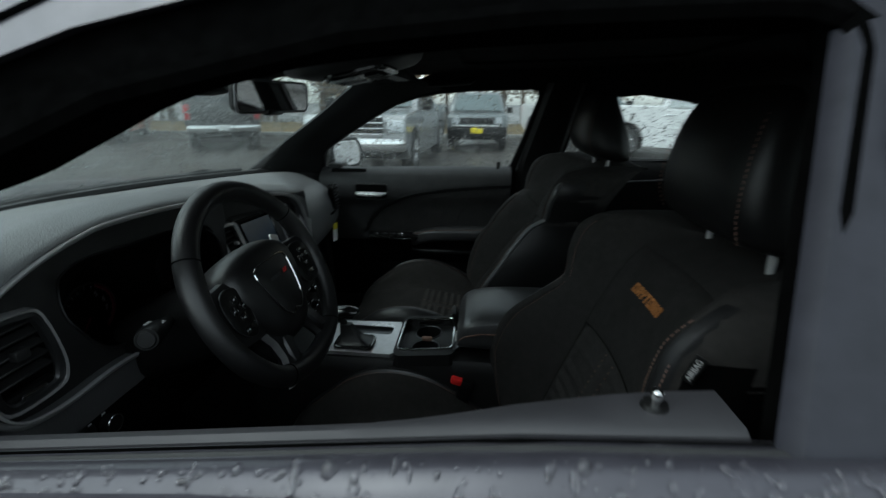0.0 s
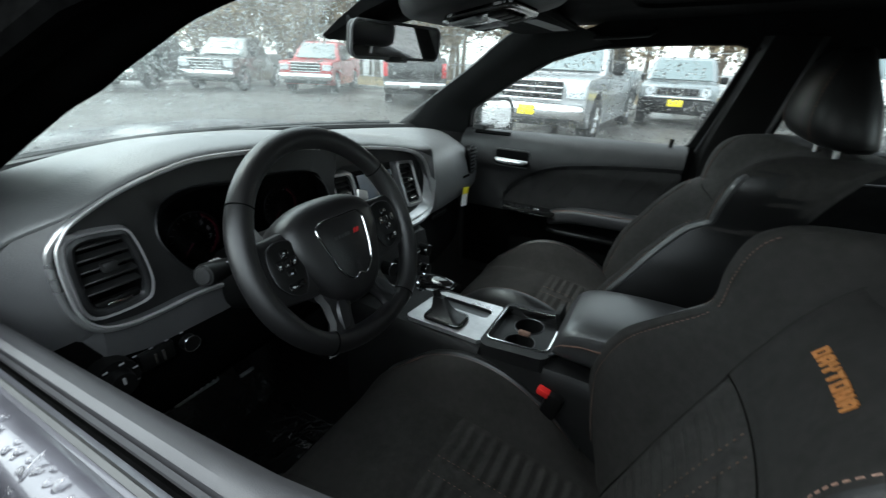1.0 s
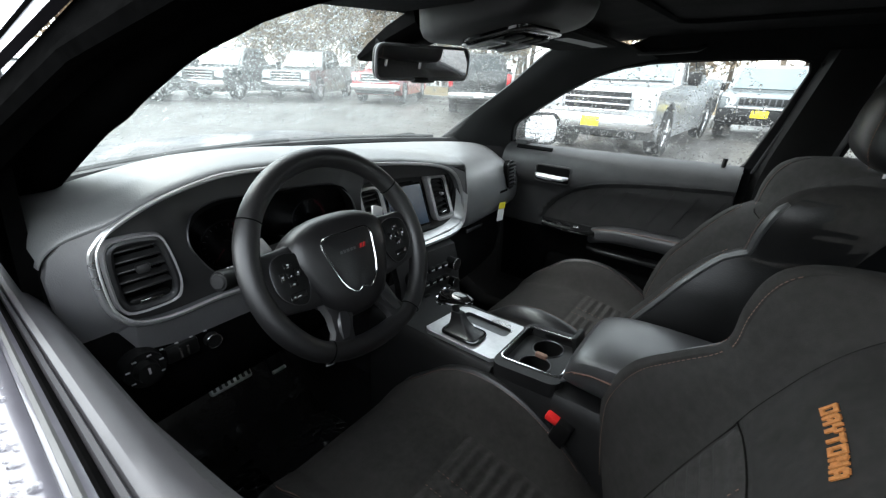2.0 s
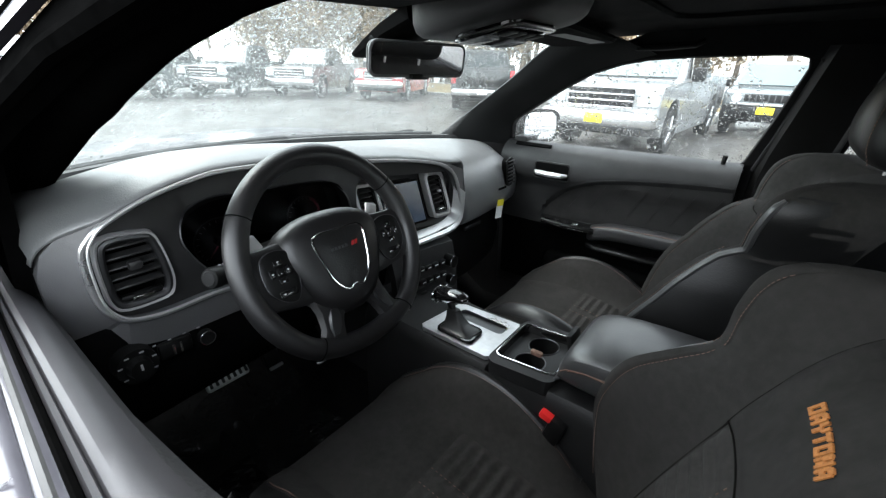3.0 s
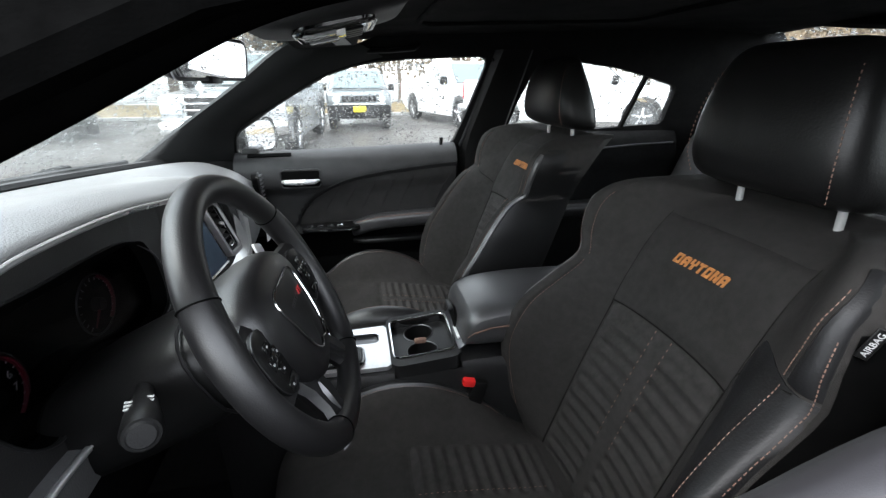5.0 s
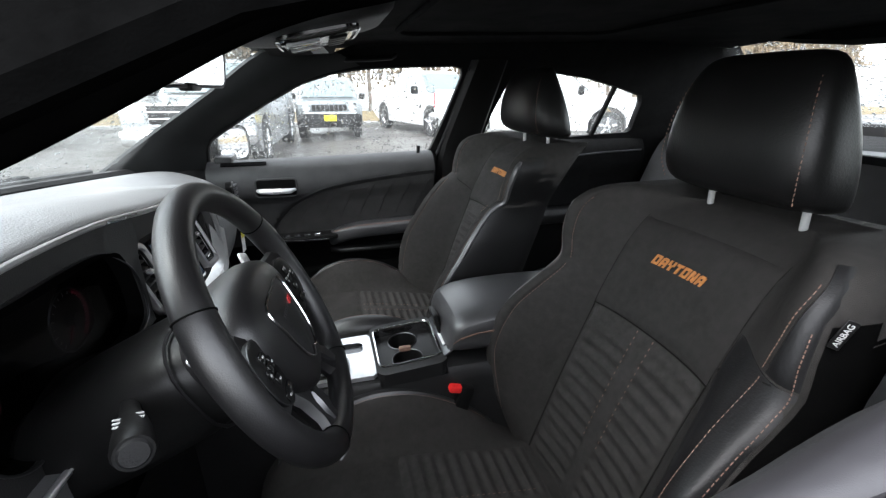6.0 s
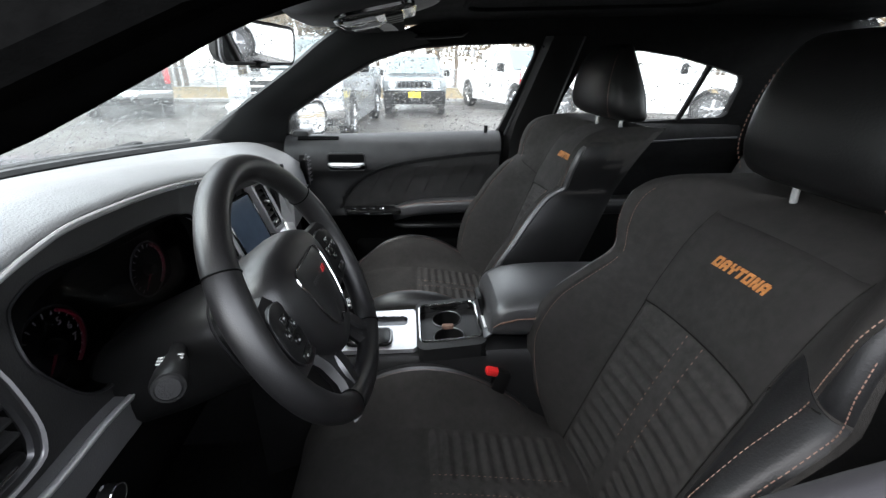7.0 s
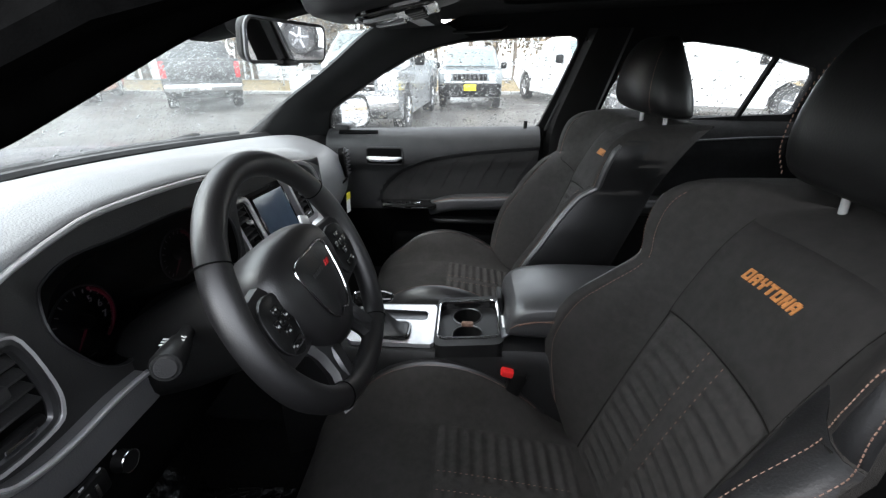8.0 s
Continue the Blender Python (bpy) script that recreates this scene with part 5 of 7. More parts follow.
# spokes
for s in (-1, 1):
    bm = bmesh.new()
    loft(bm, [[Vector((s * x, y0 + h * c, z0 + d * e)) for c, e in ((-1, -0.3), (-0.96, 0.5), (-0.8, 1), (0.8, 1), (0.96, 0.5), (1, -0.3), (0.8, -1), (-0.8, -1))] for x, y0, h, z0, d in ((0.050, -0.012, 0.052, -0.022, 0.014), (0.082, -0.010, 0.050, -0.014, 0.012), (0.112, -0.008, 0.046, -0.009, 0.010), (0.134, -0.006, 0.044, -0.005, 0.009), (0.150, -0.004, 0.048, -0.002, 0.008))])
    sp = part("side_spoke", on_wheel(bm), RIM_SKIN, wh, "black leather side spoke")
    pad_o = smooth_loop([(s * a, b, 0) for a, b in ((0.078, 0.020), (0.100, 0.030), (0.124, 0.024), (0.131, 0.004), (0.128, -0.022), (0.112, -0.040), (0.092, -0.046), (0.080, -0.030), (0.076, -0.004))], 3)
    PZ = lambda x: 0.0005 + 0.12 * (abs(x) - 0.084)
    bm = bmesh.new()
    loft(bm, [[Vector((s * 0.103 + (p.x - s * 0.103) * q, -0.007 + (p.y + 0.007) * q, PZ(p.x) + z)) for p in pad_o] for q, z in ((1.04, -0.010), (1.0, 0.0015), (0.93, 0.0028), (0.5, 0.0032))])
    bp = part("switch_pad", on_wheel(bm), BLACK, wh, "black switch pad")
    bm = bmesh.new()
    tube(bm, [Vector((p.x, p.y, PZ(p.x) + 0.001)) for p in pad_o], 0.0009, 5, closed=True)
    part("pad_edge", on_wheel(bm), DARK_SILVER, bp)
    for bx, by, w, h in ((0.104, 0.000, 0.011, 0.011), (0.104, 0.013, 0.013, 0.009), (0.104, -0.013, 0.013, 0.009), (0.092, 0.0, 0.008, 0.013), (0.117, 0.0, 0.008, 0.013), (0.103, -0.031, 0.026, 0.010)):
        bm = bmesh.new()
        box(bm, (s * bx, by, PZ(bx) + 0.0042), (w, h, 0.003), 0.0012)
        part("switch", on_wheel(bm), GLOSS_BLACK, bp)
    bm = bmesh.new()
    for bx, by in ((0.104, 0.014), (0.104, -0.014), (0.092, 0.0), (0.117, 0.0), (0.097, -0.031), (0.110, -0.031)):
        box(bm, (s * bx, by, PZ(bx) + 0.0060), (0.0026, 0.0020, 0.0008))
    part("switch_marks", on_wheel(bm), GREY_LABEL, bp)
    # lower spokes running out into the rim
    bm = bmesh.new()
    loft(bm, [[Vector((s * (x + w * c), y, z0 + d * e)) for c, e in ((-1, 0), (-0.8, 0.8), (-0.3, 1), (0.3, 1), (0.8, 0.8), (1, 0), (0.7, -1), (-0.7, -1))] for x, y, w, z0, d in ((0.034, -0.050, 0.036, -0.024, 0.012), (0.040, -0.080, 0.026, -0.014, 0.012), (0.050, -0.105, 0.020, -0.008, 0.011), (0.060, -0.125, 0.024, -0.004, 0.011), (0.064, -0.142, 0.034, -0.002, 0.010))])
    lsp = part("lower_spoke", on_wheel(bm), RIM_SKIN, wh, "black lower spoke")
    bm = bmesh.new()
    loft(bm, [[Vector((s * (x + w * c), y, z + 0.003 * e)) for c, e in ((-1, -1), (-0.8, 0.6), (0.8, 0.6), (1, -1))] for x, y, w, z in ((0.042, -0.080, 0.007, -0.002), (0.046, -0.092, 0.011, 0.003), (0.051, -0.106, 0.010, 0.005), (0.056, -0.117, 0.006, 0.006))])
    part("spoke_trim", on_wheel(bm), DARK_SILVER, lsp, "dark satin spoke trim")
    bm = bmesh.new()
    box(bm, (s * 0.112, 0.046, -0.030), (0.024, 0.024, 0.005), 0.003, m=Matrix.Rotation(radians(-22 * s), 3, "Z"))
    part("shift_paddle", on_wheel(bm), SILVER, wh, "satin silver shift paddle")
bm = bmesh.new()
tube(bm, [(0.066, -0.134, -0.004), (0.03, -0.139, -0.006), (0, -0.140, -0.006), (-0.03, -0.139, -0.006), (-0.066, -0.134, -0.004)], 0.010, 8, flat=0.7)
part("foot_bridge", on_wheel(bm), LEATHER, wh)

# column with stalk
col = thing("steering_column", WC - n_ * 0.12, "black steering column shroud with wiper stalk", "steering column")
bm = bmesh.new()
loft(bm, [[WM @ Vector((p.x * s, p.y * s - 0.01, z)) for p in rrect(0, 0, 0.15, 0.12, 0.045, 4)] for s, z in ((0.75, -0.055), (0.92, -0.075), (1.0, -0.11), (1.0, -0.2), (0.85, -0.34))])
part("shroud", bm, BLACK, col)
bm = bmesh.new()
tube(bm, [WM @ Vector((p.x * 1.02, p.y * 1.02 - 0.01, -0.085)) for p in rrect(0, 0, 0.15, 0.12, 0.045, 4)], 0.0018, 5, closed=True)
part("shroud_seam", bm, DARK_SILVER, col)
bm = bmesh.new()
a, b = Vector((-0.292, -0.415, 0.893)), Vector((-0.246, -0.518, 0.919))
tube(bm, [a, a.lerp(b, 0.4), a.lerp(b, 0.55), a.lerp(b, 0.8), b, b + (b - a) * 0.05], [0.0075, 0.009, 0.0125, 0.0150, 0.0160, 0.0140], 16)
st = part("wiper_stalk", bm, BLACK, col, "black multifunction stalk")
bm = bmesh.new()
cyl(bm, b + (b - a) * 0.04, b + (b - a) * 0.07, 0.0128, 0.010, 18)
part("stalk_tip", bm, CONSOLE, st, "grey stalk end")
bm = bmesh.new()
d = (b - a).normalized()
sd = d.cross(Vector((0, 0, 1))).normalized()
for k in range(5):
    box(bm, a.lerp(b, 0.62 + 0.07 * (k % 3)) + Vector((0, 0, 0.0152)) * (0.85 if k < 3 else 0.75) + sd * (-0.010 if k < 3 else 0.010) * -1 * 0.8, (0.006, 0.0024, 0.0008))
part("stalk_marks", bm, GREY_LABEL, st)
bm = bmesh.new()
cyl(bm, (-0.25, -0.28, 0.88), (-0.225, -0.275, 0.885), 0.013, 0.012, 16)
part("ignition_button", bm, DARK_SILVER, col)

# pedals
bp = thing("brake_pedal", (-0.61, -0.385, 0.40), "metal faced brake pedal with rubber studs", "pedal")
bm = bmesh.new()
box(bm, (-0.62, -0.385, 0.458), (0.02, 0.108, 0.042), 0.006, m=Matrix.Rotation(radians(-35), 3, "Y"))
part("plate", bm, SILVER, bp)
bm = bmesh.new()
tube(bm, [(-0.63, -0.36, 0.46), (-0.70, -0.36, 0.62), (-0.74, -0.36, 0.75)], 0.010, 6)
part("arm", bm, BLACK, bp)
for k in range(7):
    bm = bmesh.new()
    box(bm, (-0.608, -0.43 + 0.015 * k, 0.462), (0.006, 0.007, 0.020), 0.002, m=Matrix.Rotation(radians(-35), 3, "Y"))
    part("stud", bm, RUBBER, bp)
gp = thing("accelerator_pedal", (-0.63, -0.255, 0.36), "metal faced accelerator pedal", "pedal")
bm = bmesh.new()
box(bm, (-0.63, -0.256, 0.435), (0.02, 0.044, 0.075), 0.006, m=Matrix.Rotation(radians(-25), 3, "Y"))
part("plate", bm, BLACK, gp)
for k in (-1, 1):
    bm = bmesh.new()
    box(bm, (-0.619 - 0.012 * k, -0.256, 0.439 + 0.026 * k), (0.010, 0.040, 0.009), 0.002, m=Matrix.Rotation(radians(-25), 3, "Y"))
    part("edge_bar", bm, SILVER, gp, "bright metal bar")
for k in range(4):
    bm = bmesh.new()
    box(bm, (-0.618 - 0.01 * k, -0.256, 0.395 + 0.02 * k), (0.006, 0.034, 0.007), 0.002)
    part("stud", bm, RUBBER, gp)
bm = bmesh.new()
tube(bm, [(-0.65, -0.256, 0.45), (-0.72, -0.256, 0.62)], 0.008, 6)
part("arm", bm, BLACK, gp)
mat_ = thing("floor_mat", (-0.4, -0.36, 0.27), "wet black floor mat by the pedals", "floor mat")
bm = bmesh.new()
sheet(bm, [[(x, y, 0.276 + 0.008 * math.sin(9 * x) * math.sin(7 * y) + 0.22 * max(0, (-0.55 - x) / 0.3)) for y in np.linspace(-0.58, -0.18, 10)] for x in np.linspace(-0.78, 0.0, 14)], thick=(0, 0, -0.008))
part("mat", bm, WET_MAT, mat_)

# crumpled clear plastic left on the mat
FILM = mat("clear plastic film over black", (0.004, 0.004, 0.004), 0.12, var=0.2, coat=0.8, rvar=0.05, spec=0.8)
fc = thing("floor_cover", (-0.34, -0.56, 0.28), "crumpled clear plastic floor cover by the door", "plastic sheet")
bm = bmesh.new()
rng = random.Random(21)
sheet(bm, [[(-0.50 + 0.018 * i + rng.uniform(-0.005, 0.005), -0.63 + 0.016 * j + rng.uniform(-0.005, 0.005), 0.292 + rng.uniform(0, 0.022) * math.sin(math.pi * i / 17) * math.sin(math.pi * j / 13)) for j in range(14)] for i in range(18)], thick=(0, 0, -0.002))
part("film", bm, FILM, fc, smooth=False)

# ---------------------------------------------------------------- centre console
CZ = lambda x: lerp([(-0.36, 0.655), (-0.22, 0.633), (-0.02, 0.628), (0.14, 0.640), (0.2, 0.64), (0.6, 0.64)], x)
YC = -0.012
con = thing("center_console", (0.1, YC, 0.26), "black centre console between the front seats", "console")
bm = bmesh.new()
loops = []
for x in sorted(list(np.linspace(-0.36, -0.04, 8)) + [-0.0185, -0.0175, 0.05, 0.1215, 0.1225] + list(np.linspace(0.16, 0.75, 12))):
    z = CZ(x) - 0.004
    pit = 0.072 if -0.018 < x < 0.122 else 0.0
    w = lerp([(-0.36, 0.125), (-0.2, 0.105), (0.1, 0.112), (0.75, 0.115)], x)
    loops.append([Vector((x, YC + w * a, z - b)) for a, b in ((-1.02, 0.34), (-1.0, 0.12), (-0.985, 0.03), (-0.95, 0.008), (-0.88, pit), (0.88, pit), (0.95, 0.008), (0.985, 0.03), (1.0, 0.12), (1.02, 0.34))])
loft(bm, loops)
part("body", bm, CONSOLE, con, "black console body")
# aluminium gear plate with the shifter slot
bm = bmesh.new()
pl_o = [(-0.210, -0.090), (-0.200, -0.099), (-0.03, -0.096), (-0.022, -0.088), (-0.024, 0.052), (-0.03, 0.062), (-0.18, 0.052), (-0.196, 0.040)]
slot = rrect(-0.108, 0.014, 0.130, 0.040, 0.012, 3)
plate(bm, [Vector((a, b, 0)) for a, b in pl_o], [slot], lambda a, b, d: Vector((a, b, CZ(a) + 0.007 - d)), 0.010)
part("gear_plate", bm, BRUSHED, con, "brushed aluminium gear plate", angle=20)
bm = bmesh.new()
rows = [[Vector((-0.108 + (p.x + 0.108) * s, 0.014 + (p.y - 0.014) * s, CZ(p.x) + dz)) for p in slot + [slot[0]]] for s, dz in ((1.0, 0.006), (0.97, -0.002), (0.94, -0.009))]
sheet(bm, rows)
part("slot_wall", bm, DARK_SILVER, con)
bm = bmesh.new()
box(bm, (-0.108, 0.014, CZ(-0.108) - 0.003), (0.128, 0.038, 0.004))
part("slot_floor", bm, DARK_SILVER, con)
# shifter
gs = thing("gear_shifter", (-0.155, -0.035, CZ(-0.15)), "black leather booted gear shifter with grip", "gear lever")
bm = bmesh.new()
loft(bm, [[Vector((-0.125 + dx + p.x * s, -0.056 + p.y * s, CZ(-0.14) + 0.006 + z)) for p in rrect(0, 0, 0.088, 0.056, 0.012, 3)] for s, z, dx in ((1.0, 0.0, 0.0), (0.97, 0.010, 0.0), (0.7, 0.016, -0.006), (0.45, 0.035, -0.014), (0.32, 0.055, -0.02))])
part("boot", bm, LEATHER, gs, "pleated leather boot")
bm = bmesh.new()
tube(bm, [Vector((-0.125 + p.x, -0.056 + p.y, CZ(-0.14) + 0.012)) for p in rrect(0, 0, 0.092, 0.060, 0.013, 3)], 0.0035, 6, closed=True)
part("boot_frame", bm, GLOSS_BLACK, gs)
bm = bmesh.new()
tube(bm, [(-0.143, -0.056, CZ(-0.14) + 0.045), (-0.158, -0.050, 0.70)], 0.009, 10)
part("stem", bm, BLACK, gs)
bm = bmesh.new()
loft(bm, [[Vector((x, -0.050 + w * math.cos(a), 0.714 + dz + h * math.sin(a))) for a in np.linspace(0, 2 * math.pi, 14, endpoint=False)] for x, w, h, dz in ((-0.200, 0.006, 0.006, -0.004), (-0.196, 0.018, 0.015, -0.003), (-0.18, 0.023, 0.020, 0.0), (-0.155, 0.023, 0.017, 0.004), (-0.13, 0.020, 0.012, 0.008), (-0.115, 0.014, 0.008, 0.008), (-0.111, 0.005, 0.003, 0.008))])
part("knob", bm, GLOSS_BLACK, gs, "gloss black grip")
bm = bmesh.new()
tube(bm, [(-0.195, -0.050 + 0.024 * math.cos(a), 0.711 + 0.016 * math.sin(a)) for a in np.linspace(0, 6.283, 16, endpoint=False)], 0.0028, 5, closed=True)
part("knob_ring", bm, CHROME, gs, "chrome grip ring")
bm = bmesh.new()
box(bm, (-0.19, -0.066, 0.70), (0.012, 0.006, 0.010), 0.002)
part("release_button", bm, CHROME, gs)
# cup holders
cup = thing("cup_holder", (0.055, YC, 0.6), "gloss black double cup holder with chrome edge", "cup holder")
ol = [Vector((p.x, p.y, 0)) for p in rrect(0.052, -0.006, 0.135, 0.150, 0.016, 4)]
holes = [[Vector((0.05 + 0.0335 * math.cos(a), yc + 0.0335 * math.sin(a), 0)) for a in np.linspace(0, 6.283, 28, endpoint=False)] for yc in (0.030, -0.042)]
bm = bmesh.new()
plate(bm, ol, holes, lambda a, b, d: Vector((a, b, CZ(a) - 0.008 - d)), 0.006)
part("deck", bm, BLACK, cup, angle=20)
bm = bmesh.new()
tube(bm, [Vector((p.x, p.y, CZ(p.x) + 0.012)) for p in ol], 0.0026, 6, closed=True)
part("edge", bm, CHROME, cup, "chrome rim")
bm = bmesh.new()
sheet(bm, [[Vector((0.052 + (p.x - 0.052) * s, -0.006 + (p.y + 0.006) * s, CZ(p.x) + dz)) for p in ol + [ol[0]]] for s, dz in ((0.99, 0.012), (0.965, 0.004), (0.955, -0.009))])
part("tray_wall", bm, GLOSS_BLACK, cup)
for h in holes:
    bm = bmesh.new()
    c = sum(h, Vector()) / len(h)
    rows = [[Vector((c.x + (p.x - c.x) * s, c.y + (p.y - c.y) * s, CZ(p.x) + dz)) for p in h + [h[0]]] for s, dz in ((1.0, -0.009), (0.97, -0.03), (0.92, -0.055))]
    sheet(bm, rows)
    w = part("well", bm, BLACK, cup)
    bm = bmesh.new()
    cyl(bm, (c.x, c.y, CZ(0.05) - 0.058), (c.x, c.y, CZ(0.05) - 0.052), 0.0315, n=20)
    part("well_floor", bm, DEEP, w)
    bm = bmesh.new()
    tube(bm, [Vector((p.x, p.y, CZ(p.x) - 0.007)) for p in h], 0.0016, 5, closed=True)
    part("well_ring", bm, DARK_SILVER, w)
bm = bmesh.new()
box(bm, (0.05, -0.007, CZ(0.05) - 0.004), (0.028, 0.012, 0.012), 0.004)
part("divider_tab", bm, THREAD, cup, "worn tan divider clip")
bm = bmesh.new()
box(bm, (0.132, -0.008, CZ(0.12) + 0.016), (0.030, 0.16, 0.006), 0.003, m=Matrix.Rotation(radians(-38), 3, "Y"))
part("sliding_cover", bm, DARK_SILVER, cup, "satin sliding cover")
bm = bmesh.new()
box(bm, (0.128, -0.035, CZ(0.12) + 0.0205), (0.006, 0.05, 0.003), 0.001, m=Matrix.Rotation(radians(-38), 3, "Y"))
part("cover_mark", bm, WHITE, cup)
bm = bmesh.new()
plate(bm, [Vector((p.x, p.y, 0)) for p in rrect(0.052, -0.010, 0.150, 0.196, 0.022, 4)], [ol], lambda a, b, d: Vector((a, b, CZ(a) + 0.011 - d)), 0.032)
part("surround", bm, CONSOLE, cup, "black tray surround", angle=20)
# armrest lid
lid = thing("console_armrest", (0.35, YC, 0.64), "padded black leather console armrest with tan stitching", "armrest")
bm = bmesh.new()
loops = []
for x, h, w in ((0.128, 0.030, 0.085), (0.132, 0.065, 0.094), (0.145, 0.088, 0.100), (0.18, 0.102, 0.104), (0.26, 0.108, 0.106), (0.40, 0.106, 0.106), (0.50, 0.100, 0.104), (0.53, 0.085, 0.098)):
    z0, h = 0.664, h - 0.019
    loops.append([Vector((x, YC + w * a, z0 + (h if c > 0.5 else 0.0) * 1.0 - b)) for a, b, c in ((-0.96, 0.0, 0), (-1.0, -0.012, 0), (-1.0, 0.03, 1), (-0.97, 0.012, 1), (-0.86, 0.002, 1), (-0.5, -0.003, 1), (0.0, -0.004, 1), (0.5, -0.003, 1), (0.86, 0.002, 1), (0.97, 0.012, 1), (1.0, 0.03, 1), (1.0, -0.012, 0), (0.96, 0.0, 0))])
loft(bm, loops)
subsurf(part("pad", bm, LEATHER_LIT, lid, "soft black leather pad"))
for off in (0.0, 0.007):
    bm = bmesh.new()
    tube(bm, [(0.1325 + off, YC - 0.084, 0.676), (0.137 + off, YC - 0.0955, 0.690), (0.150 + off, YC - 0.1015, 0.703), (0.18 + off, YC - 0.1055, 0.713), (0.28, YC - 0.1075, 0.720 - off), (0.42, YC - 0.1075, 0.720 - off)], 0.0010, 5)
    tagged(part("stitching", bm, THREAD, lid), "tan contrast stitching", kind="stuff")
bm = bmesh.new()
box(bm, (0.124, YC + 0.01, 0.69), (0.012, 0.05, 0.05), 0.004, m=Matrix.Rotation(radians(-15), 3, "Y"))
part("latch", bm, BLACK, lid)
# buckles
for y, sx in ((-0.125, 0.0), (0.125, 0.02)):
    bk = thing("belt_buckle", (0.14 + sx, y, 0.5), "black seat belt buckle with red release button", "belt buckle", "front seat belt buckles")
    bm = bmesh.new()
    box(bm, (0.15 + sx, y, 0.560), (0.034, 0.028, 0.075), 0.006, m=Matrix.Rotation(radians(15), 3, "Y"))
    part("body", bm, BLACK, bk)
    bm = bmesh.new()
    box(bm, (0.135 + sx, y - 0.002, 0.594), (0.030, 0.022, 0.016), 0.005, m=Matrix.Rotation(radians(15), 3, "Y"))
    part("release_button", bm, RED, bk, "red release button")
    bm = bmesh.new()
    tube(bm, [(0.155 + sx, y, 0.53), (0.19 + sx, y, 0.40), (0.21 + sx, y, 0.30)], 0.009, 6)
    part("stalk", bm, BLACK, bk)

# ---------------------------------------------------------------- front seats, built round y = 0
XC = [(0.36, 0.262), (0.46, 0.275), (0.56, 0.305), (0.66, 0.338), (0.74, 0.368), (0.812, 0.398), (0.86, 0.418), (0.917, 0.440), (0.955, 0.462), (0.985, 0.490), (1.004, 0.525), (1.016, 0.56)]
XB = [(0.36, 0.30), (0.46, 0.262), (0.55, 0.232), (0.665, 0.212), (0.72, 0.222), (0.775, 0.250), (0.82, 0.298), (0.867, 0.352), (0.92, 0.362), (0.962, 0.376), (0.985, 0.398), (1.004, 0.44), (1.016, 0.52)]
HW = [(0.36, 0.19), (0.46, 0.212), (0.55, 0.232), (0.665, 0.243), (0.775, 0.234), (0.83, 0.222), (0.867, 0.219), (0.92, 0.235), (0.955, 0.240), (0.985, 0.232), (1.004, 0.205), (1.016, 0.15)]
PROFILE = [(0.0, 0.0), (0.30, 0.0), (0.50, 0.012), (0.56, 0.05), (0.66, 0.30), (0.76, 0.66), (0.86, 0.93), (0.93, 1.0), (0.985, 0.90)]


def back_front(y, z, tab=XB):
    """Front of the backrest: x at a place across and up."""
    w, xc, xb = lerp(HW, z), lerp(XC, z), lerp(tab, z)
    return xc - (xc - xb) * lerp(PROFILE, min(abs(y) / w, 0.985)) - 0.010 * (1 - min(1, abs(y) / (0.5 * w)) ** 2) * -1


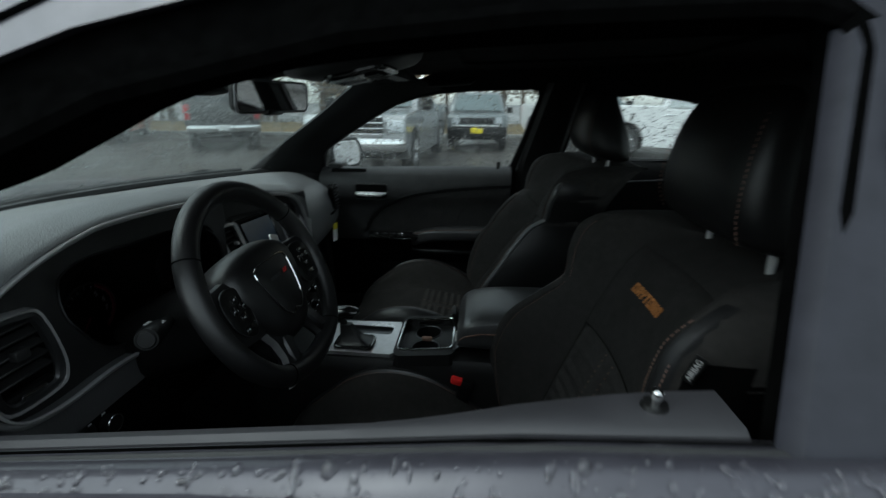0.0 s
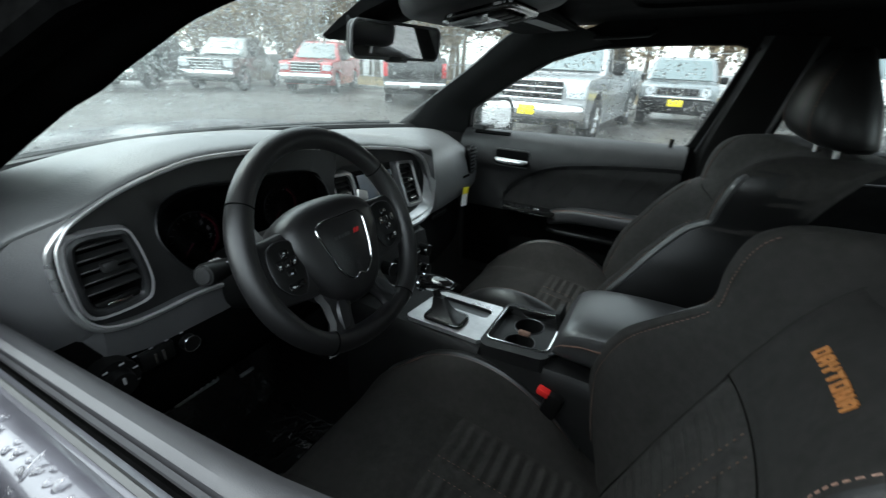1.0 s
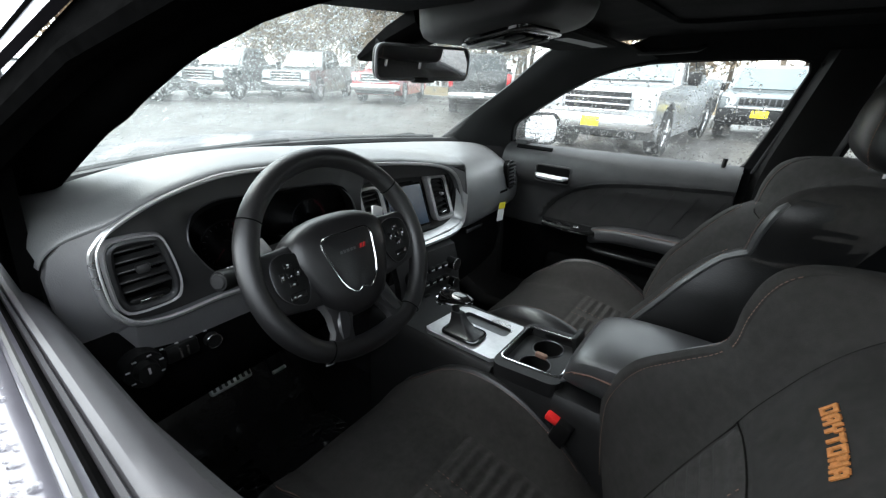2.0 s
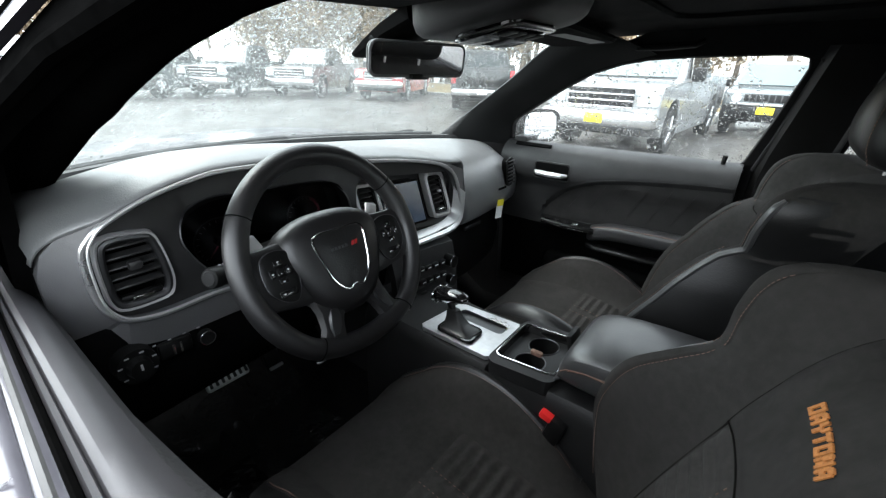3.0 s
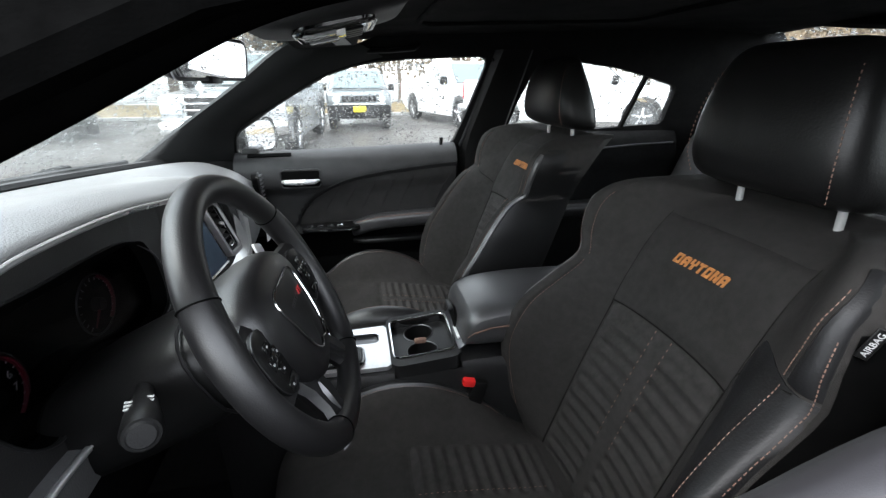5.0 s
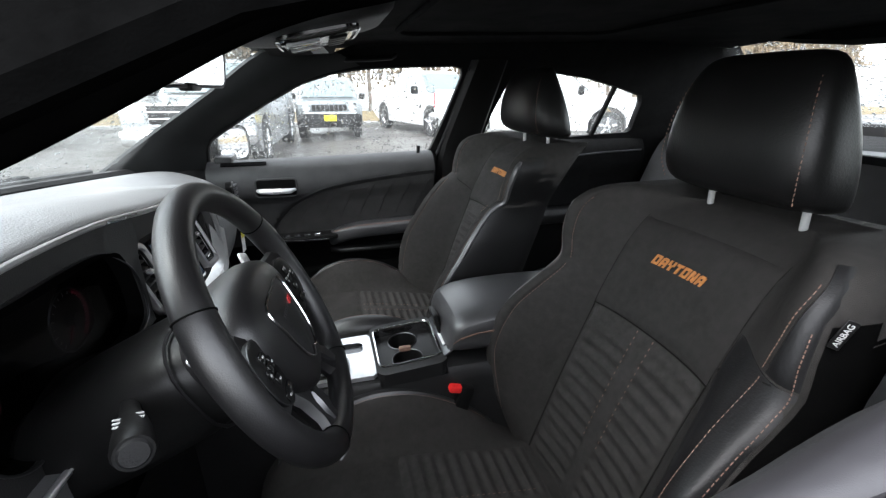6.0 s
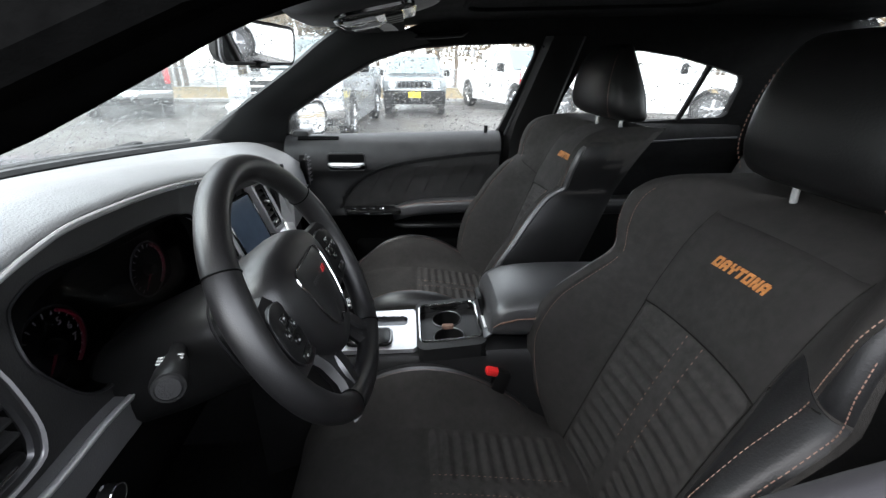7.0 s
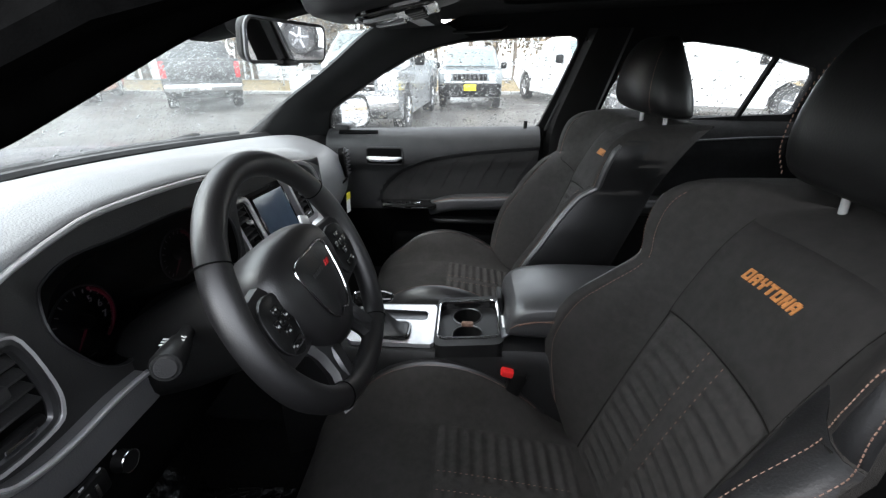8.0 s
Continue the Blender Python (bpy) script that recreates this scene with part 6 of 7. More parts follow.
def seat(name, at, mirror_tag, label, tall=1.0, wide=0.92, shift=0.014, rear=0.8, drop=0.012, sink=0.0, taper=0.0, tab=XB):
    s = thing(name, (at[0] + 0.15, at[1], 0.27), label, "car seat", "front seats")
    ox, oy, oz = at

    out = -1 if mirror_tag else 1
    front = lambda y, z: back_front(y, z, tab)
    # the door side of the backrest has next to no waist
    BROAD = [(0.40, 0.0), (0.55, 0.010), (0.665, 0.018), (0.775, 0.026), (0.867, 0.030), (0.92, 0.010), (0.955, 0.0), (0.99, 0.0), (1.3, 0.0)]

    def P(x, y, z):
        g = 0.0
        if x > 0.15 and z > 0.56:
            g = out * lerp(BROAD, z) * min(1.0, max(0.0, (y * out - 0.125) / 0.09))
        # saddle under the headrest
        if 0.90 < z < 1.02 and x > 0.3:
            k = min(1.0, max(0.0, (0.175 - abs(y)) / 0.065))
            z += min(1.0, (z - 0.90) / 0.10) * (0.008 - 0.024 * k * k * (3 - 2 * k))
        return Vector((x + ox, y + g + oy, z + oz))

    def Q(x, y, z):
        """A point of the cushion, which sits lower by sink."""
        return Vector((x + ox, y + oy, z + oz - sink))

    # backrest shell
    bm = bmesh.new()
    loops = []
    for z in list(np.linspace(0.36, 0.98, 26)) + [0.992, 1.002, 1.010, 1.016]:
        w, xc = lerp(HW, z), lerp(XC, z)
        us = [0.0, 0.2, 0.38, 0.5, 0.56, 0.62, 0.70, 0.78, 0.86, 0.93, 0.985]
        half = [(front(u * w, z), u * w) for u in us]
        xb = lerp(tab, z)
        xr = max(xc + 0.075, xb + 0.06)
        half += [(xb + 0.035, w * 1.01), (xb * 0.5 + xr * 0.5, w * 1.02), (xr - 0.02, w * 0.99), (xr + 0.012, w * 0.90), (xr + 0.025, w * 0.5), (xr + 0.03, 0.0)]
        loops.append([P(x, y, z) for x, y in half] + [P(x, -y, z) for x, y in half[-2:0:-1]])
    loft(bm, loops)
    back = part("backrest", bm, SUEDE, s, "black suede backrest with deep bolsters")

    def skin(y0, y1, z0, z1, off, ny, nz, mat_, nm, ripple=None, parent=back, lab=""):
        bm = bmesh.new()
        rows = []
        for z in np.linspace(z0, z1, nz):
            row = []
            for u in np.linspace(0, 1, ny):
                a0, a1 = (y0(z), y1(z)) if callable(y0) else (y0, y1)
                y = a0 + (a1 - a0) * u
                edge = min(u, 1 - u, (z - z0) / (z1 - z0), (z1 - z) / (z1 - z0))
                o = off * min(1.0, 0.15 + edge * 14)
                if ripple:
                    o += ripple(y, z) * min(1, edge * 10)
                row.append(P(front(y, z) - o, y, z + o * 0.4))
            rows.append(row)
        sheet(bm, rows, thick=(0.012, 0, 0))
        return part(nm, bm, mat_, parent, lab)

    rib = lambda y, z: 0.0027 * math.sin(2 * math.pi * z / 0.0245 + 0.6 * math.cos(y * 9)) if abs(y) > 0.016 else 0.002
    skin(-0.125, 0.125, 0.44, 0.800, 0.004, 44, 130, SUEDE_RIB, "ribbed_insert", rib, lab="ribbed suede back insert")
    skin(-0.128, 0.128, 0.806, 0.975, 0.005, 16, 18, SUEDE, "upper_insert", lab="smooth suede upper panel")
    L1 = lambda z: lerp([(0.52, 0.845), (0.88, 0.845), (0.93, 0.88), (0.985, 0.935), (1.01, 0.95)], z)
    for sg in (-1, 1):
        leather = sg == out and mirror_tag
        join = 0.884 if leather else 0.865
        edge_u = L1 if leather else (lambda z: 0.845)
        skin((lambda z, g=sg: g * lerp(HW, z) * (0.60 if g == out and mirror_tag else 0.86)), (lambda z, g=sg: g * lerp(HW, z) * 0.984), 0.52, join, 0.004, 16, 40, BOLSTER if leather else SUEDE, "side_panel", lab="black leather bolster panel" if leather else "black suede bolster panel")
        skin((lambda z, g=sg, e=edge_u: g * lerp(HW, z) * e(z)), (lambda z, g=sg: g * lerp(HW, z) * 0.984), join + 0.004, 1.0, 0.003, 8, 18, BOLSTER if leather else SUEDE, "shoulder_panel", lab="black leather shoulder panel" if leather else "black suede shoulder panel")
        # dashed thread along the panel
        bm = bmesh.new()
        for u, z0, z1 in ((edge_u, 0.53, join), (lambda z, e=edge_u: e(z) - 0.012, join + 0.01, 0.985), (lambda z: 0.972, 0.53, 0.95)):
            z = z0
            while z < z1:
                pts = []
                for q in (z, z + 0.003):
                    y = sg * lerp(HW, q) * u(q)
                    pts.append(P(front(y, q) - 0.0055, y, q))
                tube(bm, pts, 0.00065 if leather else 0.0005, 4)
                z += 0.005
        tagged(part("stitching", bm, THREAD, back), "tan contrast stitching", kind="stuff")
    # leather edge of the inboard bolster, its caught light in the colour
    bm = bmesh.new()
    tube(bm, [P(front(-out * lerp(HW, z) * 0.975, z) + 0.0045, -out * lerp(HW, z) * 0.978, z) for z in np.linspace(0.50, 0.975, 44)], [0.0055] + [0.0075] * 42 + [0.004], 8)
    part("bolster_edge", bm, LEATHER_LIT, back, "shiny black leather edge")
    # outer flanks
    for sg in (-1, 1):
        bm = bmesh.new()
        rows = []
        for z in np.linspace(0.40, 0.955 if mirror_tag else 0.985, 30):
            w, xc, xb = lerp(HW, z), lerp(XC, z), lerp(tab, z)
            xr = max(xc + 0.075, xb + 0.06)
            fall = 0.05 * max(0.0, (z - 0.90) / 0.085) ** 2
            rows.append([P(x, sg * w * k, z) for x, k in ((xb + 0.016, 0.996), (xb + 0.035, 1.012), ((xb + xr - fall) / 2, 1.022), (xr - 0.02 - fall, 0.994), (xr + 0.008 - fall, 0.92))])
        sheet(bm, rows)
        part("flank", bm, SHADE_TRIM if mirror_tag or sg == out else HEADREST, back, "black leather outer flank")
    bm = bmesh.new()
    for sgn in (-0.018, 0.018):
        z = 0.60
        while z < 0.80:
            tube(bm, [P(front(sgn, z) - 0.0075, sgn, z), P(front(sgn, z + 0.004) - 0.0075, sgn, z + 0.004)], 0.0006, 4)
            z += 0.011
    tagged(part("stitching", bm, THREAD, back), "tan contrast stitching", kind="stuff")
    # dark tubes painting the shade in the seams round the upper panel
    for side_, z0, z1 in ((-0.1285, 0.80, 0.978), (0.1285, 0.80, 0.978)):
        bm = bmesh.new()
        tube(bm, [P(front(side_, z) - 0.0006, side_, z) for z in np.linspace(z0, z1, 14)], 0.0008, 5)
        part("seam", bm, SEAM, back)
    for side_ in (-0.1275, 0.1275):
        bm = bmesh.new()
        tube(bm, [P(front(side_, z) - 0.0008, side_, z) for z in np.linspace(0.45, 0.80, 24)], 0.0014, 6)
        part("seam", bm, SEAM, back)
    rising = [(0.0, 0.803), (0.105, 0.806), (0.13, 0.832), (0.165, 0.862), (0.20, 0.882), (0.24, 0.888)]
    for u0, u1 in ((-0.1285, 0.1285), (out * 0.13, out * 0.20)):
        bm = bmesh.new()
        z_at = (lambda q: 0.803) if u0 < 0 < u1 else (lambda q: lerp(rising, abs(q)))
        tube(bm, [P(front(q, z_at(q)) - 0.001, q, z_at(q)) for q in np.linspace(u0, u1, 12)], 0.0012, 5)
        part("seam", bm, SEAM, back)
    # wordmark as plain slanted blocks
    k_, ww, gap, hh = 7, 0.0122, 0.0026, 0.018
    total = k_ * ww + (k_ - 1) * gap
    for k in range(k_):
        y0 = total / 2 + 0.009 - k * (ww + gap)
        cells = [(0, 1, 0, 1)]
        if k in (0, 4):
            cells = [(0, 0.3, 0, 1), (0.7, 1, 0, 1), (0.3, 0.7, 0, 0.22), (0.3, 0.7, 0.78, 1)]
        elif k in (1, 6):
            cells = [(0, 0.33, 0, 0.9), (0.67, 1, 0, 0.9), (0.2, 0.8, 0.72, 1), (0.33, 0.67, 0.28, 0.5)]
        elif k == 2:
            cells = [(0, 0.33, 0.5, 1), (0.67, 1, 0.5, 1), (0.3, 0.7, 0, 0.6)]
        elif k == 3:
            cells = [(0, 1, 0.76, 1), (0.32, 0.68, 0, 0.76)]
        elif k == 5:
            cells = [(0, 0.3, 0, 1), (0.7, 1, 0, 1), (0.3, 0.5, 0.5, 0.95), (0.5, 0.7, 0.1, 0.55)]
        bm = bmesh.new()
        for a0, a1, b0, b1 in cells:
            vs = []
            for d in (0.0062, 0.0045):
                for a, b in ((a0, b0), (a1, b0), (a1, b1), (a0, b1)):
                    zz = 0.914 + hh * (b - 0.5)
                    yy = y0 - ww * a - 0.18 * hh * b
                    vs.append(bm.verts.new(P(front(yy, zz) - d - 0.0018, yy, zz + 0.002)))
            for f in ((0, 1, 2, 3), (4, 5, 6, 7), (0, 1, 5, 4), (1, 2, 6, 5), (2, 3, 7, 6), (3, 0, 4, 7)):
                bm.faces.new([vs[i] for i in f])
        part("emblem_block", bm, ORANGE, back, "orange embroidered block", smooth=False)
    # airbag tag in the outer seam
    ys = -1 if mirror_tag else 1
    bm = bmesh.new()
    zt = 0.953
    upv = Vector((0.20, ys * 0.18, 0.94)).normalized()
    right = upv.cross(Vector((-0.60, ys * 0.78, 0.05))).normalized()
    fwd = right.cross(upv)
    mt = Matrix(((upv.x, right.x, fwd.x, 0), (upv.y, right.y, fwd.y, 0), (upv.z, right.z, fwd.z, 0), (0, 0, 0, 1)))
    pt = P(lerp(tab, zt) + 0.016, ys * (lerp(HW, zt) * 1.0 + 0.009), zt)
    box(bm, (0, 0, 0), (0.034, 0.011, 0.002), 0.0006, 1)
    bm.transform(Matrix.Translation(pt) @ mt)
    tg = part("airbag_tag", bm, BLACK, back, "black sewn tag with white lettering")
    if mirror_tag:
        letters("lettering", "AIRBAG", 0.0078, Matrix.Translation(pt + fwd * 0.0014) @ Matrix(((upv.x, -right.x, fwd.x, 0), (upv.y, -right.y, fwd.y, 0), (upv.z, -right.z, fwd.z, 0), (0, 0, 0, 1))) , GREY_LABEL, tg, 0.0003)
    # headrest on two posts
    bm = bmesh.new()
    loops = []
    for z, w, x0, x1 in ((1.034, 0.108, 0.555, 0.600), (1.037, 0.128, 0.528, 0.624), (1.048, 0.141, 0.498, 0.634), (1.062, 0.144, 0.482, 0.633), (1.09, 0.146, 0.472, 0.630), (1.14, 0.140, 0.474, 0.612), (1.19, 0.126, 0.486, 0.588), (1.222, 0.112, 0.502, 0.572), (1.236, 0.099, 0.514, 0.566), (1.243, 0.076, 0.526, 0.556)):
        w *= 1 - taper * (z - 1.03) / 0.2
        xm, hx = (x0 + x1) / 2, (x1 - x0) / 2
        lp = []
        for k in range(28):
            a = 2 * math.pi * k / 28
            ca, sa = math.cos(a), math.sin(a)
            e = 0.55 if ca > 0 else 0.85 if rear < 1 else 0.6
            lp.append(P(xm - 0.004 - hx * (1 if ca > 0 else rear) * math.copysign(abs(ca) ** e, ca), shift + wide * w * math.copysign(abs(sa) ** e, sa), 1.034 + (z - 1.034) * tall - drop))
        loops.append(lp)
    loft(bm, loops)
    hr = part("headrest", bm, HEADREST, s, "black leather headrest")
    subsurf(hr)
    bm = bmesh.new()
    for sg in (-1, 1):
        z = 1.052
        while z < 1.212:
            w = 0.86 * lerp([(1.052, 0.141), (1.085, 0.146), (1.14, 0.140), (1.19, 0.126), (1.222, 0.112)], z) * (1 - taper * (z - 1.03) / 0.2)
            x0 = lerp([(1.052, 0.482), (1.085, 0.472), (1.14, 0.474), (1.19, 0.486), (1.222, 0.502)], z)
            x = x0 - 0.001 + 0.065 * 0.211
            q = 1.034 + (z - 1.034) * tall - drop
            tube(bm, [P(x - 0.004, shift + sg * w * wide, q), P(x - 0.004, shift + sg * w * wide, q + 0.004)], 0.0007, 4)
            z += 0.007
    tagged(part("stitching", bm, THREAD, hr), "tan contrast stitching", kind="stuff")
    for y in (-0.078, 0.078):
        bm = bmesh.new()
        cyl(bm, P(0.556, y, 0.985), P(0.549, y, 1.05), 0.0055, n=14)
        part("headrest_post", bm, HANDLE, s, "chrome headrest post")
    # cushion
    ZCU = [(-0.27, 0.40), (-0.262, 0.445), (-0.25, 0.470), (-0.225, 0.492), (-0.18, 0.508), (-0.08, 0.522), (0.0, 0.522), (0.1, 0.508), (0.2, 0.49), (0.34, 0.47)]
    ZB = [(-0.27, 0.41), (-0.262, 0.455), (-0.25, 0.482), (-0.225, 0.508), (-0.177, 0.545), (-0.112, 0.592), (-0.028, 0.611), (0.067, 0.594), (0.164, 0.538), (0.25, 0.462), (0.34, 0.42)]
    CW = [(-0.27, 0.19), (-0.25, 0.205), (-0.2, 0.228), (-0.1, 0.245), (0.05, 0.25), (0.34, 0.235)]
    CP = [(0.0, 0.0), (0.40, 0.0), (0.52, 0.03), (0.58, 0.14), (0.68, 0.55), (0.77, 0.92), (0.83, 1.0), (0.90, 0.93), (0.97, 0.70)]

    def cush(x, y):
        w, zc, zb = lerp(CW, x), lerp(ZCU, x), lerp(ZB, x)
        return zc + (zb - zc) * lerp(CP, min(abs(y) / w, 0.97))

    bm = bmesh.new()
    loops = []
    for x in [-0.27, -0.266, -0.26, -0.25, -0.235] + list(np.linspace(-0.21, 0.34, 22)):
        w = lerp(CW, x)
        half = [(u * w, cush(x, u * w)) for u in (0, 0.2, 0.4, 0.52, 0.58, 0.64, 0.70, 0.77, 0.83, 0.90, 0.97)]
        zb = lerp(ZB, x)
        low = 0.34 if x > -0.24 else 0.38
        half += [(w * 1.0, zb * 0.75 + low * 0.25), (w * 1.01, zb * 0.4 + low * 0.6), (w * 0.95, low), (w * 0.5, low - 0.01), (0, low - 0.01)]
        loops.append([Q(x, y, z) for y, z in half] + [Q(x, -y, z) for y, z in half[-2:0:-1]])
    loft(bm, loops)
    cu = part("cushion", bm, SUEDE, s, "black suede seat cushion with raised bolsters")

    def cskin(x0, x1, w, off, nx, ny, mat_, nm, ripple=None, lab=""):
        bm = bmesh.new()
        rows = []
        for x in np.linspace(x0, x1, nx):
            row = []
            for y in np.linspace(-w, w, ny):
                e = min((x - x0) / (x1 - x0), (x1 - x) / (x1 - x0), (y + w) / (2 * w), (w - y) / (2 * w))
                o = off * min(1, 0.15 + e * 14) + (ripple(x, y) * min(1, e * 10) if ripple else 0)
                row.append(Q(x, y, cush(x, y) + o))
            rows.append(row)
        sheet(bm, rows, thick=(0, 0, -0.012))
        return part(nm, bm, mat_, cu, lab)

    crib = lambda x, y: 0.0032 * math.sin(2 * math.pi * x / 0.0245) if abs(y) > 0.016 else 0.002
    cskin(-0.005, 0.26, 0.125, 0.004, 100, 40, SUEDE_RIB, "ribbed_insert", crib, "ribbed suede seat insert")
    cskin(-0.235, -0.010, 0.126, 0.004, 18, 14, SUEDE, "front_insert", None, "smooth suede thigh panel")
    for sg in (-1, 1):
        bm = bmesh.new()
        rows = []
        for x in np.linspace(-0.225, 0.22, 26):
            rows.append([Q(x, sg * lerp(CW, x) * u, cush(x, lerp(CW, x) * u) + (0.003 if 0 < i < 5 else -0.002)) for i, u in enumerate((0.80, 0.82, 0.86, 0.90, 0.945, 0.97))])
        sheet(bm, rows, thick=(0, 0, -0.01))
        part("bolster_panel", bm, LEATHER, cu, "black leather cushion edge")
        bm = bmesh.new()
        x = -0.21
        while x < 0.2:
            y = sg * lerp(CW, x) * 0.795
            tube(bm, [Q(x, y, cush(x, y) + 0.0018), Q(x + 0.003, y, cush(x + 0.003, y) + 0.0018)], 0.0006, 4)
            x += 0.005
        tagged(part("stitching", bm, THREAD, cu), "tan contrast stitching", kind="stuff")
        bm = bmesh.new()
        x = 0.0
        while x < 0.24:
            y = sg * 0.018
            tube(bm, [Q(x, y, cush(x, y) + 0.0072), Q(x + 0.004, y, cush(x, y) + 0.0072)], 0.0006, 4)
            x += 0.010
        tagged(part("stitching", bm, THREAD, cu), "tan contrast stitching", kind="stuff")
    # base and side shields
    bm = bmesh.new()
    box(bm, P(0.03, 0, 0.33), (0.5, 0.40, 0.06), 0.015)
    part("seat_base", bm, BLACK, s)
    for sg in (-1, 1):
        bm = bmesh.new()
        box(bm, P(0.05, sg * 0.235, 0.37), (0.44, 0.03, 0.09), 0.012)
        part("side_shield", bm, BLACK, s)
        bm = bmesh.new()
        box(bm, P(0.05, sg * 0.17, 0.275), (0.5, 0.03, 0.05), 0.004)
        part("seat_rail", bm, DARK_SILVER, s)
    return s


DEEP_XB = [(0.36, 0.22), (0.46, 0.150), (0.56, 0.154), (0.663, 0.183), (0.737, 0.230), (0.79, 0.264), (0.863, 0.328)] + XB[7:]
seat("driver_seat", (0.0, -0.332, 0.0), True, "black suede and leather driver seat with orange wordmark")
seat("passenger_seat", (-0.012, 0.388, 0.030), False, "black suede and leather passenger seat with orange wordmark", 0.9, 1.08, 0.0, 0.8, 0.011, 0.022, 0.08, DEEP_XB)

# rear bench
rb = thing("rear_bench", (1.05, 0, 0.27), "dark grey leather rear bench with upright backs", "rear seat")
for yc, w in ((-0.44, 0.50), (0.44, 0.50), (0.0, 0.32)):
    bm = bmesh.new()
    loops = []
    for z in np.linspace(0.42, 1.02, 14):
        x = 1.08 + 0.38 * (z - 0.42)
        k = 1 - 0.12 * max(0, (z - 0.93) / 0.09) ** 2
        loops.append([Vector((x + (0.03 * (abs(c)) ** 3) * -1 + (0.10 if e else 0), yc + w / 2 * k * c, z)) for c, e in ((-1, 0), (-0.8, 0), (-0.5, 0), (0, 0), (0.5, 0), (0.8, 0), (1, 0), (0.95, 1), (0, 1), (-0.95, 1))])
    loft(bm, loops)
    part("backrest", bm, REAR_TRIM, rb, "charcoal leather back")
    bm = bmesh.new()
    box(bm, (0.95, yc, 0.40), (0.50, w * 0.98, 0.16), 0.05, 4)
    part("cushion", bm, LEATHER, rb)
for yc in (-0.44, 0.44):
    bm = bmesh.new()
    box(bm, (1.36, yc, 1.085), (0.08, 0.25, 0.13), 0.035, 4, Matrix.Rotation(radians(-12), 3, "Y"))
    part("headrest", bm, LEATHER, rb)
# rear pillar trims
for sg in (-1, 1):
    bm = bmesh.new()
    rows = []
    for t in np.linspace(0, 1, 8):
        rows.append([Vector((1.13 + 0.30 * t + 0.1 * k, sg * (0.72 - 0.12 * (1 - t) - 0.01 * k), 1.26 - 0.24 * t)) for k in np.linspace(0, 3.5, 6)])
    sheet(bm, rows, thick=(0, sg * 0.02, 0))
    structure("trim_rear_pillar", bm, CLOTH, "black cloth rear pillar trim", "pillar trim")

# ---------------------------------------------------------------- mirror, overhead console, visors
rm = thing("rear_view_mirror", (-0.27, -0.02, 1.20), "black rear view mirror with grey frame edge", "mirror")
mc, mn = Vector((-0.270, -0.030, 1.219)), Vector((0.97, -0.16, -0.12)).normalized()
mu = Vector((0, 0, 1)).cross(mn).normalized()
mv = mn.cross(mu)
MM = Matrix(((mu.x, mv.x, mn.x, mc.x), (mu.y, mv.y, mn.y, mc.y), (mu.z, mv.z, mn.z, mc.z), (0, 0, 0, 1)))
mo = [Vector((p.x, p.y - 0.004 * (p.x / 0.12) ** 2, 0)) for p in rrect(0, 0, 0.252, 0.064, 0.017, 5)]
bm = bmesh.new()
loft(bm, [[MM @ Vector((p.x * s, p.y * s, z)) for p in mo] for s, z in ((0.45, -0.040), (0.80, -0.032), (0.95, -0.018), (1.0, -0.006), (0.99, 0.0))])
part("housing", bm, BLACK, rm)
bm = bmesh.new()
tube(bm, [MM @ Vector((p.x * 0.985, p.y * 0.96, 0.0)) for p in mo], 0.0032, 6, closed=True)
part("frame", bm, GREY_FRAME, rm, "grey rounded frame")
bm = bmesh.new()
plate(bm, [p * 0.955 for p in mo], [], lambda a, b, d: MM @ Vector((a, b, 0.0018 - d)), 0.002)
part("mirror_glass", bm, MIRROR, rm, "silvered mirror glass")
bm = bmesh.new()
box(bm, MM @ Vector((0.0, -0.036, -0.006)), (0.02, 0.06, 0.012), 0.004)
part("button_bar", bm, BLACK, rm)
bm = bmesh.new()
loft(bm, [[Vector((x, -0.045 + p.x * w, z + p.y * h)) for p in rrect(0, 0, 0.12, 0.08, 0.02, 3)] for x, z, w, h in ((-0.305, 1.222, 0.45, 0.45), (-0.325, 1.234, 0.7, 0.6), (-0.345, 1.245, 0.9, 0.4))])
part("mirror_stem", bm, BLACK, rm)
bm = bmesh.new()
loft(bm, [[Vector((x, y0 + (y1 - y0) * a, z + h * b)) for a, b in ((0, 0.6), (0.04, -0.4), (0.15, -1), (0.85, -1), (0.96, -0.4), (1, 0.6))] for x, z, y0, y1, h in ((-0.428, 1.222, -0.074, 0.012, 0.005), (-0.38, 1.240, -0.087, 0.020, 0.014), (-0.31, 1.266, -0.105, 0.030, 0.018), (-0.225, 1.290, -0.124, 0.040, 0.022))])
part("sensor_mount", bm, DEEP, rm, "black sensor housing on the windshield")
oc = thing("overhead_console", (-0.09, -0.025, 1.25), "black overhead console with glossy reading lamps", "overhead console")
OZ = lambda x: lerp([(-0.23, 1.247), (-0.14, 1.252), (0.0, 1.280), (0.06, 1.296)], x)
bm = bmesh.new()
loft(bm, [[Vector((-0.088 + p.x * s, -0.028 + p.y * s, OZ(-0.088 + p.x * s) + z)) for p in rrect(0, 0, 0.25, 0.235, 0.055, 5)] for s, z in ((1.05, 0.05), (1.04, 0.022), (1.0, 0.008), (0.93, 0.001), (0.6, -0.001))])
part("body", bm, OVERHEAD, oc, "grained charcoal console body")
lo_ = rrect(-0.078, -0.028, 0.125, 0.165, 0.028, 5)
bm = bmesh.new()
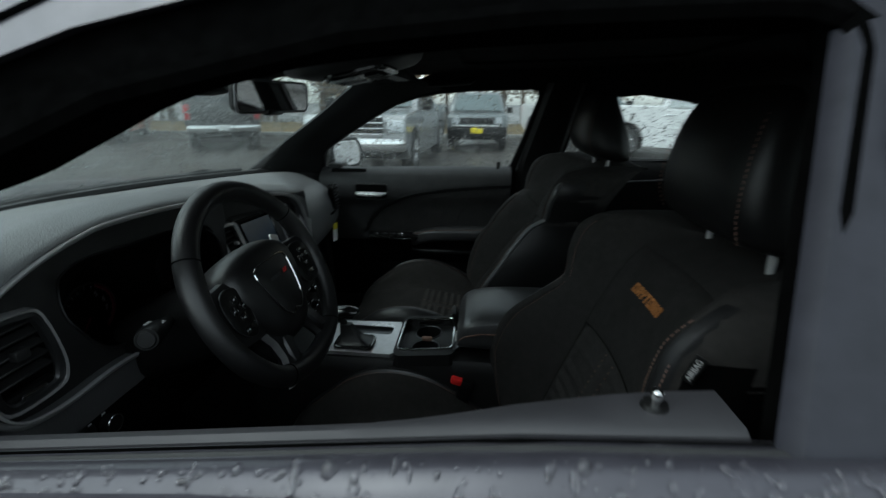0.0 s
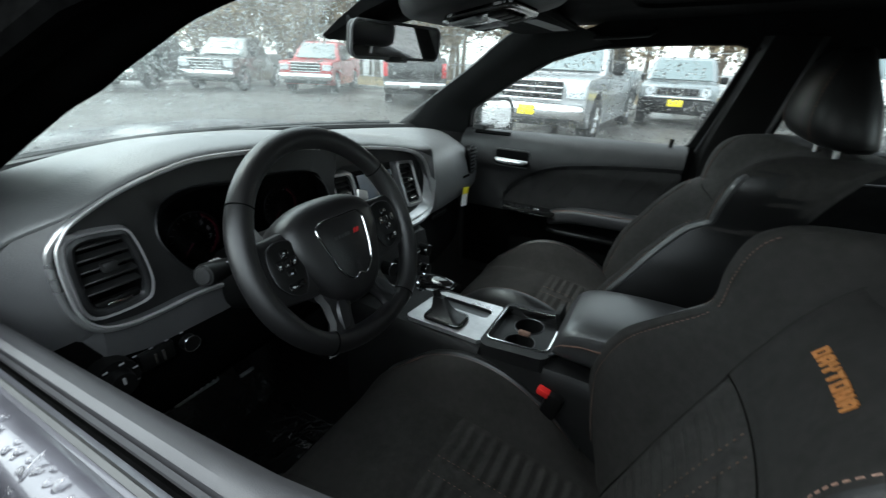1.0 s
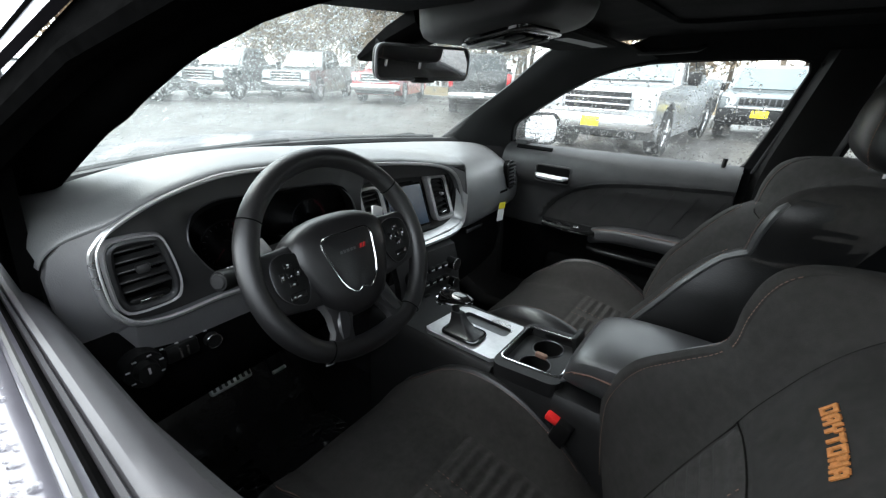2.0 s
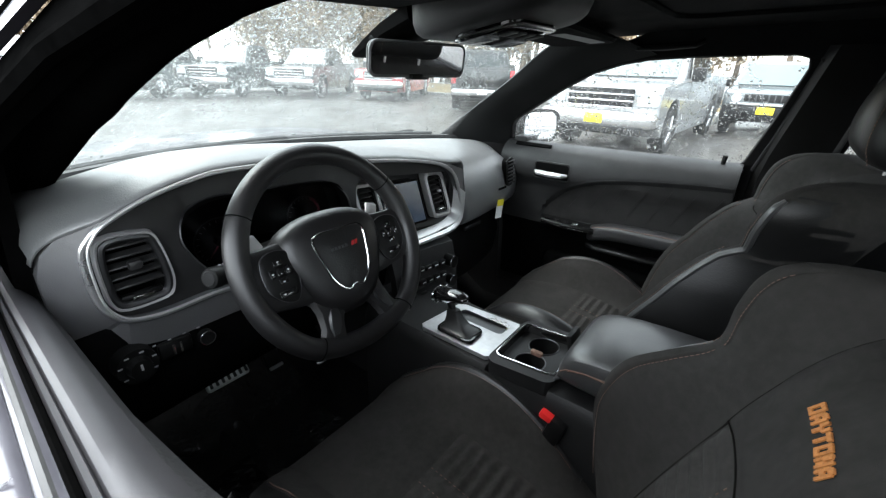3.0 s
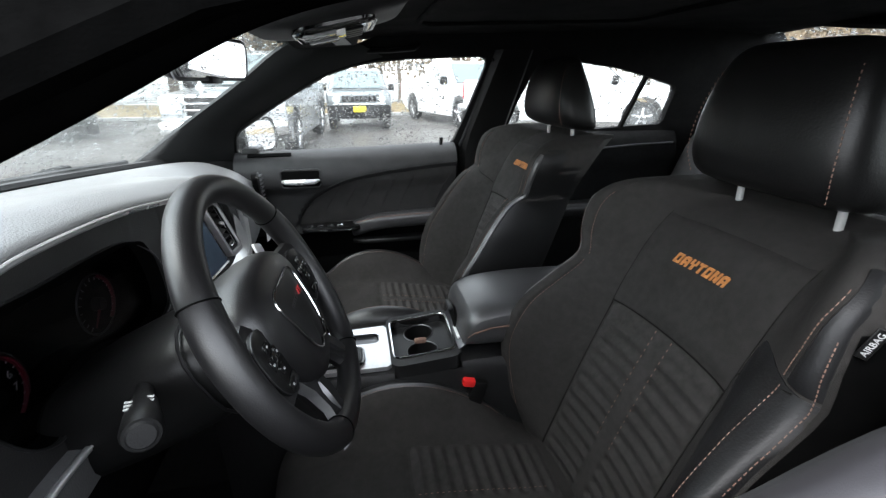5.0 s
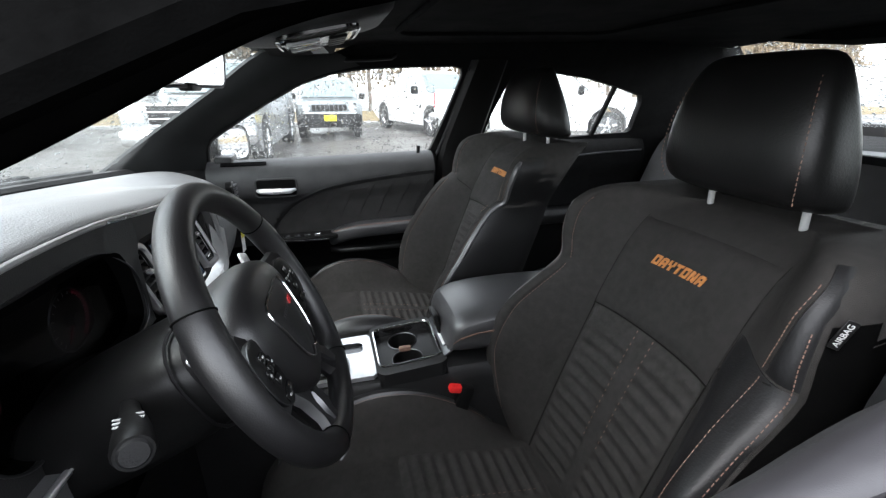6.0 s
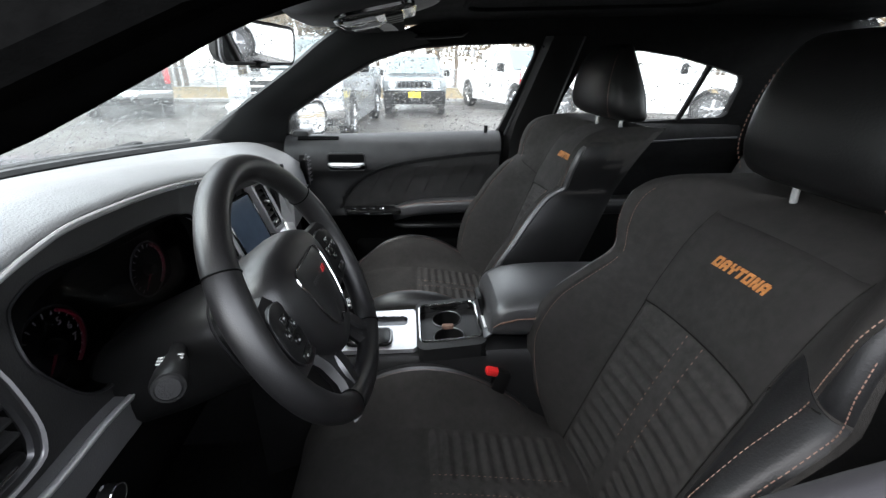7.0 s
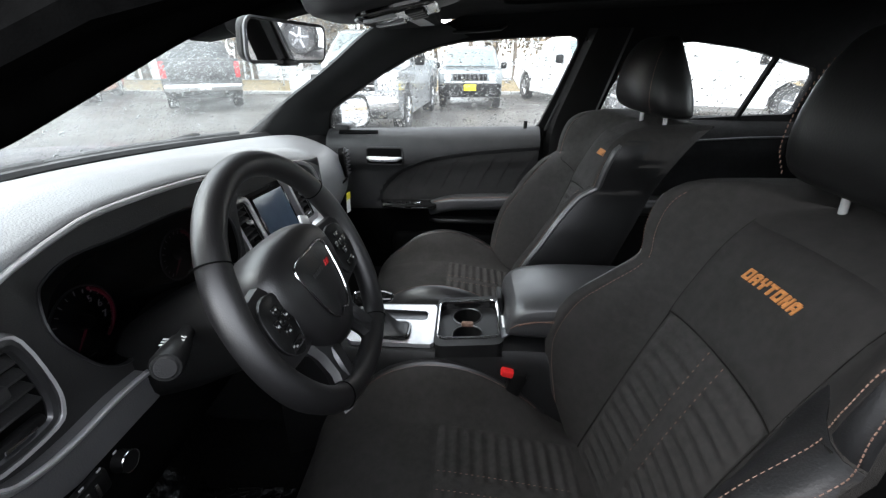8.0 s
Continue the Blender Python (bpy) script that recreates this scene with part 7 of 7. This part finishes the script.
loft(bm, [[Vector((-0.078 + (p.x + 0.078) * s, -0.028 + (p.y + 0.028) * s, OZ(p.x) - z)) for p in lo_] for s, z in ((1.0, 0.0), (0.99, 0.007), (0.93, 0.011), (0.80, 0.012))])
part("lamp_panel", bm, GLOSS_BLACK, oc, "glossy lamp panel")
bm = bmesh.new()
tube(bm, [Vector((p.x, p.y, OZ(p.x) - 0.007)) for p in lo_], 0.0028, 6, closed=True)
part("lamp_edge", bm, CHROME, oc, "chrome lamp edge")
for y in (-0.078, 0.022):
    bm = bmesh.new()
    box(bm, (-0.100, y, OZ(-0.100) - 0.0125), (0.050, 0.050, 0.004), 0.0015, 2, Matrix.Rotation(radians(-11), 3, "Y"))
    part("lamp_lens", bm, LENS, oc, "clear lamp lens")
for y in (-0.075, -0.045, -0.012, 0.020):
    bm = bmesh.new()
    box(bm, (-0.048, y, OZ(-0.048) - 0.0125), (0.028, 0.024, 0.004), 0.0015, 2, Matrix.Rotation(radians(-12), 3, "Y"))
    part("switch", bm, BLACK, oc)
for sg, yc in ((1, 0.30), (-1, -0.36)):
    vs_ = thing("sun_visor", (-0.12, yc, 1.25), "black cloth sun visor folded up", "sun visor", "sun visors")
    bm = bmesh.new()
    loft(bm, [[Vector((-0.12 + p.x, yc + p.y, roof_z(-0.12 + p.x, yc + p.y) - (0.003 if sg < 0 else 0.018) - z)) for p in rrect(0, 0, 0.17 * s, 0.36 * s, 0.03, 4)] for s, z in ((0.95, 0.0), (1.0, 0.007), (0.95, 0.015))])
    part("panel", bm, CLOTH, vs_)
    if sg == 1:
        bm = bmesh.new()
        sheet(bm, [[Vector((x, y, roof_z(x, y) - 0.0345)) for y in np.linspace(0.226, 0.424, 8)] for x in (-0.116, -0.098, -0.078)], thick=(0, 0, 0.001))
        for v in bm.verts:
            v.co.x += 0.25 * (v.co.y - 0.226) * 0.5
        part("label", bm, GREY_LABEL, vs_, "pale grey warning label")
gh = thing("grab_handle", (0.05, 0.57, 1.25), "black folding grab handle on the roof rail", "grab handle")
bm = bmesh.new()
tube(bm, [(-0.02, 0.565, 1.272), (-0.005, 0.55, 1.262), (0.06, 0.548, 1.264), (0.13, 0.55, 1.270), (0.145, 0.565, 1.28)], 0.007, 8)
part("bar", bm, BLACK, gh)

# ---------------------------------------------------------------- vehicles in the lot
TYRE = RUBBER
LAMP = mat("clear lamp lens", (0.5, 0.52, 0.54), 0.12, var=0.1, coat=0.5)
TAIL = mat("red lamp lens", (0.5, 0.015, 0.02), 0.2, var=0.1, coat=0.5)
ALLOY = mat("alloy wheel", (0.55, 0.55, 0.56), 0.3, 0.9, var=0.1)
PLATE_Y = mat("yellow dealer plate", (0.85, 0.68, 0.02), 0.5, var=0.05)


def paint(name, c, metal=0.2):
    return mat(name, c, 0.28, metal, var=0.06, scale=3, coat=0.6, rvar=0.06)


def wheel(parent, x, y, r, w, m):
    """Tyre, rim and five spokes; the axle runs along y."""
    sg = 1 if y > 0 else -1
    bm = bmesh.new()
    loft(bm, [[m @ Vector((x + r * s * math.cos(a), y + sg * d, r + r * s * math.sin(a))) for a in np.linspace(0, 6.283, 24, endpoint=False)] for s, d in ((0.68, -w), (0.94, -w), (1.0, -w * 0.75), (1.0, -w * 0.2), (0.94, 0.0), (0.68, 0.0), (0.66, -0.03))])
    t = part("tyre", bm, TYRE, parent)
    bm = bmesh.new()
    loft(bm, [[m @ Vector((x + r * s * math.cos(a), y + sg * d, r + r * s * math.sin(a))) for a in np.linspace(0, 6.283, 20, endpoint=False)] for s, d in ((0.68, -0.005), (0.64, -0.01), (0.60, -0.05), (0.2, -0.06))])
    rim = part("rim", bm, DARK_SILVER, parent)
    for k in range(5):
        a = 2 * math.pi * k / 5 + 0.3
        bm = bmesh.new()
        tube(bm, [m @ Vector((x + r * q * math.cos(a), y + sg * -0.02, r + r * q * math.sin(a))) for q in (0.1, 0.4, 0.64)], [0.05, 0.04, 0.035], 6)
        part("spoke", bm, ALLOY, rim)


def window(parent, pts, m, nm="window", material=None):
    """A pane given by its four corners, with thickness."""
    bm = bmesh.new()
    v = [m @ Vector(p) for p in pts]
    nor = (v[1] - v[0]).cross(v[2] - v[0]).normalized() * 0.015
    loft(bm, [v, [p + nor for p in v]])
    return part(nm, bm, material or CAR_DARK, parent, smooth=False)


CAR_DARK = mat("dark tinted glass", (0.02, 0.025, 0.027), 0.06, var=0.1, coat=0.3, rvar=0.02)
# Pale bases put the sky's reflection into the colour of these panes.
CAR_WHITE = mat("glass painted sky white", (0.40, 0.43, 0.43), 0.08, var=0.1, coat=0.5, rvar=0.02)
CAR_PALE = mat("glass painted pale as sky", (0.10, 0.13, 0.135), 0.05, var=0.1, coat=0.5, rvar=0.02)


def shaped(profile, width, m, crown=0.0, z_in=1.05):
    """A side profile (x, z) given its width; above z_in the sides lean in by crown per metre."""
    bm = bmesh.new()

    def to(a, b, d):
        s = (d - 0.5) * 2
        return Vector((a, s * (width / 2 - crown * max(0, b - z_in)), b))

    plate(bm, [Vector((a, b, 0)) for a, b in profile], [], lambda a, b, d: m @ to(a, b, d), 1.0)
    return bm


def arch(cx, r, z0, n=9):
    return [(cx + r * math.cos(a), 0.42 + r * math.sin(a)) for a in np.linspace(math.pi * 0.0 - 0.25, math.pi + 0.25, n)]


def rounded(ob, w=0.05, seg=3):
    b = ob.modifiers.new("edge", "BEVEL")
    b.width, b.segments, b.limit_method, b.angle_limit = w, seg, "ANGLE", radians(35)
    return ob


def pickup(at, heading, body, label, lower=None, plate_mat=None, group="pickups in the lot"):
    """Crew-cab pickup; local +x is its front. heading: degrees from +x."""
    m = Matrix.Translation((at[0], at[1], GROUND)) @ Matrix.Rotation(radians(heading), 4, "Z")
    v = thing("pickup_truck", (at[0], at[1], GROUND), label, "pickup truck", group)
    lo = lower or body
    fw, rw = 1.85, -1.75
    prof = [(2.78, 0.62), (2.80, 1.05), (2.70, 1.14), (1.35, 1.22), (-0.85, 1.25), (-0.87, 1.32), (-2.82, 1.34), (-2.86, 0.62)]
    prof += [(p[0], p[1]) for p in arch(rw, 0.50, 0.42)[::-1]]
    prof += [(p[0], p[1]) for p in arch(fw, 0.50, 0.42)[::-1]]
    rounded(part("body", shaped(prof, 1.96, m), body, v, angle=20), 0.06)
    cab = [(1.38, 1.20), (0.62, 1.86), (0.35, 1.92), (-0.62, 1.92), (-0.84, 1.85), (-0.95, 1.24)]
    rounded(part("cab", shaped(cab, 1.90, m, 0.32, 1.2), body, v, "painted cab", angle=20), 0.05)
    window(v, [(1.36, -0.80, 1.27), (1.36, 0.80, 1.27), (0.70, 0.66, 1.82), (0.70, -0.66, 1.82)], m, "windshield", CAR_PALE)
    window(v, [(-0.955, 0.72, 1.34), (-0.955, -0.72, 1.34), (-0.87, -0.62, 1.78), (-0.87, 0.62, 1.78)], m, "rear_window")
    for s in (-1, 1):
        for x0, x1, x2, x3 in ((1.02, 0.22, 0.22, 0.55), (0.12, -0.78, -0.72, 0.12)):
            pts = [(x0, s * 0.955, 1.28), (x1, s * 0.955, 1.28), (x2, s * 0.80, 1.80), (x3, s * 0.80, 1.80)]
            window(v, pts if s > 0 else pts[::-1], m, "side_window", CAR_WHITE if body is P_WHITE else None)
        bm = bmesh.new()
        box(bm, (0, 0, 0), (0.16, 0.22, 0.24), 0.05)
        bm.transform(m @ Matrix.Translation((1.08, s * 1.09, 1.33)))
        part("door_mirror", bm, BLACK, v)
        for x in (0.30, -0.72):
            bm = bmesh.new()
            box(bm, (0, 0, 0), (0.20, 0.03, 0.04), 0.012)
            bm.transform(m @ Matrix.Translation((x, s * 0.99, 1.10)))
            part("door_handle", bm, CHROME, v)
        bm = bmesh.new()
        box(bm, (0, 0, 0), (0.12, 0.34, 0.22), 0.04)
        bm.transform(m @ Matrix.Translation((2.77, s * 0.79, 0.94)))
        part("headlight", bm, LAMP, v)
        bm = bmesh.new()
        box(bm, (0, 0, 0), (0.08, 0.14, 0.42), 0.03)
        bm.transform(m @ Matrix.Translation((-2.84, s * 0.90, 1.06)))
        part("tail_light", bm, TAIL, v)
        for wx in (fw, rw):
            wheel(v, wx, s * 0.99, 0.40, 0.26, m)
    bm = bmesh.new()
    box(bm, (0, 0, 0), (0.22, 1.98, 0.26), 0.07)
    bm.transform(m @ Matrix.Translation((2.85, 0, 0.62)))
    part("front_bumper", bm, CHROME if lower is None else lo, v, "chrome bumper")
    bm = bmesh.new()
    box(bm, (0, 0, 0), (0.08, 1.6, 0.14), 0.03)
    bm.transform(m @ Matrix.Translation((2.93, 0, 0.44)))
    part("air_dam", bm, BLACK, v)
    bm = bmesh.new()
    box(bm, (0, 0, 0), (0.20, 1.9, 0.20), 0.05)
    bm.transform(m @ Matrix.Translation((-2.92, 0, 0.62)))
    part("rear_bumper", bm, CHROME, v)
    bm = bmesh.new()
    box(bm, (0, 0, 0), (0.06, 1.62, 0.50), 0.03)
    bm.transform(m @ Matrix.Translation((-2.87, 0, 1.02)))
    part("tailgate", bm, lo, v)
    bm = bmesh.new()
    box(bm, (0, 0, 0), (0.06, 1.12, 0.34), 0.05)
    bm.transform(m @ Matrix.Translation((2.80, 0, 0.95)))
    g = part("grille", bm, BLACK, v)
    for z in (0.80, 0.90, 1.0, 1.10):
        bm = bmesh.new()
        box(bm, (0, 0, 0), (0.05, 1.14, 0.032), 0.01)
        bm.transform(m @ Matrix.Translation((2.83, 0, z)))
        part("grille_bar", bm, CHROME, g)
    if plate_mat:
        bm = bmesh.new()
        box(bm, (0, 0, 0), (0.02, 0.31, 0.16), 0.006)
        bm.transform(m @ Matrix.Translation((2.975, 0, 0.62)))
        part("dealer_plate", bm, plate_mat, v, "yellow dealer plate")
    else:
        bm = bmesh.new()
        box(bm, (0, 0, 0), (0.02, 0.31, 0.16), 0.006)
        bm.transform(m @ Matrix.Translation((-3.03, 0, 0.64)))
        part("plate", bm, WHITE, v)
    return v


def suv(at, heading, body, label):
    """Small boxy SUV with a dark lower body and round headlights."""
    m = Matrix.Translation((at[0], at[1], GROUND)) @ Matrix.Rotation(radians(heading), 4, "Z")
    v = thing("suv", (at[0], at[1], GROUND), label, "SUV")
    fw, rw = 1.30, -1.27
    prof = [(2.02, 0.42), (2.06, 0.70), (2.04, 0.98), (1.95, 1.04), (1.0, 1.10), (-2.02, 1.10), (-2.08, 0.70), (-2.06, 0.42)]
    prof += arch(rw, 0.43, 0.42)[::-1] + arch(fw, 0.43, 0.42)[::-1]
    prof = [(a, max(b - 0.04, 0.30)) if 0.2 < b < 0.45 else (a, b) for a, b in prof]
    rounded(part("body", shaped(prof, 1.78, m), body, v, angle=20), 0.07)
    cab = [(1.02, 1.08), (0.55, 1.60), (0.35, 1.68), (-1.75, 1.68), (-1.95, 1.60), (-2.02, 1.08)]
    rounded(part("cab", shaped(cab, 1.72, m, 0.26, 1.1), body, v, angle=20), 0.06)
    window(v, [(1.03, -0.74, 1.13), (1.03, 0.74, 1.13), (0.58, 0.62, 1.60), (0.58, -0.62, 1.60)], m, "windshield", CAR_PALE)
    for s in (-1, 1):
        for x0, x1, x2, x3 in ((0.72, -0.15, -0.15, 0.42), (-0.25, -1.2, -1.15, -0.25)):
            pts = [(x0, s * 0.865, 1.14), (x1, s * 0.865, 1.14), (x2, s * 0.745, 1.58), (x3, s * 0.745, 1.58)]
            window(v, pts if s > 0 else pts[::-1], m, "side_window")
        for wx in (fw, rw):
            wheel(v, wx, s * 0.89, 0.345, 0.22, m)
        bm = bmesh.new()
        a = m @ Vector((2.02, s * 0.62, 0.86))
        b = m @ Vector((2.09, s * 0.62, 0.86))
        cyl(bm, a, b, 0.115, 0.105, 24)
        part("headlight", bm, LAMP, v, "round headlight")
        bm = bmesh.new()
        box(bm, (0, 0, 0), (0.14, 0.18, 0.18), 0.05)
        bm.transform(m @ Matrix.Translation((0.85, s * 1.0, 1.15)))
        part("door_mirror", bm, BLACK, v)
    bm = bmesh.new()
    box(bm, (0, 0, 0), (0.10, 1.74, 0.36), 0.06)
    bm.transform(m @ Matrix.Translation((2.06, 0, 0.52)))
    part("front_bumper", bm, BLACK, v, "black plastic bumper")
    bm = bmesh.new()
    box(bm, (0, 0, 0), (0.06, 0.94, 0.17), 0.03)
    bm.transform(m @ Matrix.Translation((2.05, 0, 0.87)))
    g = part("grille", bm, BLACK, v)
    for k in range(7):
        bm = bmesh.new()
        box(bm, (0, 0, 0), (0.02, 0.028, 0.15), 0.008)
        bm.transform(m @ Matrix.Translation((2.085, -0.36 + 0.12 * k, 0.87)))
        part("grille_slot", bm, DARK_SILVER, g)
    bm = bmesh.new()
    box(bm, (0, 0, 0), (0.02, 0.34, 0.16), 0.006)
    bm.transform(m @ Matrix.Translation((2.12, 0, 0.60)))
    part("dealer_plate", bm, PLATE_Y, v, "yellow dealer plate")
    bm = bmesh.new()
    box(bm, (0, 0, 0), (0.06, 1.45, 0.05), 0.02)
    bm.transform(m @ Matrix.Translation((2.06, 0, 0.73)))
    part("bumper_strip", bm, SILVER, v)
    return v


P_SILVER = paint("silver paint", (0.34, 0.345, 0.35), 0.3)
P_GREY = paint("dark grey paint", (0.06, 0.064, 0.066), 0.4)
P_WHITE = paint("white paint", (0.66, 0.66, 0.66), 0.0)
P_BLACK = paint("black paint", (0.012, 0.012, 0.013), 0.2)
P_RED = paint("red paint", (0.38, 0.02, 0.025), 0.2)
P_SLATE = paint("slate paint", (0.035, 0.05, 0.052), 0.4)
P_ICE = paint("pale grey paint", (0.16, 0.175, 0.18), 0.3)
pickup((-2.15 + 0.15, 6.8 + 2.95), -93, P_SILVER, "silver pickup truck with chrome grille and yellow dealer plate", plate_mat=PLATE_Y)
suv((0.09, 11.75 + 2.1), -90, P_ICE, "pale grey boxy SUV with black bumper and round headlights")
pickup((3.45, 14.1), -75, P_WHITE, "white pickup truck parked nose forward", lower=P_WHITE)
pickup((5.95, 11.0), -26, P_WHITE, "white crew-cab pickup truck parked broadside", lower=P_WHITE)
pickup((-7.1 - 1.6, 11.1 + 2.5), 122, P_BLACK, "black pickup truck showing its tailgate and red lamps")
pickup((-11.6 - 2.2, 12.7 + 1.7), -62, P_RED, "red pickup truck with chrome bumper", lower=None)
pickup((-14.2 - 2.4, 10.7 + 1.5), -60, P_GREY, "dark grey pickup truck with chrome grille across the lot")
pickup((-15.8 - 2.5, 8.3 + 1.3), -58, P_SLATE, "slate grey pickup truck at the far side of the lot")
pickup((-16.3 - 2.8, 6.0 + 0.8), -52, P_SLATE, "slate pickup truck with chrome bumper in the far row")
pickup((-17.0 - 2.8, 3.2 + 0.5), -46, P_GREY, "dark grey pickup truck at the end of the far row")
pickup((-17.3 - 2.8, 0.2 + 0.3), -10, P_SLATE, "dark grey pickup truck at the end of the far row")

# ---------------------------------------------------------------- verge, fence, woods
STRAW = mat("wet straw-coloured grass", (0.16, 0.12, 0.06), 0.9, var=0.4, scale=3, bump=0.6, bscale=60, dist=0.02)
BARK = mat("brown bark", (0.17, 0.135, 0.105), 0.9, var=0.4, scale=20)
LEAF = mat("dry brown foliage", (0.26, 0.20, 0.135), 0.85, var=0.5, scale=2)
FENCE = mat("galvanised fence", (0.35, 0.36, 0.37), 0.5, 0.6, var=0.15)
CONCRETE = mat("wet pale concrete", (0.32, 0.32, 0.31), 0.5, var=0.2, scale=6, bump=0.3, bscale=40)
bm = bmesh.new()
rows = []
rng = random.Random(4)
for i, y in enumerate(np.linspace(17.5, 24, 10)):
    rows.append([Vector((x, y + 0.02 * x, GROUND + (0.004 if i == 0 else 0.10 + 0.12 * (i / 9) + 0.05 * rng.random()))) for x in np.linspace(-40, 40, 60)])
sheet(bm, rows, thick=(0, 0, -0.3))
structure("verge", bm, STRAW, "verge of wet straw-coloured grass behind the lot", "grass verge")
bm = bmesh.new()
for x in range(-10, 9):
    box(bm, (x * 2.0, 17.35 + 0.04 * x, GROUND + 0.06), (1.98, 0.16, 0.14), 0.02, 1)
structure("kerb", bm, CONCRETE, "pale concrete kerb along the verge", "kerb")
bm = bmesh.new()
box(bm, (-1.45, 14.2, GROUND + 0.10), (0.9, 0.5, 0.34), 0.05)
blk = tagged(solid("concrete_block", bm, CONCRETE), "low pale concrete block beside the parked vehicles", "concrete block")
fence = thing("fence", (0, 21, GROUND), "thin galvanised wire fence before the woods", "fence")
for k in range(-9, 10):
    bm = bmesh.new()
    cyl(bm, (k * 3.0, 21.0, GROUND), (k * 3.0, 21.0, GROUND + 2.1), 0.03, n=8)
    part("post", bm, FENCE, fence)
for z in (0.4, 1.2, 2.05):
    bm = bmesh.new()
    tube(bm, [(x, 21.0, GROUND + z) for x in (-28, 0, 28)], 0.014, 5)
    part("rail", bm, FENCE, fence)


def tree(seed, h):
    """Bare-limbed autumn tree with thin, brown, ragged foliage."""
    rng = random.Random(seed)
    t = thing("tree", (0, 0, 0), "leafless brown tree with ragged dry foliage", "tree", "trees behind the lot")
    bm = bmesh.new()
    tips = []
    trunk = [Vector((0, 0, -0.3))]
    for k in range(6):
        trunk.append(trunk[-1] + Vector((rng.uniform(-0.15, 0.15), rng.uniform(-0.15, 0.15), h * 0.17)))
    tube(bm, trunk, [0.16, 0.14, 0.12, 0.10, 0.07, 0.05, 0.02], 7)
    for k in range(16):
        i = rng.randint(1, 5)
        p = trunk[i].lerp(trunk[i + 1], rng.random())
        a = rng.random() * 6.28
        ln = h * rng.uniform(0.14, 0.30)
        q = p + Vector((math.cos(a) * ln, math.sin(a) * ln, ln * rng.uniform(0.3, 1.1)))
        mid = p.lerp(q, 0.5) + Vector((0, 0, rng.uniform(-0.1, 0.2)))
        tube(bm, [p, mid, q], [0.045, 0.03, 0.012], 5)
        tips += [mid, q, q]
        for j in range(4):
            b = rng.random() * 6.28
            r = mid.lerp(q, rng.random())
            e = r + Vector((math.cos(b), math.sin(b), rng.uniform(0, 0.9))) * ln * 0.45
            tube(bm, [r, e], [0.014, 0.005], 4)
            tips.append(e)
    part("trunk", bm, BARK, t)
    verts, faces = [], []
    for c in tips:
        for j in range(26):
            p = c + Vector((rng.gauss(0, 0.32), rng.gauss(0, 0.32), rng.gauss(0, 0.28)))
            q = Euler((rng.random() * 6.28, rng.random() * 6.28, rng.random() * 6.28)).to_matrix()
            s = rng.uniform(0.08, 0.20)
            k = len(verts)
            verts += [tuple(p + q @ Vector(o)) for o in ((-s, 0, 0), (0, -s * 0.5, 0.01), (s, 0, 0), (0, s * 0.5, 0.01))]
            faces.append((k, k + 1, k + 2, k + 3))
    me = bpy.data.meshes.new("crown")
    me.from_pydata(verts, [], faces)
    cr = new("crown", me)
    finish(cr, me, LEAF, False)
    cr.parent = t
    return t


kinds = [tree(s, h) for s, h in ((11, 9.0), (12, 10.5), (13, 7.0))]
rng = random.Random(9)
spots = []
for k in range(70):
    x = -46 + 1.3 * k + rng.uniform(-0.8, 0.8)
    spots.append((x, 23.0 + rng.uniform(0, 7) + (0.10 * abs(x + 2))))
for k in range(26):
    a = radians(98 + 3.2 * k)
    spots.append((30 * math.cos(a) * 1.25 - 2, 30 * math.sin(a) * (1.0) + rng.uniform(-2, 2)))
for k, (x, y) in enumerate(spots):
    z = GROUND
    mm = pose(x, y, z, 0, 0, rng.uniform(0, 360))
    if k < 3:
        kinds[k].matrix_basis = mm
    else:
        copy_thing(kinds[k % 3], mm)
